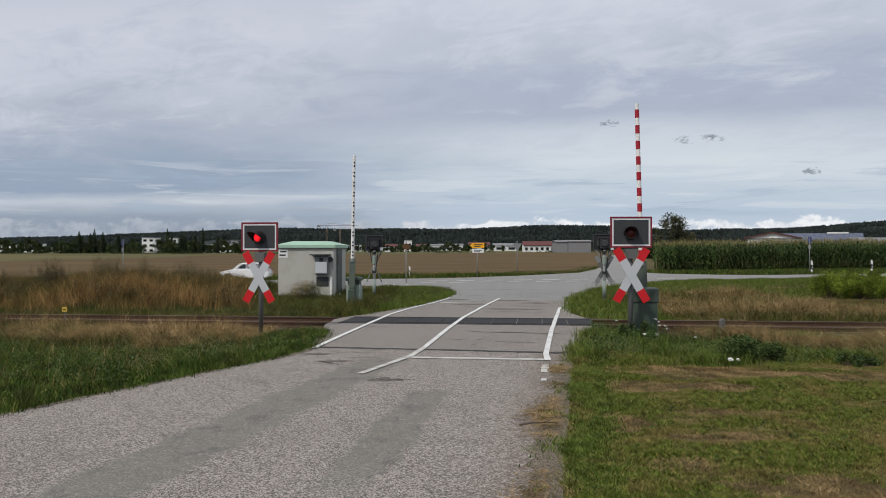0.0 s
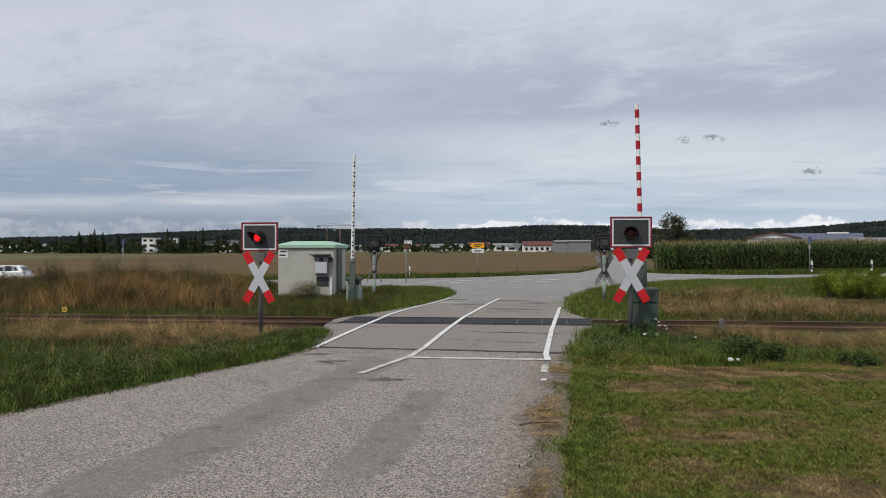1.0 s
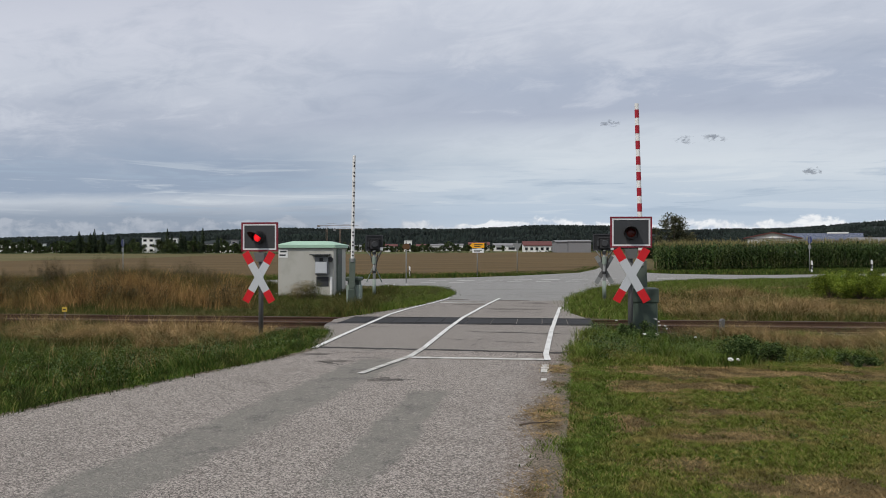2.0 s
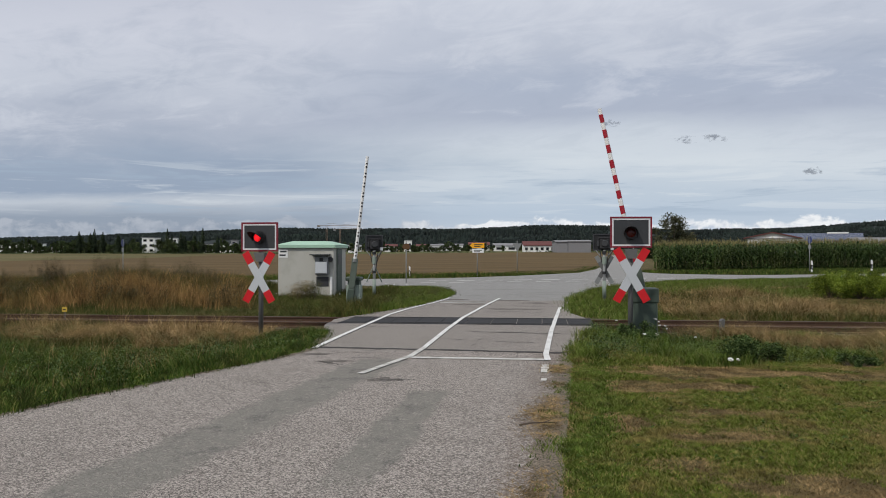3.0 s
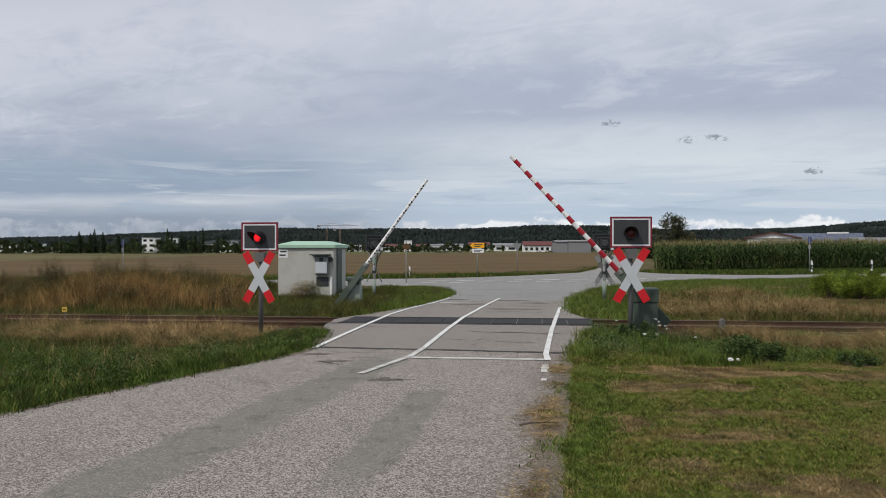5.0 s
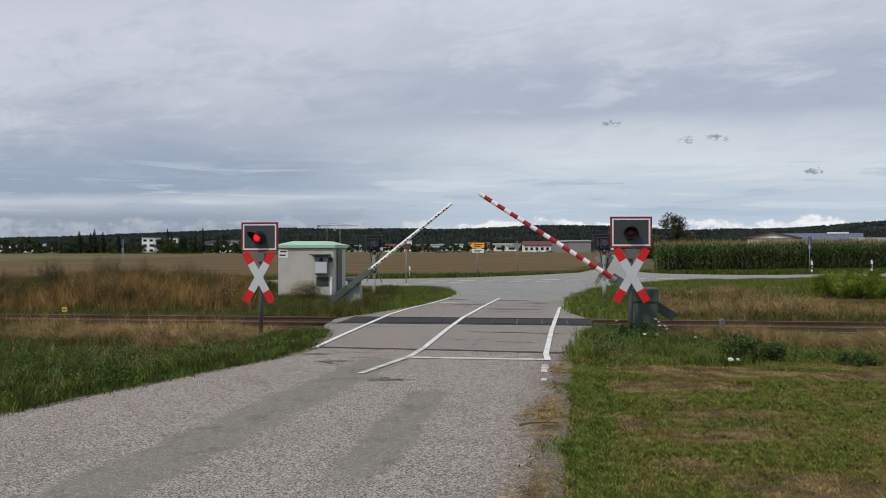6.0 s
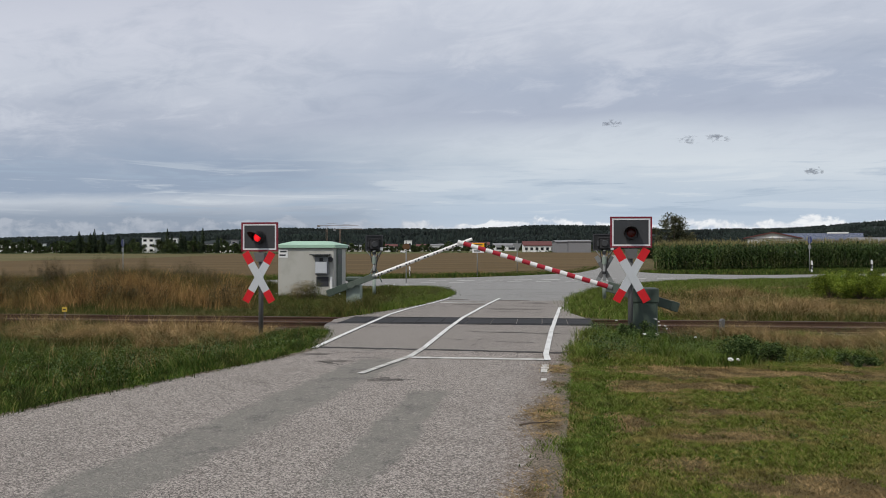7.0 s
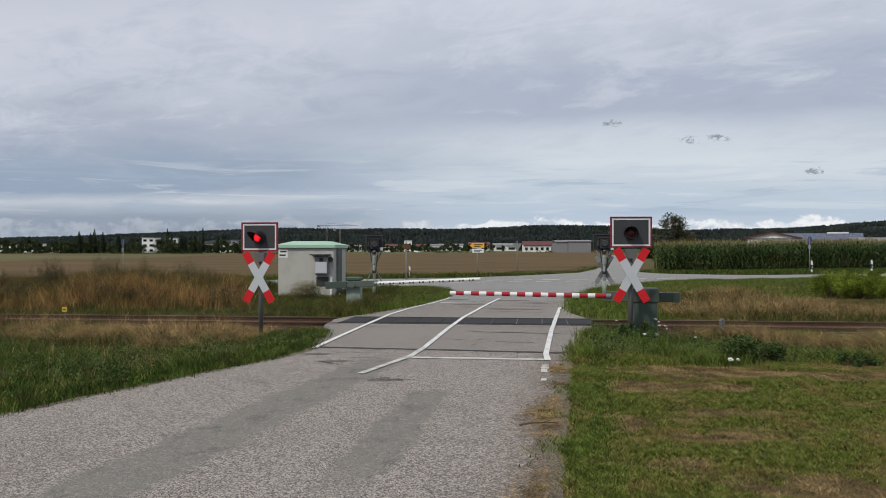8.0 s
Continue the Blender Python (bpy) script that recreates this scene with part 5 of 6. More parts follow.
def barrier(m, side, length, bands, label):
    """Half barrier: drive case on a plinth, and a hinged arm with counterweight. side -1: the boom reaches to -x."""
    bar = empty("crossing_barrier", m, label, "railway barrier", "half barriers of the level crossing")
    if bands == "red":
        part("drive_case", box(B(), -0.26, -0.20, -0.74, 0.26, 0.24, 0.16, 0.035), "green", bar, "dark green drive case")
        part("case_lid", box(B(), -0.285, -0.225, -0.10, 0.285, 0.265, 0.205, 0.028), "green", bar)
        part("case_door", box(B(), -0.21, -0.212, -0.66, 0.21, -0.198, -0.14, 0.004), "green", bar)
        part("plinth", box(B(), -0.30, -0.24, -0.95, 0.30, 0.28, -0.74, 0.02), "render", bar)
        hub = 0.32
    else:
        part("drive_case", box(B(), -0.20, -0.16, -0.70, 0.22, 0.20, -0.02, 0.02), "pale_green", bar, "weathered pale green drive case")
        part("case_lid", box(B(), -0.225, -0.185, 0.10, 0.245, 0.22, 0.215, 0.03), "green", bar)
        part("case_neck", box(B(), -0.17, -0.12, -0.02, 0.19, 0.17, 0.10, 0.01), "green", bar)
        part("case_door", box(B(), -0.16, -0.172, -0.62, 0.18, -0.158, -0.10, 0.004), "pale_green", bar)
        part("plinth", box(B(), -0.24, -0.20, -0.95, 0.26, 0.24, -0.70, 0.02), "render", bar)
        hub = -0.26
    s = side
    bm = B()
    x0, x1 = sorted((-s * 0.20, s * 0.78))
    half = 0.112 if bands == "red" else 0.09
    box(bm, x0, hub - 0.03, -half, x1, hub + 0.03, half, 0.012)
    tube(bm, (0, hub - 0.06, 0), (0, hub + 0.06, 0), 0.10, 0.10, 20)
    arm = part("arm", bm, "carrier", bar, "green arm carrier with hinge")
    x0, x1 = sorted((-s * 0.15, -s * 0.80))
    part("counterweight", box(B(), x0, hub - 0.055, -0.10, x1, hub + 0.055, 0.10, 0.012), "green", arm, "grey-green counterweight")
    x0, x1 = sorted((-s * 0.62, -s * 0.78))
    part("weight_block", box(B(), x0, hub - 0.065, -0.108, x1, hub + 0.065, 0.104, 0.012), "green", arm)
    r0, r1 = 0.052, 0.044
    start = 0.72
    boom = part("boom", tube(B(), (s * start, hub, 0), (s * length, hub, 0), r0, r1, 20), "white", arm, "white tubular boom", smooth=False)
    part("boom_cap", tube(B(), (s * (start - 0.05), hub, 0), (s * (start + 0.05), hub, 0), r0 + 0.012, r0 + 0.012, 20), "zinc", arm)
    if bands == "red":
        n = 10
        for i in range(n):
            b = 1.005 + 0.338 * i
            a = b - (0.178 if i else 0.235)
            part("red_band", tube(B(), (s * a, hub, 0), (s * b, hub, 0), r0 - (r0 - r1) * i / n + 0.003, r0 - (r0 - r1) * (i + 0.5) / n + 0.003, 20), "band_red", arm, "red reflective band")
    else:
        n = 10
        step = (length - start - 0.16) / n
        for i in range(n):
            for q in (0.0, 0.10):
                a = start + 0.14 + step * i + q
                rr = r0 - (r0 - r1) * i / n
                part("dark_spot", tube(B(), (s * a, hub - rr - 0.006, -0.018), (s * a, hub - rr + 0.03, -0.018), 0.026, 0.026, 12), "black", arm, "dark round mount on the boom")
    return bar, arm


def relay_hut():
    hut = empty("relay_hut", pose(-5.34, 33.0, -0.15, 0, 0, -5), "pale rendered railway relay hut with mint green roof", "hut")
    w, d, h = 2.2, 2.3, 1.94
    part("body", box(B(), -w / 2, 0, -0.3, w / 2, d, h, 0.01), "render", hut, "pale grey rendered walls")
    part("roof_edge", box(B(), -w / 2 - 0.09, -0.09, h, w / 2 + 0.09, d + 0.09, h + 0.13, 0.012), "mint", hut, "mint green roof edge")
    bm = B()
    a = [bm.verts.new(p) for p in ((-w / 2 - 0.07, -0.07, h + 0.13), (w / 2 + 0.07, -0.07, h + 0.13), (w / 2 + 0.07, d + 0.07, h + 0.13), (-w / 2 - 0.07, d + 0.07, h + 0.13))]
    b = [bm.verts.new(p) for p in ((-w / 2 + 0.45, 0.5, h + 0.27), (w / 2 - 0.45, 0.5, h + 0.27), (w / 2 - 0.45, d - 0.5, h + 0.27), (-w / 2 + 0.45, d - 0.5, h + 0.27))]
    bm.faces.new(b)
    for i in range(4):
        bm.faces.new((a[i], a[(i + 1) % 4], b[(i + 1) % 4], b[i]))
    part("roof", bm, "mint", hut, "low hipped mint green roof")
    cab = part("meter_cabinet", box(B(), 0.40, -0.17, 0.90, 0.92, -0.002, 1.62, 0.012), "zinc", hut, "grey wall cabinet")
    part("lower_box", box(B(), 0.43, -0.26, 0.96, 0.88, -0.175, 1.40, 0.012), "foil", cab, "pale grey cabinet front")
    part("emblem", box(B(), 0.58, -0.181, 1.42, 0.72, -0.173, 1.56), "black", cab)
    part("canopy", box(B(), 0.24, -0.42, 1.66, 0.98, -0.002, 1.70, 0.008), "board", hut, "small dark canopy over the cabinet")
    part("bell", tube(B(), (0.98, -0.16, 1.50), (0.98, -0.002, 1.50), 0.09, 0.10, 16), "black", hut)
    part("lower_opening", box(B(), 0.42, -0.02, 0.45, 0.90, -0.002, 0.82), "board", hut)
    part("pipe", box(B(), 0.97, -0.07, 0.0, 1.05, -0.002, 0.82, 0.008), "white", hut)
    sign = part("notice", box(B(), -w / 2 + 0.02, -0.02, 1.56, -w / 2 + 0.38, -0.002, 1.88, 0.003), "white", hut, "white notice plate with unreadable lines")
    for z, a, b in ((1.77, 0.06, 0.32), (1.63, 0.04, 0.28)):
        part("text_bar", box(B(), -w / 2 + 0.02 + a, -0.024, z, -w / 2 + 0.02 + b, -0.019, z + 0.06), "board", sign)
    part("door", box(B(), w / 2 + 0.002, 0.5, 0.0, w / 2 + 0.04, 1.4, 1.9, 0.005), "green", hut, "grey-green metal door")
    part("door_vent", box(B(), w / 2 + 0.04, 0.62, 1.3, w / 2 + 0.05, 1.28, 1.7), "board", hut)


YAW = -6.6
SIG_R, LAMP_R, AT_R = light_signal(pose(3.86, 17.4, 0.0, 0, 0, -3), -8, 0, 2.415, "flashing red light board over a red and white crossbuck")
SIG_L, LAMP_L, AT_L = light_signal(pose(-4.02, 18.6, -0.05, 0, 0, -11), -14, 0, 2.385, "flashing red light board turned aside over a red and white crossbuck")
back_signal(pose(-2.68, 33.0, -0.05, 0, 0, 4), "back of a light signal with black lamp case and cables", False, 0.33)
back_signal(pose(5.90, 31.0, -0.03, 0, 0, -8), "back of a light signal standing in grass beside the road")
BAR_R, ARM_R = barrier(pose(4.27, 18.0, 0.718, 0, 0, YAW), -1, 4.18, "red", "half barrier with red and white boom and green drive case")
BAR_L, ARM_L = barrier(pose(-2.67, 25.4, 0.70, 0, 0, YAW), 1, 3.82, "spots", "half barrier with white boom seen from its back")
relay_hut()


# ---------------------------------------------------------------- car
def hatchback():
    """Small white hatchback, its nose towards -x, standing on its wheels at z 0."""
    car = empty("car", pose(0, 0, 0), "white five-door hatchback driving on the main road", "car")
    lower = [(-1.95, 0.34), (-1.95, 0.52), (-1.86, 0.68), (-1.45, 0.80), (-0.88, 0.90), (1.72, 0.96), (1.90, 0.90), (1.95, 0.62), (1.93, 0.34), (1.60, 0.22), (-1.60, 0.20)]

    def loft(bm, pts, sections):
        rings = [[bm.verts.new((x, y, z * k + (1 - k) * 0.6)) for x, z in pts] for y, k in sections]
        n = len(pts)
        for a, b in zip(rings, rings[1:]):
            for i in range(n):
                bm.faces.new((a[i], a[(i + 1) % n], b[(i + 1) % n], b[i]))
        bm.faces.new(rings[0])
        bm.faces.new(rings[-1][::-1])
        bmesh.ops.recalc_face_normals(bm, faces=bm.faces[:])

    bm = B()
    loft(bm, lower, [(-0.82, 0.90), (-0.78, 0.98), (-0.60, 1.0), (0.60, 1.0), (0.78, 0.98), (0.82, 0.90)])
    part("body", bm, "car_paint", car, "white painted body")
    bm = B()
    prof = [(-0.92, 0.88, 0.74), (-0.30, 1.37, 0.57), (0.25, 1.42, 0.58), (0.95, 1.41, 0.58), (1.45, 1.33, 0.55), (1.84, 0.93, 0.74)]
    l = [bm.verts.new((x, -w, z)) for x, z, w in prof]
    r = [bm.verts.new((x, w, z)) for x, z, w in prof]
    for i in range(5):
        bm.faces.new((l[i], l[i + 1], r[i + 1], r[i]))
    bm.faces.new(l[::-1])
    bm.faces.new(r)
    bmesh.ops.recalc_face_normals(bm, faces=bm.faces[:])
    part("cabin", bm, "car_paint", car, "white roof and pillars")
    for s in (-1, 1):
        for pts in ([(-0.66, 0.95), (-0.22, 1.31), (0.20, 1.35), (0.20, 0.95)], [(0.28, 0.95), (0.28, 1.35), (0.88, 1.35), (1.02, 0.97)], [(1.10, 0.98), (0.98, 1.33), (1.26, 1.29), (1.52, 1.00)]):
            bm = B()
            v = []
            for x, z in pts:
                w = 0.74 - (z - 0.88) / 0.52 * 0.165 + 0.006
                v.append((bm.verts.new((x, s * w, z)), bm.verts.new((x, s * (w - 0.02), z))))
            bm.faces.new([a for a, _ in v])
            bm.faces.new([b for _, b in v][::-1])
            for i in range(len(v)):
                a, b = v[i], v[(i + 1) % len(v)]
                bm.faces.new((a[0], a[1], b[1], b[0]))
            bmesh.ops.recalc_face_normals(bm, faces=bm.faces[:])
            part("side_window", bm, "glass", car, "dark side window")
        part("mirror", box(B(), -0.62, s * 0.80 - 0.09, 0.92, -0.50, s * 0.80 + 0.09, 1.05, 0.02), "car_paint", car)
        part("tail_light", box(B(), 1.80, s * 0.66 - 0.10, 0.72, 1.955, s * 0.66 + 0.10, 0.98, 0.02), "dark_red", car, "red tail light")
        part("headlight", box(B(), -1.93, s * 0.60 - 0.16, 0.58, -1.72, s * 0.60 + 0.16, 0.72, 0.03), "grey_white", car, "clear headlight")
        for x in (-1.22, 1.25):
            wheel = part("wheel", tube(B(), (x, s * 0.62, 0.30), (x, s * 0.83, 0.30), 0.30, 0.30, 24), "tyre", car, "black tyre")
            part("rim", tube(B(), (x, s * 0.80, 0.30), (x, s * 0.84, 0.30), 0.19, 0.19, 16), "zinc", wheel, "silver rim")
    for name, (xa, za, wa), (xb, zb, wb) in (("windscreen", (-0.86, 0.935, 0.69), (-0.36, 1.335, 0.54)), ("rear_window", (1.79, 1.0, 0.66), (1.50, 1.30, 0.53))):
        bm = B()
        d = 0.012 if xa > 0 else -0.012
        q = [bm.verts.new((x + d, y, z + 0.012)) for x, y, z in ((xa, -wa, za), (xa, wa, za), (xb, wb, zb), (xb, -wb, zb))]
        p = [bm.verts.new((v.co.x - d * 2, v.co.y, v.co.z - 0.024)) for v in q]
        bm.faces.new(q)
        bm.faces.new(p[::-1])
        for i in range(4):
            bm.faces.new((q[i], p[i], p[(i + 1) % 4], q[(i + 1) % 4]))
        bmesh.ops.recalc_face_normals(bm, faces=bm.faces[:])
        part(name, bm, "glass", car, "dark glass")
    for ob in car.children:
        ob.matrix_basis = Matrix.Diagonal((0.93, 0.95, 0.97, 1)) @ ob.matrix_basis
    return car


def cloudlets():
    """Small dark scraps of cloud, far off, that drift before the grey sheet."""
    k = material("cloud_scrap", 1.0, 0.0, 0.0)
    base(k, (0.22, 0.25, 0.31))
    p = k.n("ShaderNodeTexCoord").outputs["Object"]
    rad = k.n("ShaderNodeVectorMath", {0: k.scaled(p, (0.021, 1.0, 0.056))}, operation="LENGTH").outputs["Value"]
    shape = k.n("ShaderNodeObjectInfo").outputs["Random"]
    moved = k.n("ShaderNodeCombineXYZ", {0: k.math("MULTIPLY", shape, 40.0), 1: 0.0, 2: 0.0}).outputs[0]
    torn = k.noise(k.n("ShaderNodeVectorMath", {0: k.scaled(p, (0.035, 0.1, 0.060)), 1: moved}, operation="ADD").outputs[0], 1.0, 5.0, 0.6, 0.6)
    alpha = k.span(k.math("SUBTRACT", torn, k.math("MULTIPLY", rad, 0.40)), 0.12, 0.46, 0.0, 0.66)
    k.t.links.new(alpha, k.b.inputs["Alpha"])
    M["cloud"] = k.m
    made = []
    Y = 3000.0
    for bearing, rise_at, w in ((1262, 244, 1.0), (1208, 248, 0.85), (1436, 302, 0.7), (1079, 218, 0.7)):
        bm = B()
        bmesh.ops.create_grid(bm, x_segments=12, y_segments=6, size=1.0)
        for v in bm.verts:
            v.co = Vector((v.co.x * 50 * w, 2.0 * noise.noise((v.co.x * 2, v.co.y * 2, bearing)), v.co.y * 20 * w))
        ob = tagged(part("cloud", bm, "cloud"), "small torn dark grey cloud", "cloud", "small clouds", "structure")
        made.append((ob, (bearing - 784) / 1500 * Y, 1.75 + (441 - rise_at) / 1500 * Y, 20.0 if w > 0.8 else 10.0))
    return made, Y


CLOUDS, CLOUD_Y = cloudlets()
CAR = hatchback()
CAR_Y, CAR_SPEED, CAR_START = 64.6, 18.4, -15.0
# a second car, far off beyond the field, on its way in the other direction
FAR_Y, FAR_SPEED, FAR_START = 500.0, 7.75, -77.5
FAR_CAR = tagged(copy_thing(CAR, pose(FAR_START, FAR_Y, 0, 0, 0, 180)), "small white car on the road beyond the stubble field", "car")


# ---------------------------------------------------------------- roadside
def sign_post(name, x, y, h, label, category):
    s = empty(name, pose(x, y, land(x, y)), label, category)
    part("post", tube(B(), (0, 0, -0.3), (0, 0, h), 0.035, 0.035, 12), "zinc", s, smooth=True)
    part("post_cap", tube(B(), (0, 0, h), (0, 0, h + 0.02), 0.037, 0.02, 12), "black", s)
    return s


def roadside():
    s = sign_post("direction_sign", 2.75, 68.0, 2.75, "yellow arrow signpost with a white plate below", "road sign")
    bm = prism(B(), [(-0.58, 2.50), (-0.40, 2.30), (0.56, 2.30), (0.56, 2.70), (-0.40, 2.70)], -0.06, -0.04)
    a = part("arrow_plate", bm, "yellow", s, "yellow arrow plate pointing aside")
    part("text_bar", box(B(), -0.25, -0.066, 2.52, 0.42, -0.061, 2.60), "black", a)
    part("text_bar", box(B(), -0.25, -0.066, 2.38, 0.25, -0.061, 2.45), "black", a)
    w = part("white_plate", box(B(), -0.40, -0.06, 1.92, 0.52, -0.04, 2.24, 0.01), "white", s, "white plate")
    part("text_bar", box(B(), -0.28, -0.066, 2.09, 0.38, -0.061, 2.15), "board", w)
    part("text_bar", box(B(), -0.28, -0.066, 1.98, 0.22, -0.061, 2.03), "board", w)
    s = sign_post("yield_sign", 6.65, 76.0, 2.9, "grey back of a give-way triangle on a post", "road sign")
    part("sign_plate", prism(B(), [(-0.42, 2.68), (0.42, 2.68), (0.0, 1.92)], -0.06, -0.04), "zinc", s, "grey triangular plate")
    s = sign_post("warning_sign", -2.46, 56.6, 2.75, "small orange sign on a slim post", "road sign")
    part("sign_plate", prism(B(), [(-0.27, 2.40), (-0.16, 2.24), (0.16, 2.24), (0.27, 2.40), (0.16, 2.60), (-0.16, 2.60)], -0.06, -0.04), "amber", s, "weathered orange plate")
    part("sign_back", box(B(), 0.10, -0.04, 2.26, 0.30, -0.02, 2.56), "board", s)
    sign_post("slim_post", 12.4, 60.0 - 4.6, 2.3, "slim grey steel post at the junction", "post")
    for x, y, turn, up in ((-25.3, 67.0, -2, 0.75), (28.8, 66.6, 6, 0.40)):
        s = sign_post("cycle_sign", x, y, 2.55 + up, "narrow blue sign turned edge-on on a slim post", "road sign")
        ob = part("sign_plate", tube(B(), (-0.01, 0, 0), (0.01, 0, 0), 0.30, 0.30, 24), "blue", s, "round blue plate")
        ob.matrix_basis = pose(0, -0.06, 2.25 + up, 0, 0, turn)
        ob = part("lower_plate", box(B(), -0.01, -0.2, 1.55, 0.01, 0.2, 1.85), "zinc", s)
        ob.matrix_basis = pose(0, -0.06, up, 0, 0, turn)
    bm = B()
    prism(bm, [(-0.06, 0.0), (0.06, 0.0), (0.06, 0.96), (-0.06, 1.06)], -0.05, 0.05)
    d0 = empty("delineator", pose(-2.7, 68.6, land(-2.7, 68.6) - 0.14), "white roadside delineator post with black band", "delineator", "delineators along the main road")
    part("body", bm, "white", d0)
    part("black_band", prism(B(), [(-0.063, 0.38), (0.063, 0.32), (0.063, 0.66), (-0.063, 0.72)], -0.053, 0.053), "black", d0)
    part("reflector", box(B(), -0.025, -0.058, 0.42, 0.025, -0.052, 0.60), "grey_white", d0)
    for x, y in ((28.55, 65.6), (33.4, 66.0), (-52.0, 68.0)):
        copy_thing(d0, pose(x, y, land(x, y)))
    m = empty("kilometre_marker", pose(-9.95, 22.3, -0.2), "small yellow marker plate in the weeds", "marker")
    part("stake", tube(B(), (0, 0, -0.2), (0, 0, 0.36), 0.014, 0.014, 8), "post", m)
    part("plate", box(B(), -0.065, -0.03, 0.30, 0.065, -0.02, 0.42, 0.004), "plate_yellow", m, "yellow plate")
    part("text_bar", box(B(), -0.04, -0.034, 0.345, 0.04, -0.031, 0.37), "black", m)
    st = empty("wooden_stake", pose(5.95, 18.1, -0.2, 0, 2, 20), "short weathered grey wooden stake in the grass", "stake")
    bm = box(B(), -0.045, -0.045, -0.2, 0.045, 0.045, 0.42, 0.008)
    part("shaft", bm, "post", st)
    part("top", prism(B(), [(-0.045, 0.42), (0.045, 0.42), (0.02, 0.46), (-0.03, 0.45)], -0.045, 0.045), "post", st)
    tw = empty("twig", pose(0.95, 8.42, 0.012, 0, 0, 8), "dry brown twig lying on the road's edge", "twig")
    bm = B()
    knots = [(-0.20, -0.02, 0.0), (-0.08, 0.0, 0.012), (0.06, 0.025, 0.010), (0.20, 0.03, 0.004)]
    for i, (p0, p1) in enumerate(zip(knots, knots[1:])):
        tube(bm, p0, p1, 0.010 - 0.002 * i, 0.008 - 0.002 * i, 7)
    part("stick", bm, "bark", tw)
    part("side_shoot", tube(B(), (0.06, 0.025, 0.010), (0.15, 0.09, 0.02), 0.005, 0.003, 6), "bark", tw)
    lit = empty("litter", pose(4.36, 12.85, 0.02, 0, 0, 25), "crumpled white paper litter lying in grass", "litter")
    for i in range(2):
        bm = B()
        bmesh.ops.create_icosphere(bm, subdivisions=3, radius=0.032 - 0.010 * i)
        for v in bm.verts:
            v.co *= 1 + 0.9 * noise.noise(v.co * 26 + Vector((i, 0, 0))) + 0.4 * noise.noise(v.co * 60)
            v.co.z *= 0.8
            v.co.z = max(v.co.z, -0.04)
            v.co.x *= 1.4
        ob = part("sheet" if i == 0 else "scrap", bm, "white", lit)
        ob.location = (0.12 * i, -0.05 * i, 0.06)


roadside()


# ---------------------------------------------------------------- plants
def leaf_cloud(bm, centres, size, n, seed, flat=0.6):
    """Many small leaves about the given centres (x, y, z, radius)."""
    r = random.Random(seed)
    for cx, cy, cz, rad in centres:
        for _ in range(n):
            d = Vector((r.gauss(0, 1), r.gauss(0, 1), r.gauss(0, 1)))
            d = d.normalized() * rad * r.uniform(0.35, 1.05)
            p = Vector((cx, cy, cz)) + Vector((d.x, d.y, d.z * flat))
            u = Vector((r.uniform(-1, 1), r.uniform(-1, 1), r.uniform(-0.7, 0.7))).normalized() * size * r.uniform(0.6, 1.3)
            w = u.cross(Vector((r.uniform(-1, 1), r.uniform(-1, 1), r.uniform(-1, 1)))).normalized() * size * 0.45
            bm.faces.new([bm.verts.new(p - u), bm.verts.new(p + w), bm.verts.new(p + u), bm.verts.new(p - w)])
    return bm


def conifer(seed, h, wide, label):
    r = random.Random(seed)
    t = empty("conifer_tree", pose(0, 0, 0), label, "tree", "trees at the far edge of the field")
    part("trunk", tube(B(), (0, 0, -0.5), (0, 0, h * 0.97), h * 0.018, 0.02, 8), "bark", t)
    bm = B()
    tiers = int(h * 2.4)
    for i in range(tiers):
        f = i / tiers
        z = h * (0.08 + 0.92 * f)
        rad = wide * (1 - f) ** 0.65 * r.uniform(0.55, 1.2) + 0.10
        for j in range(9):
            a = j * 0.698 + r.uniform(-0.35, 0.35) + i
            rr = rad * r.uniform(0.55, 1.1)
            tip = Vector((math.cos(a) * rr, math.sin(a) * rr, z - rr * r.uniform(0.1, 0.5)))
            side = Vector((-math.sin(a), math.cos(a), 0)) * rr * 0.34
            root = Vector((0, 0, z + 0.15))
            mid = root.lerp(tip, 0.55) + Vector((0, 0, 0.1))
            v = [bm.verts.new(q) for q in (root, mid - side, tip, mid + side)]
            bm.faces.new(v)
            w = [bm.verts.new(q) for q in (mid + Vector((0, 0, 0.1)), mid + side * 0.5 - Vector((0, 0, 0.5)), tip - Vector((0, 0, 0.35)))]
            bm.faces.new(w)
    part("crown", bm, "conifer", t, "dark green needles")
    return t


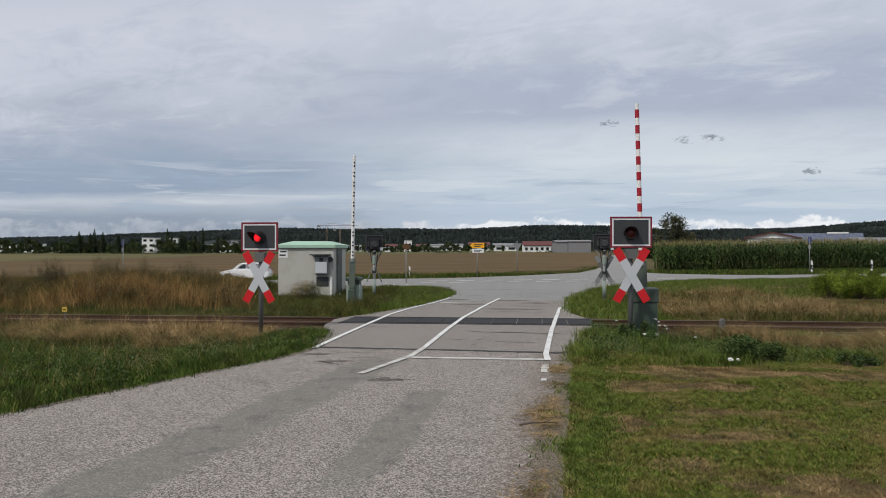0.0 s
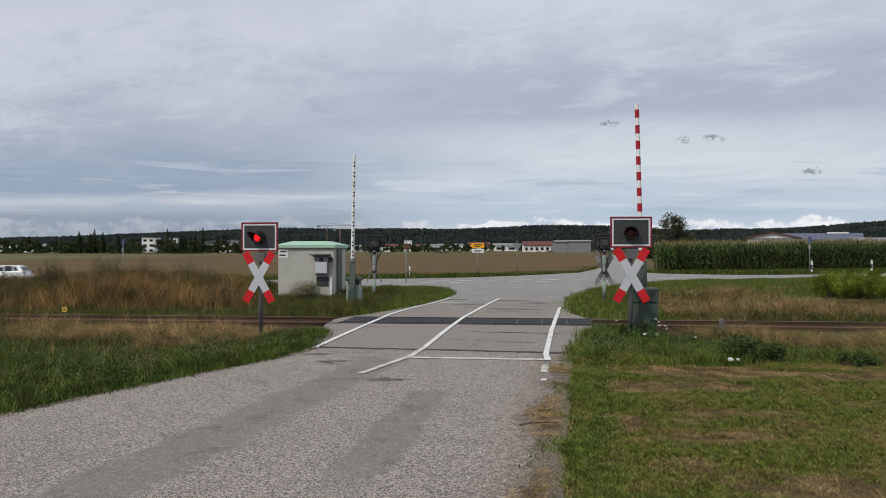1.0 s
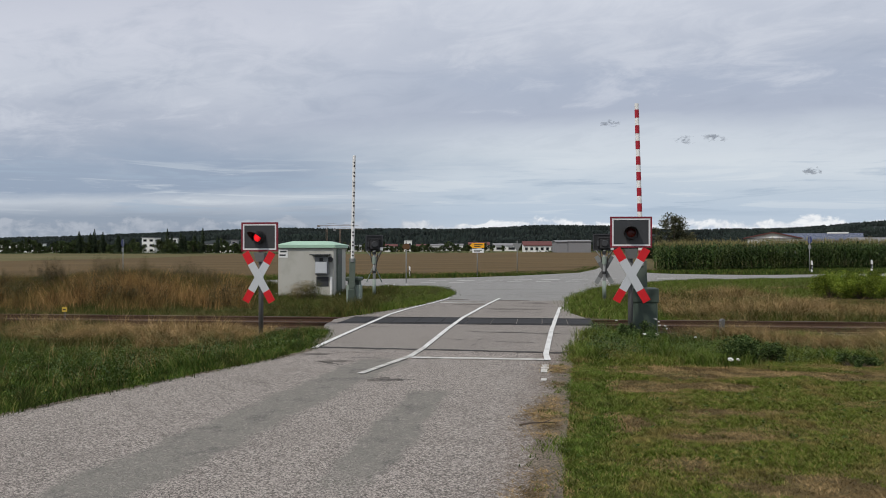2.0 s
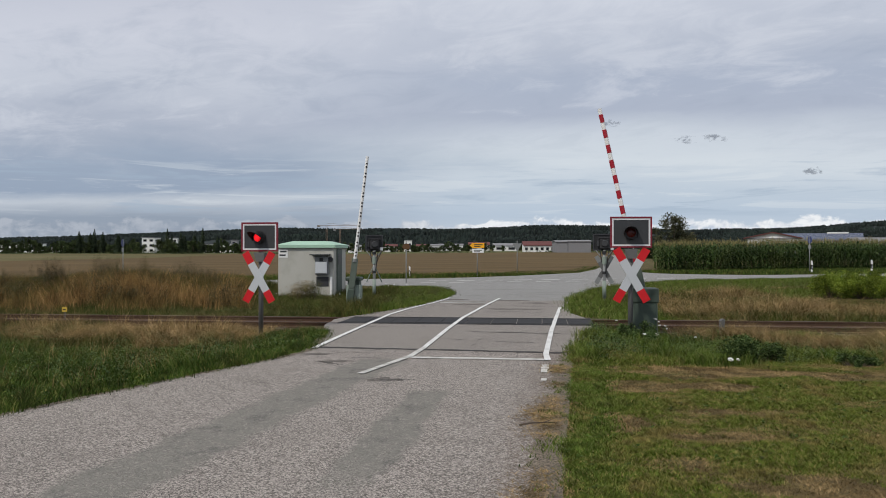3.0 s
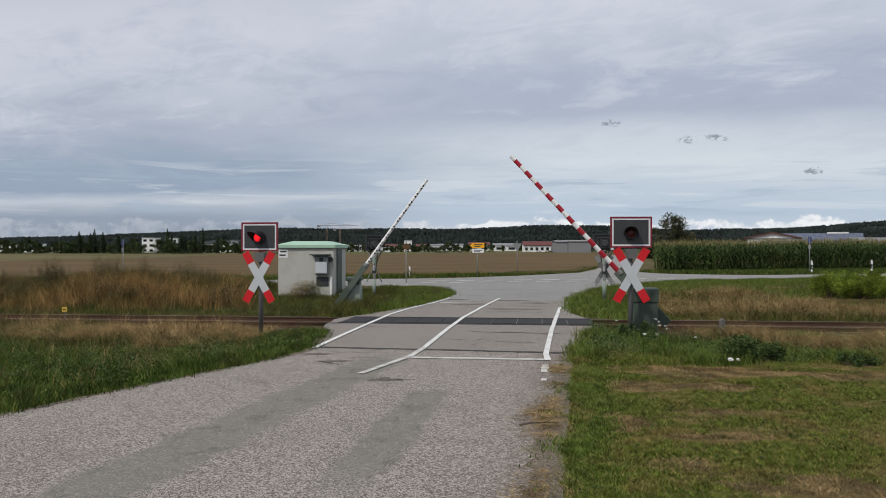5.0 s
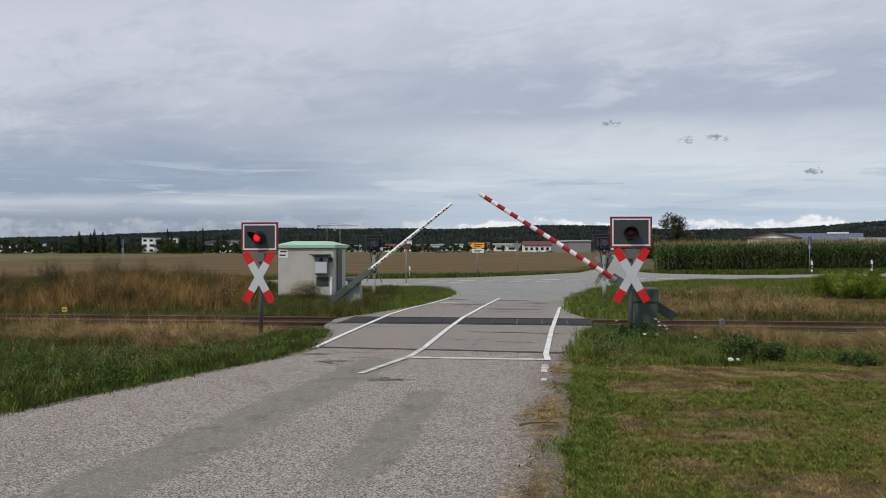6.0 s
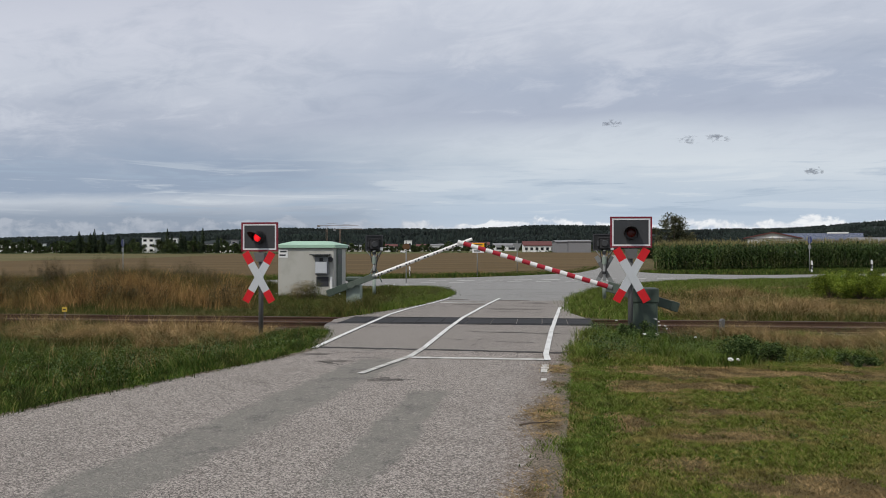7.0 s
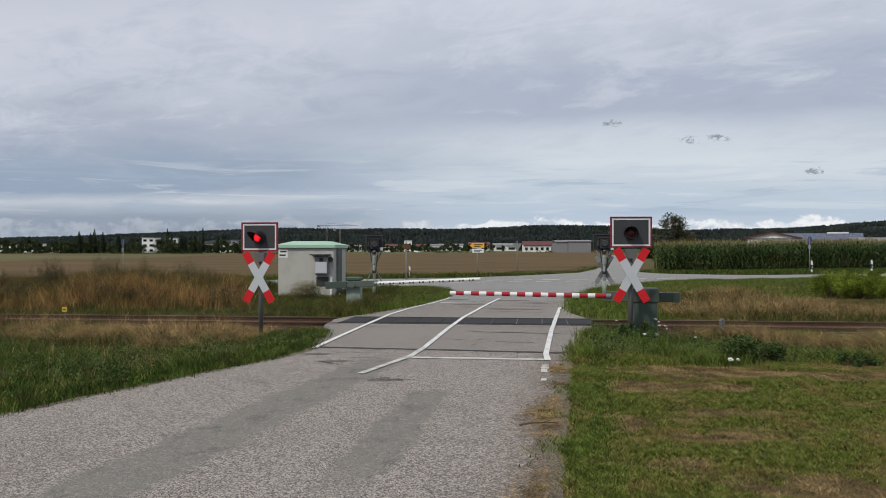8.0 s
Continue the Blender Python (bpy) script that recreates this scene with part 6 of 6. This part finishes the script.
def broadleaf(seed, h, wide, label, dense=46, leaf=0.22, group="trees at the far edge of the field", low=0.25, clumps=20, tone="leaf"):
    r = random.Random(seed)
    t = empty("deciduous_tree", pose(0, 0, 0), label, "tree", group)
    part("trunk", tube(B(), (0, 0, -0.5), (0, 0, h * 0.5), h * 0.03, h * 0.016, 10), "bark", t)
    cs = []
    for i in range(clumps):
        a, q = r.uniform(0, 6.28), math.sqrt(r.random())
        z = h * r.uniform(low, 0.92)
        k = math.sin(math.pi * min(max((z / h - low * 0.6) / (1.05 - low * 0.6), 0.05), 0.97)) ** 0.7
        cs.append((math.cos(a) * q * wide * k, math.sin(a) * q * wide * k, z, wide * r.uniform(0.20, 0.38)))
    for c in cs[:7]:
        part("limb", tube(B(), (0, 0, h * 0.3), (c[0] * 0.9, c[1] * 0.9, c[2]), h * 0.012, h * 0.003, 6), "bark", t)
    part("crown", leaf_cloud(B(), cs, leaf, dense, seed, 0.85), tone, t, "green leafy crown")
    return t


def place(kind, x, y, s=1.0, rz=None):
    c = copy_thing(kind, pose(x, y, land(x, y), 0, 0, random.uniform(0, 360) if rz is None else rz))
    c.scale = (s * random.uniform(0.9, 1.1), s * random.uniform(0.9, 1.1), s)
    return c


def trees():
    con = [conifer(11, 12.6, 2.9, "tall dark conifer at the edge of the stubble field"), conifer(12, 11.5, 3.6, "dark conifer at the edge of the stubble field"), conifer(13, 14.0, 2.7, "slender dark conifer at the edge of the stubble field")]
    bro = [broadleaf(21, 7.5, 3.6, "round dark green tree at the edge of the stubble field", 60, 0.55, low=0.08), broadleaf(22, 6.0, 4.0, "broad bushy green tree at the field's edge", 60, 0.55, low=0.06), broadleaf(23, 9.0, 3.3, "green tree at the field's edge", 60, 0.55, low=0.10)]
    k = 0
    for bearing in (140, 160, 167, 182, 209, 296, 320, 344, 359, 385, 326, 304):
        y = 462 + random.uniform(0, 14)
        x = (bearing - 784) / 1500 * y
        s = {138: 1.0, 231: 0.72, 385: 0.85, 304: 0.8}.get(bearing, 1.0) * random.uniform(0.9, 1.04)
        if k < 3:
            con[k].matrix_basis = pose(x, y, land(x, y))
        else:
            place(con[k % 3], x, y, s)
        k += 1
    k = 0
    for bearing in (5, 22, 48, 70, 76, 100, 104, 118, 136, 155, 166, 186, 205, 222, 240, 282, 306, 318, 342, 355, 380, 410, 424, 612, 622, 655, 680, 710, 732, 745, 758, 772, 795, 810, 828, 860, 890, 912, 922, 14, 35, 40, 60, 84, 92, 110, 128, 148, 176, 198, 214, 232, 243, 288, 300, 326, 348, 366, 374, 392, 402, 418, 634, 668, 694, 702, 752, 766, 786, 803, 818, 872, 882, 902, 1050, 1062, 160, 190, 335, 312, 646, 722, 740, 778):
        y = 470 + random.uniform(-6, 40) + (110 if bearing > 600 else 0)
        x = (bearing - 784) / 1500 * y
        s = random.uniform(0.6, 1.05) if bearing < 600 else random.uniform(0.45, 0.85)
        if k < 3:
            bro[k].matrix_basis = pose(x, y, land(x, y))
        else:
            place(bro[k % 3], x, y, s)
        k += 1
    big = broadleaf(31, 7.3, 3.7, "lone dark tree standing behind the maize", 150, 0.20, "trees behind the maize", 0.20, 30, "lone_leaf")
    big.matrix_basis = pose(40.9, 150, 0.6)
    for bearing, y, s in ((1150, 165, 0.5), (1170, 170, 0.45), (1224, 175, 0.42), (1256, 240, 0.55), (1290, 250, 0.5), (1300, 246, 0.4)):
        x = (bearing - 784) / 1500 * y
        place(bro[1], x, y, s)


def woods():
    """Wooded hills along the horizon."""
    prof = np.array([(-400, 424), (0, 423), (130, 419), (230, 415), (330, 411), (430, 407), (520, 405), (600, 407), (700, 407), (800, 406), (900, 402), (960, 399), (1040, 400), (1100, 403), (1160, 407), (1220, 410), (1280, 407), (1340, 406), (1400, 404), (1480, 399), (1568, 392), (1900, 380)])
    D = 2200.0
    crest = lambda x: (441 - float(np.interp(x / D * 1500 + 784, prof[:, 0], prof[:, 1]))) / 1500 * D - 6.0

    def hill(x, y):
        f = smooth01(1150, D, y) if y < D else 1 - 0.5 * smooth01(D, 3400, y)
        return -3 + (crest(x * D / max(y, 1400)) + 3) * f + 4 * noise.noise((x * 0.004, y * 0.004, 0)) * f

    xs = np.arange(-1900, 1901, 25)
    ys = np.concatenate([np.arange(1000, 2300, 50), np.arange(2300, 3500, 150)])
    vs = [(float(x), float(y), hill(x, y)) for y in ys for x in xs]
    w = len(xs)
    fs = [(j * w + i, j * w + i + 1, (j + 1) * w + i + 1, (j + 1) * w + i) for j in range(len(ys) - 1) for i in range(w - 1)]
    stuff("hill", vs, fs, "forest", "low wooded hills along the horizon", "hill", "structure")
    r = np.random.default_rng(5)
    V, F = [], []
    for i in range(17000):
        y = 1280 + (D + 60 - 1280) * r.random() ** 0.8
        x = r.uniform(-0.57, 0.57) * y
        if noise.noise((x * 0.0035, y * 0.0035, 9)) < -0.30 and y < 1900:
            continue
        z, h, q = hill(x, y), r.uniform(5, 11), r.uniform(3.0, 5.2)
        n = len(V)
        seg = 6
        conic = noise.noise((x * 0.006, y * 0.006, 4)) > -0.1
        a0 = r.uniform(0, 6)
        for zz, rr in ((0.05, 0.9), (0.45, 0.95 if not conic else 0.7), (0.75, 0.75 if not conic else 0.38)):
            for s in range(seg):
                a = a0 + s * 6.2832 / seg
                k = q * rr * r.uniform(0.75, 1.15)
                V.append((x + math.cos(a) * k, y + math.sin(a) * k, z + h * zz * r.uniform(0.93, 1.07)))
        V.append((x, y, z + h))
        for lv in range(2):
            for s in range(seg):
                a, b = n + lv * seg + s, n + lv * seg + (s + 1) % seg
                F.append((a, b, b + seg, a + seg))
        for s in range(seg):
            F.append((n + 2 * seg + s, n + 2 * seg + (s + 1) % seg, n + 3 * seg))
    stuff("far_woods", V, F, "forest", "dark mixed forest on the hills", "forest")


def maize():
    """Rows of tall maize: stalks with arching leaves, and pale tassels over them."""
    r = np.random.default_rng(8)
    V, F, TV, TF = [], [], [], []
    for row in range(22):
        y0 = 74.0 + row * 0.8
        step = 0.22 if row < 5 else 0.42
        x = 18.8 + 0.22 * (y0 - 74) + r.uniform(0, 0.3)
        while x < 0.56 * y0 + 6:
            X, Y = x + r.normal(0, 0.04), y0 + r.normal(0, 0.06)
            z0, h = land(X, Y), 2.43 + 0.30 * noise.noise((X * 0.3, Y * 0.3, 2)) + r.normal(0, 0.12)
            n = len(V)
            V += [(X - 0.015, Y, z0), (X + 0.015, Y, z0), (X + 0.008, Y, z0 + h), (X - 0.008, Y, z0 + h)]
            F.append((n, n + 1, n + 2, n + 3))
            lo = 0 if row < 4 else 3
            for i in range(lo, 11):
                zz = z0 + h * (0.12 + 0.078 * i)
                a = r.uniform(0, 6.283)
                L = r.uniform(0.45, 0.75)
                ca, sa = math.cos(a), math.sin(a)
                wd = r.uniform(0.040, 0.075)
                n = len(V)
                for t, up, k in ((0.0, 0.0, 0.6), (0.45, 0.24, 1.0), (0.8, 0.16, 0.7), (1.05, -0.12, 0.0)):
                    for sgn in ((-1, 1) if k else (0,)):
                        V.append((X + ca * L * t - sa * wd * k * sgn, Y + sa * L * t + ca * wd * k * sgn, zz + L * up))
                F += [(n, n + 1, n + 3, n + 2), (n + 2, n + 3, n + 5, n + 4), (n + 4, n + 5, n + 6)]
            for i in range(5):
                a = r.uniform(0, 6.283)
                q, l = r.uniform(0.02, 0.16), r.uniform(0.22, 0.38)
                n = len(TV)
                TV += [(X - 0.012, Y, z0 + h - 0.08), (X + 0.012, Y, z0 + h - 0.08), (X + math.cos(a) * q, Y + math.sin(a) * q, z0 + h + l)]
                TF.append((n, n + 1, n + 2))
            x += step * r.uniform(0.8, 1.2)
    stuff("maize", V, F, "corn", "dense field of tall green maize", "maize")
    stuff("maize_tassels", TV, TF, "tassel", "pale straw-coloured tassels over the maize", "maize")
    # dark earth shaded inside the crop closes the view between the stalks
    rows = [(20.2, 76.5, 90, 76.5), (26.5, 93, 110, 93)]
    strip("maize_soil", rows, "ground", 0.03, "bare soil under the maize", "soil", 4)


def shrub(x, y, wide, h, seed, label, mat="bush", leaf=0.05, n=150, name="shrub"):
    r = random.Random(seed)
    z = soil(x, y)
    s = empty(name, pose(x, y, z), label, "shrub")
    bm = B()
    cs = []
    for i in range(20):
        a, q = r.uniform(0, 6.28), math.sqrt(r.random())
        cx, cy = math.cos(a) * q * wide * 0.8, math.sin(a) * q * wide * 0.8
        cz = h * r.uniform(0.25, 0.80) * (1 - 0.25 * q)
        cs.append((cx, cy, cz, h * r.uniform(0.2, 0.34)))
        tube(bm, (cx * 0.3, cy * 0.3, -0.05), (cx, cy, cz), 0.012, 0.005, 5)
    part("stems", bm, "bark", s, "thin woody stems")
    part("leaves", leaf_cloud(B(), cs, leaf, n, seed, 0.9), mat, s)
    return s


def umbels():
    """White flower heads standing in the herbs, and a few pale ones beyond the track."""
    r = random.Random(44)
    spots = [(3.55 + r.uniform(-0.3, 1.6), 15.6 + r.uniform(-0.9, 1.4), r.uniform(0.35, 0.6)) for _ in range(9)]
    spots += [(-2.0 + r.uniform(-0.3, 0.8), 31 + r.uniform(-1, 3), 0.62) for _ in range(5)] + [(-3.6 + r.uniform(-2.0, 1.0), 26.5 + r.uniform(-0.6, 2.0), 0.5) for _ in range(4)]
    for x, y, h in spots:
        f = empty("wild_carrot", pose(x, y, soil(x, y)), "white umbel wildflower on a thin green stem", "wildflower", "white wildflowers in the grass")
        part("stem", tube(B(), (0, 0, -0.03), (0.03, 0, h), 0.006, 0.004, 5), "verge", f)
        bm = B()
        for _ in range(14):
            a, q = r.uniform(0, 6.28), math.sqrt(r.random()) * 0.028
            c = Vector((0.03 + math.cos(a) * q, math.sin(a) * q, h + 0.02 - q * 0.3 + r.uniform(0, 0.02)))
            bmesh.ops.create_cone(bm, cap_ends=True, segments=5, radius1=0.006, radius2=0.002, depth=0.006, matrix=Matrix.Translation(c))
        part("flower_head", bm, "white", f, "flat white flower head")


trees()
woods()
maize()
for bx, by, bw, bh, sd_ in ((15.3, 33.5, 0.9, 1.08, 21), (16.2, 34.4, 1.1, 1.22, 1), (16.5, 33.1, 0.9, 1.06, 2), (17.4, 34.0, 1.1, 1.18, 3), (18.3, 33.2, 1.1, 1.16, 4), (18.9, 34.6, 1.2, 1.28, 5), (20.3, 34.0, 1.2, 1.28, 6)):
    shrub(bx, by, bw, bh, sd_, "bright yellow-green leafy shrub beside the dry grass", n=520, leaf=0.030)
shrub(4.72, 13.35, 0.30, 0.56, 7, "dark green nettle clump in the grass", "nettle", 0.024, 230, "herb_clump")
shrub(5.20, 13.7, 0.30, 0.40, 11, "dark green nettle clump in the grass", "nettle", 0.024, 130, "herb_clump")
shrub(6.35, 13.0, 0.42, 0.24, 12, "low dark green weeds at the lawn's edge", "nettle", 0.024, 110, "herb_clump")
shrub(3.9, 17.0, 0.5, 0.5, 8, "leafy green weeds at the signal's foot", "nettle", 0.024, 220, "herb_clump")
shrub(-5.15, 30.6, 0.50, 1.10, 9, "dry brownish bush before the relay hut", "thatch", 0.020, 130, "herb_clump")
shrub(-4.75, 30.9, 0.42, 1.0, 10, "dry brownish bush before the relay hut", "weed", 0.020, 110, "herb_clump")
umbels()


# ---------------------------------------------------------------- far buildings
def house(x, y, w, d, h, rise, wall, roof, label, cols=4, floors=1, flat=False, rz=0.0, z=None, name="house"):
    """Walls, gabled or flat roof, windows with panes; its front looks to -y."""
    b = empty(name, pose(x, y, land(x, y) if z is None else z, 0, 0, rz), label, "building")
    part("wall", box(B(), -w / 2, 0, -1.5, w / 2, d, h), wall, b)
    if flat:
        part("roof", box(B(), -w / 2 - 0.3, -0.3, h, w / 2 + 0.3, d + 0.3, h + 0.4), roof, b)
    else:
        bm = B()
        e = 0.5
        pts = [(-e, h - 0.05), (d / 2, h + rise), (d + e, h - 0.05), (d + e, h + 0.2), (d / 2, h + rise + 0.3), (-e, h + 0.2)]
        l = [bm.verts.new((-w / 2 - e, yy, zz)) for yy, zz in pts]
        r = [bm.verts.new((w / 2 + e, yy, zz)) for yy, zz in pts]
        for i in range(6):
            bm.faces.new((l[i], l[(i + 1) % 6], r[(i + 1) % 6], r[i]))
        bm.faces.new(l)
        bm.faces.new(r[::-1])
        bmesh.ops.recalc_face_normals(bm, faces=bm.faces[:])
        part("roof", bm, roof, b)
        part("gable", prism_x(-w / 2, w / 2, d, h, rise), wall, b)
    for f in range(floors):
        for c in range(cols):
            cx = -w / 2 + (c + 0.5) * w / cols
            zz = h * (f + 0.28) / floors
            hh = h / floors * 0.46
            fr = part("window", box(B(), cx - w / cols * 0.28, -0.06, zz, cx + w / cols * 0.28, 0.0, zz + hh), "zinc", b)
            part("pane", box(B(), cx - w / cols * 0.24, -0.08, zz + 0.08, cx + w / cols * 0.24, -0.062, zz + hh - 0.08), "glass", fr)
    return b


def prism_x(x0, x1, d, h, rise):
    bm = B()
    a = [bm.verts.new((x, yy, zz)) for x in (x0, x1) for yy, zz in ((0, h), (d, h), (d / 2, h + rise))]
    bm.faces.new(a[:3])
    bm.faces.new(a[3:][::-1])
    for i in range(3):
        j = (i + 1) % 3
        bm.faces.new((a[i], a[j], a[3 + j], a[3 + i]))
    bmesh.ops.recalc_face_normals(bm, faces=bm.faces[:])
    return bm


def at(bearing, y):
    return (bearing - 784) / 1500 * y


def buildings():
    Y = 520.0
    house(at(262, Y), Y, 8.0, 9, 9.2, 0, "wall_white", "roof_grey", "white modern apartment block with dark windows", 2, 3, True, -6)
    house(at(303, Y), Y, 7.5, 9, 9.0, 0, "wall_white", "roof_grey", "white modern apartment block with dark windows", 3, 3, True, -6)
    for bearing, w, h, t in ((10, 14, 5.6, 0), (56, 10, 5.8, 0), (98, 5, 4.8, 0), (372, 8, 5.4, 0), (400, 8, 5.6, 0), (270, 6, 5.0, 0)):
        house(at(bearing, 560), 560, w, 10, h, 0, "wall_white", "roof_grey", "pale flat-roofed building among trees", 3, 1, True)
    house(at(414, 575), 575, 4.0, 5, 8.2, 0, "roof_grey", "roof_grey", "grey flat-roofed block behind the trees", 1, 2, True)
    for bearing, y, w, h, rise, wall, roof in ((722, 690, 6, 9.0, 0, "wall_white", "roof_grey"), (772, 690, 18, 4.6, 1.0, "wall_white", "roof_grey"), (798, 700, 20, 4.8, 1.0, "wall_white", "roof_grey"),
                                          (748, 680, 10, 4.2, 1.4, "render", "roof_red"), (848, 620, 15, 4.6, 1.8, "render", "roof_red"), (895, 600, 17, 3.8, 1.6, "wall_white", "roof_grey"), (625, 680, 12, 4.0, 1.2, "render", "roof_grey"), (690, 620, 10, 4.0, 1.6, "wall_white", "roof_red")):
        house(at(bearing, y), y, w, 9, h, rise, wall, roof, "pale village house with low roof" if roof != "roof_red" else "pale village house with red tiled roof", 2, 1, rise == 0)
    house(at(955, 470), 470, 17.5, 10, 3.6, 2.2, "wall_white", "roof_red", "white house with red roof and tall windows", 6, 1)
    for bearing, w, h in ((995, 5.6, 5.4), (1026, 11.6, 5.6)):
        house(at(bearing, 430), 430, w, 18, h, 0.6, "roof_grey", "roof_grey", "grey corrugated farm hall", 0, 1, False, 0, None, "farm_hall")
    # barns behind the maize
    b = house(at(1372, 250), 252, 14.0, 20, 4.0, 0, "wall_white", "roof_grey", "white barn with low red gabled roof", 0, 1, True, -21, 0.6, "barn")
    bm = prism(B(), [(-8.2, 4.2), (0, 5.9), (8.2, 4.2), (8.2, 4.5), (0, 6.25), (-8.2, 4.5)], -0.8, 20.5)
    part("gable_roof", bm, "roof_red", b, "low red gabled roof")
    part("gable_wall", prism(B(), [(-7.0, 4.4), (7.0, 4.4), (0, 5.85)], -0.1, 0.4), "wall_white", b)
    b = house(at(1455, 275), 275, 23.5, 14, 3.3, 2.6, "wall_white", "solar", "long barn roofed with blue solar panels", 6, 1, False, -24, 0.8, "barn")
    part("ridge_vent", box(B(), 1.5, 6.3, 6.05, 8.0, 7.7, 6.5), "wall_white", b)
    house(at(1558, 260), 262, 11, 12, 2.3, 1.6, "wall_white", "roof_grey", "grey-roofed farm building behind the maize", 3, 1, False, 0, 1.2, "barn")


def crane(bearing, y, h, reach):
    c = empty("tower_crane", pose(at(bearing, y), y, 0), "thin reddish construction crane above the village", "crane")
    bm = B()
    for s in (-0.6, 0.6):
        tube(bm, (s, 0, 0), (s, 0, h), 0.15, 0.15, 5)
    for i in range(int(h / 2)):
        tube(bm, (-0.6, 0, i * 2), (0.6, 0, i * 2 + 2), 0.09, 0.09, 4)
    part("mast", bm, "crane", c)
    bm = B()
    tube(bm, (-reach * 0.3, 0, h), (reach, 0, h), 0.20, 0.16, 5)
    tube(bm, (0, 0, h + 2.0), (reach * 0.9, 0, h + 0.3), 0.10, 0.10, 4)
    part("jib", bm, "crane", c)
    part("counterweight", box(B(), -reach * 0.3, -0.6, h - 1.6, -reach * 0.2, 0.6, h), "roof_grey", c)


buildings()
crane(578, 800, 24.0, 30.0)
crane(602, 820, 21.0, 22.0)


# ---------------------------------------------------------------- what moves
ANGLE_R = [(0.0, 88.4), (1.9, 88.4), (2.2, 87.6), (2.5, 84.4), (2.8, 80.2), (3.0, 77.4), (3.5, 69.3), (4.0, 61.9), (4.5, 54.7), (5.0, 47.4), (5.8, 35.7), (6.0, 32.6), (6.5, 24.2), (7.0, 16.6), (7.5, 6.6), (7.8, 2.4), (8.0, 0.8)]
ANGLE_L = [(0.0, 89.0), (2.3, 89.0), (2.6, 87.4), (2.8, 85.2), (3.0, 83.0), (3.5, 75.9), (4.0, 68.5), (4.5, 61.3), (5.0, 53.9), (5.8, 41.8), (6.0, 38.7), (6.5, 29.9), (7.0, 20.6), (7.5, 10.6), (7.8, 5.2), (8.0, 2.6)]


def flash_rows(at, spans, end=8.0):
    """The lamp disc turns its lit side out in each span of seconds, its dark side between."""
    lit, dark = 180.0, 0.0
    rows = [(0.0, lit if spans[0][0] <= 0 else dark)]
    for a, b in spans:
        if a > 0:
            rows += [(a, dark), (a + 1 / 30, 60.0), (a + 2 / 30, 120.0), (a + 3 / 30, lit)]
        if b < end:
            rows += [(b, lit), (b + 1 / 30, 240.0), (b + 2 / 30, 300.0), (b + 3 / 30, 360.0)]
    if spans[-1][1] >= end:
        rows.append((end, lit))
    else:
        rows.append((end, 360.0))
    return [(t, at @ Matrix.Rotation(radians(d), 4, "Z")) for t, d in rows]


def car_rows():
    rows = []
    for i in range(17):
        t = i * 0.5
        x = CAR_START - CAR_SPEED * t
        rows.append((t, pose(x, CAR_Y, land(x, CAR_Y) + 0.012)))
    return rows


def motions():
    walk(CAR, car_rows())
    walk(FAR_CAR, [(t, pose(FAR_START + FAR_SPEED * t, FAR_Y, land(FAR_START + FAR_SPEED * t, FAR_Y) + 0.11, 0, 0, 180)) for t in (0.0, 2.0, 4.0, 6.0, 8.0)])
    for ob, x, z, drift in CLOUDS:
        walk(ob, [(0.0, pose(x, CLOUD_Y, z)), (4.0, pose(x + drift * 0.5, CLOUD_Y, z)), (8.0, pose(x + drift, CLOUD_Y, z))])
    walk(ARM_R, [(t, pose(0, 0, 0, 0, a, 0)) for t, a in ANGLE_R])
    walk(ARM_L, [(t, pose(0, 0, 0, 0, -a, 0)) for t, a in ANGLE_L])
    walk(LAMP_L, flash_rows(AT_L, [(0.0, 0.10)] + [(0.80 + 1.01 * i, 1.20 + 1.01 * i) for i in range(7)] + [(7.84, 8.0)]))
    walk(LAMP_R, flash_rows(AT_R, [(0.10 + 1.01 * i, 0.83 + 1.01 * i) for i in range(8)]))


motions()
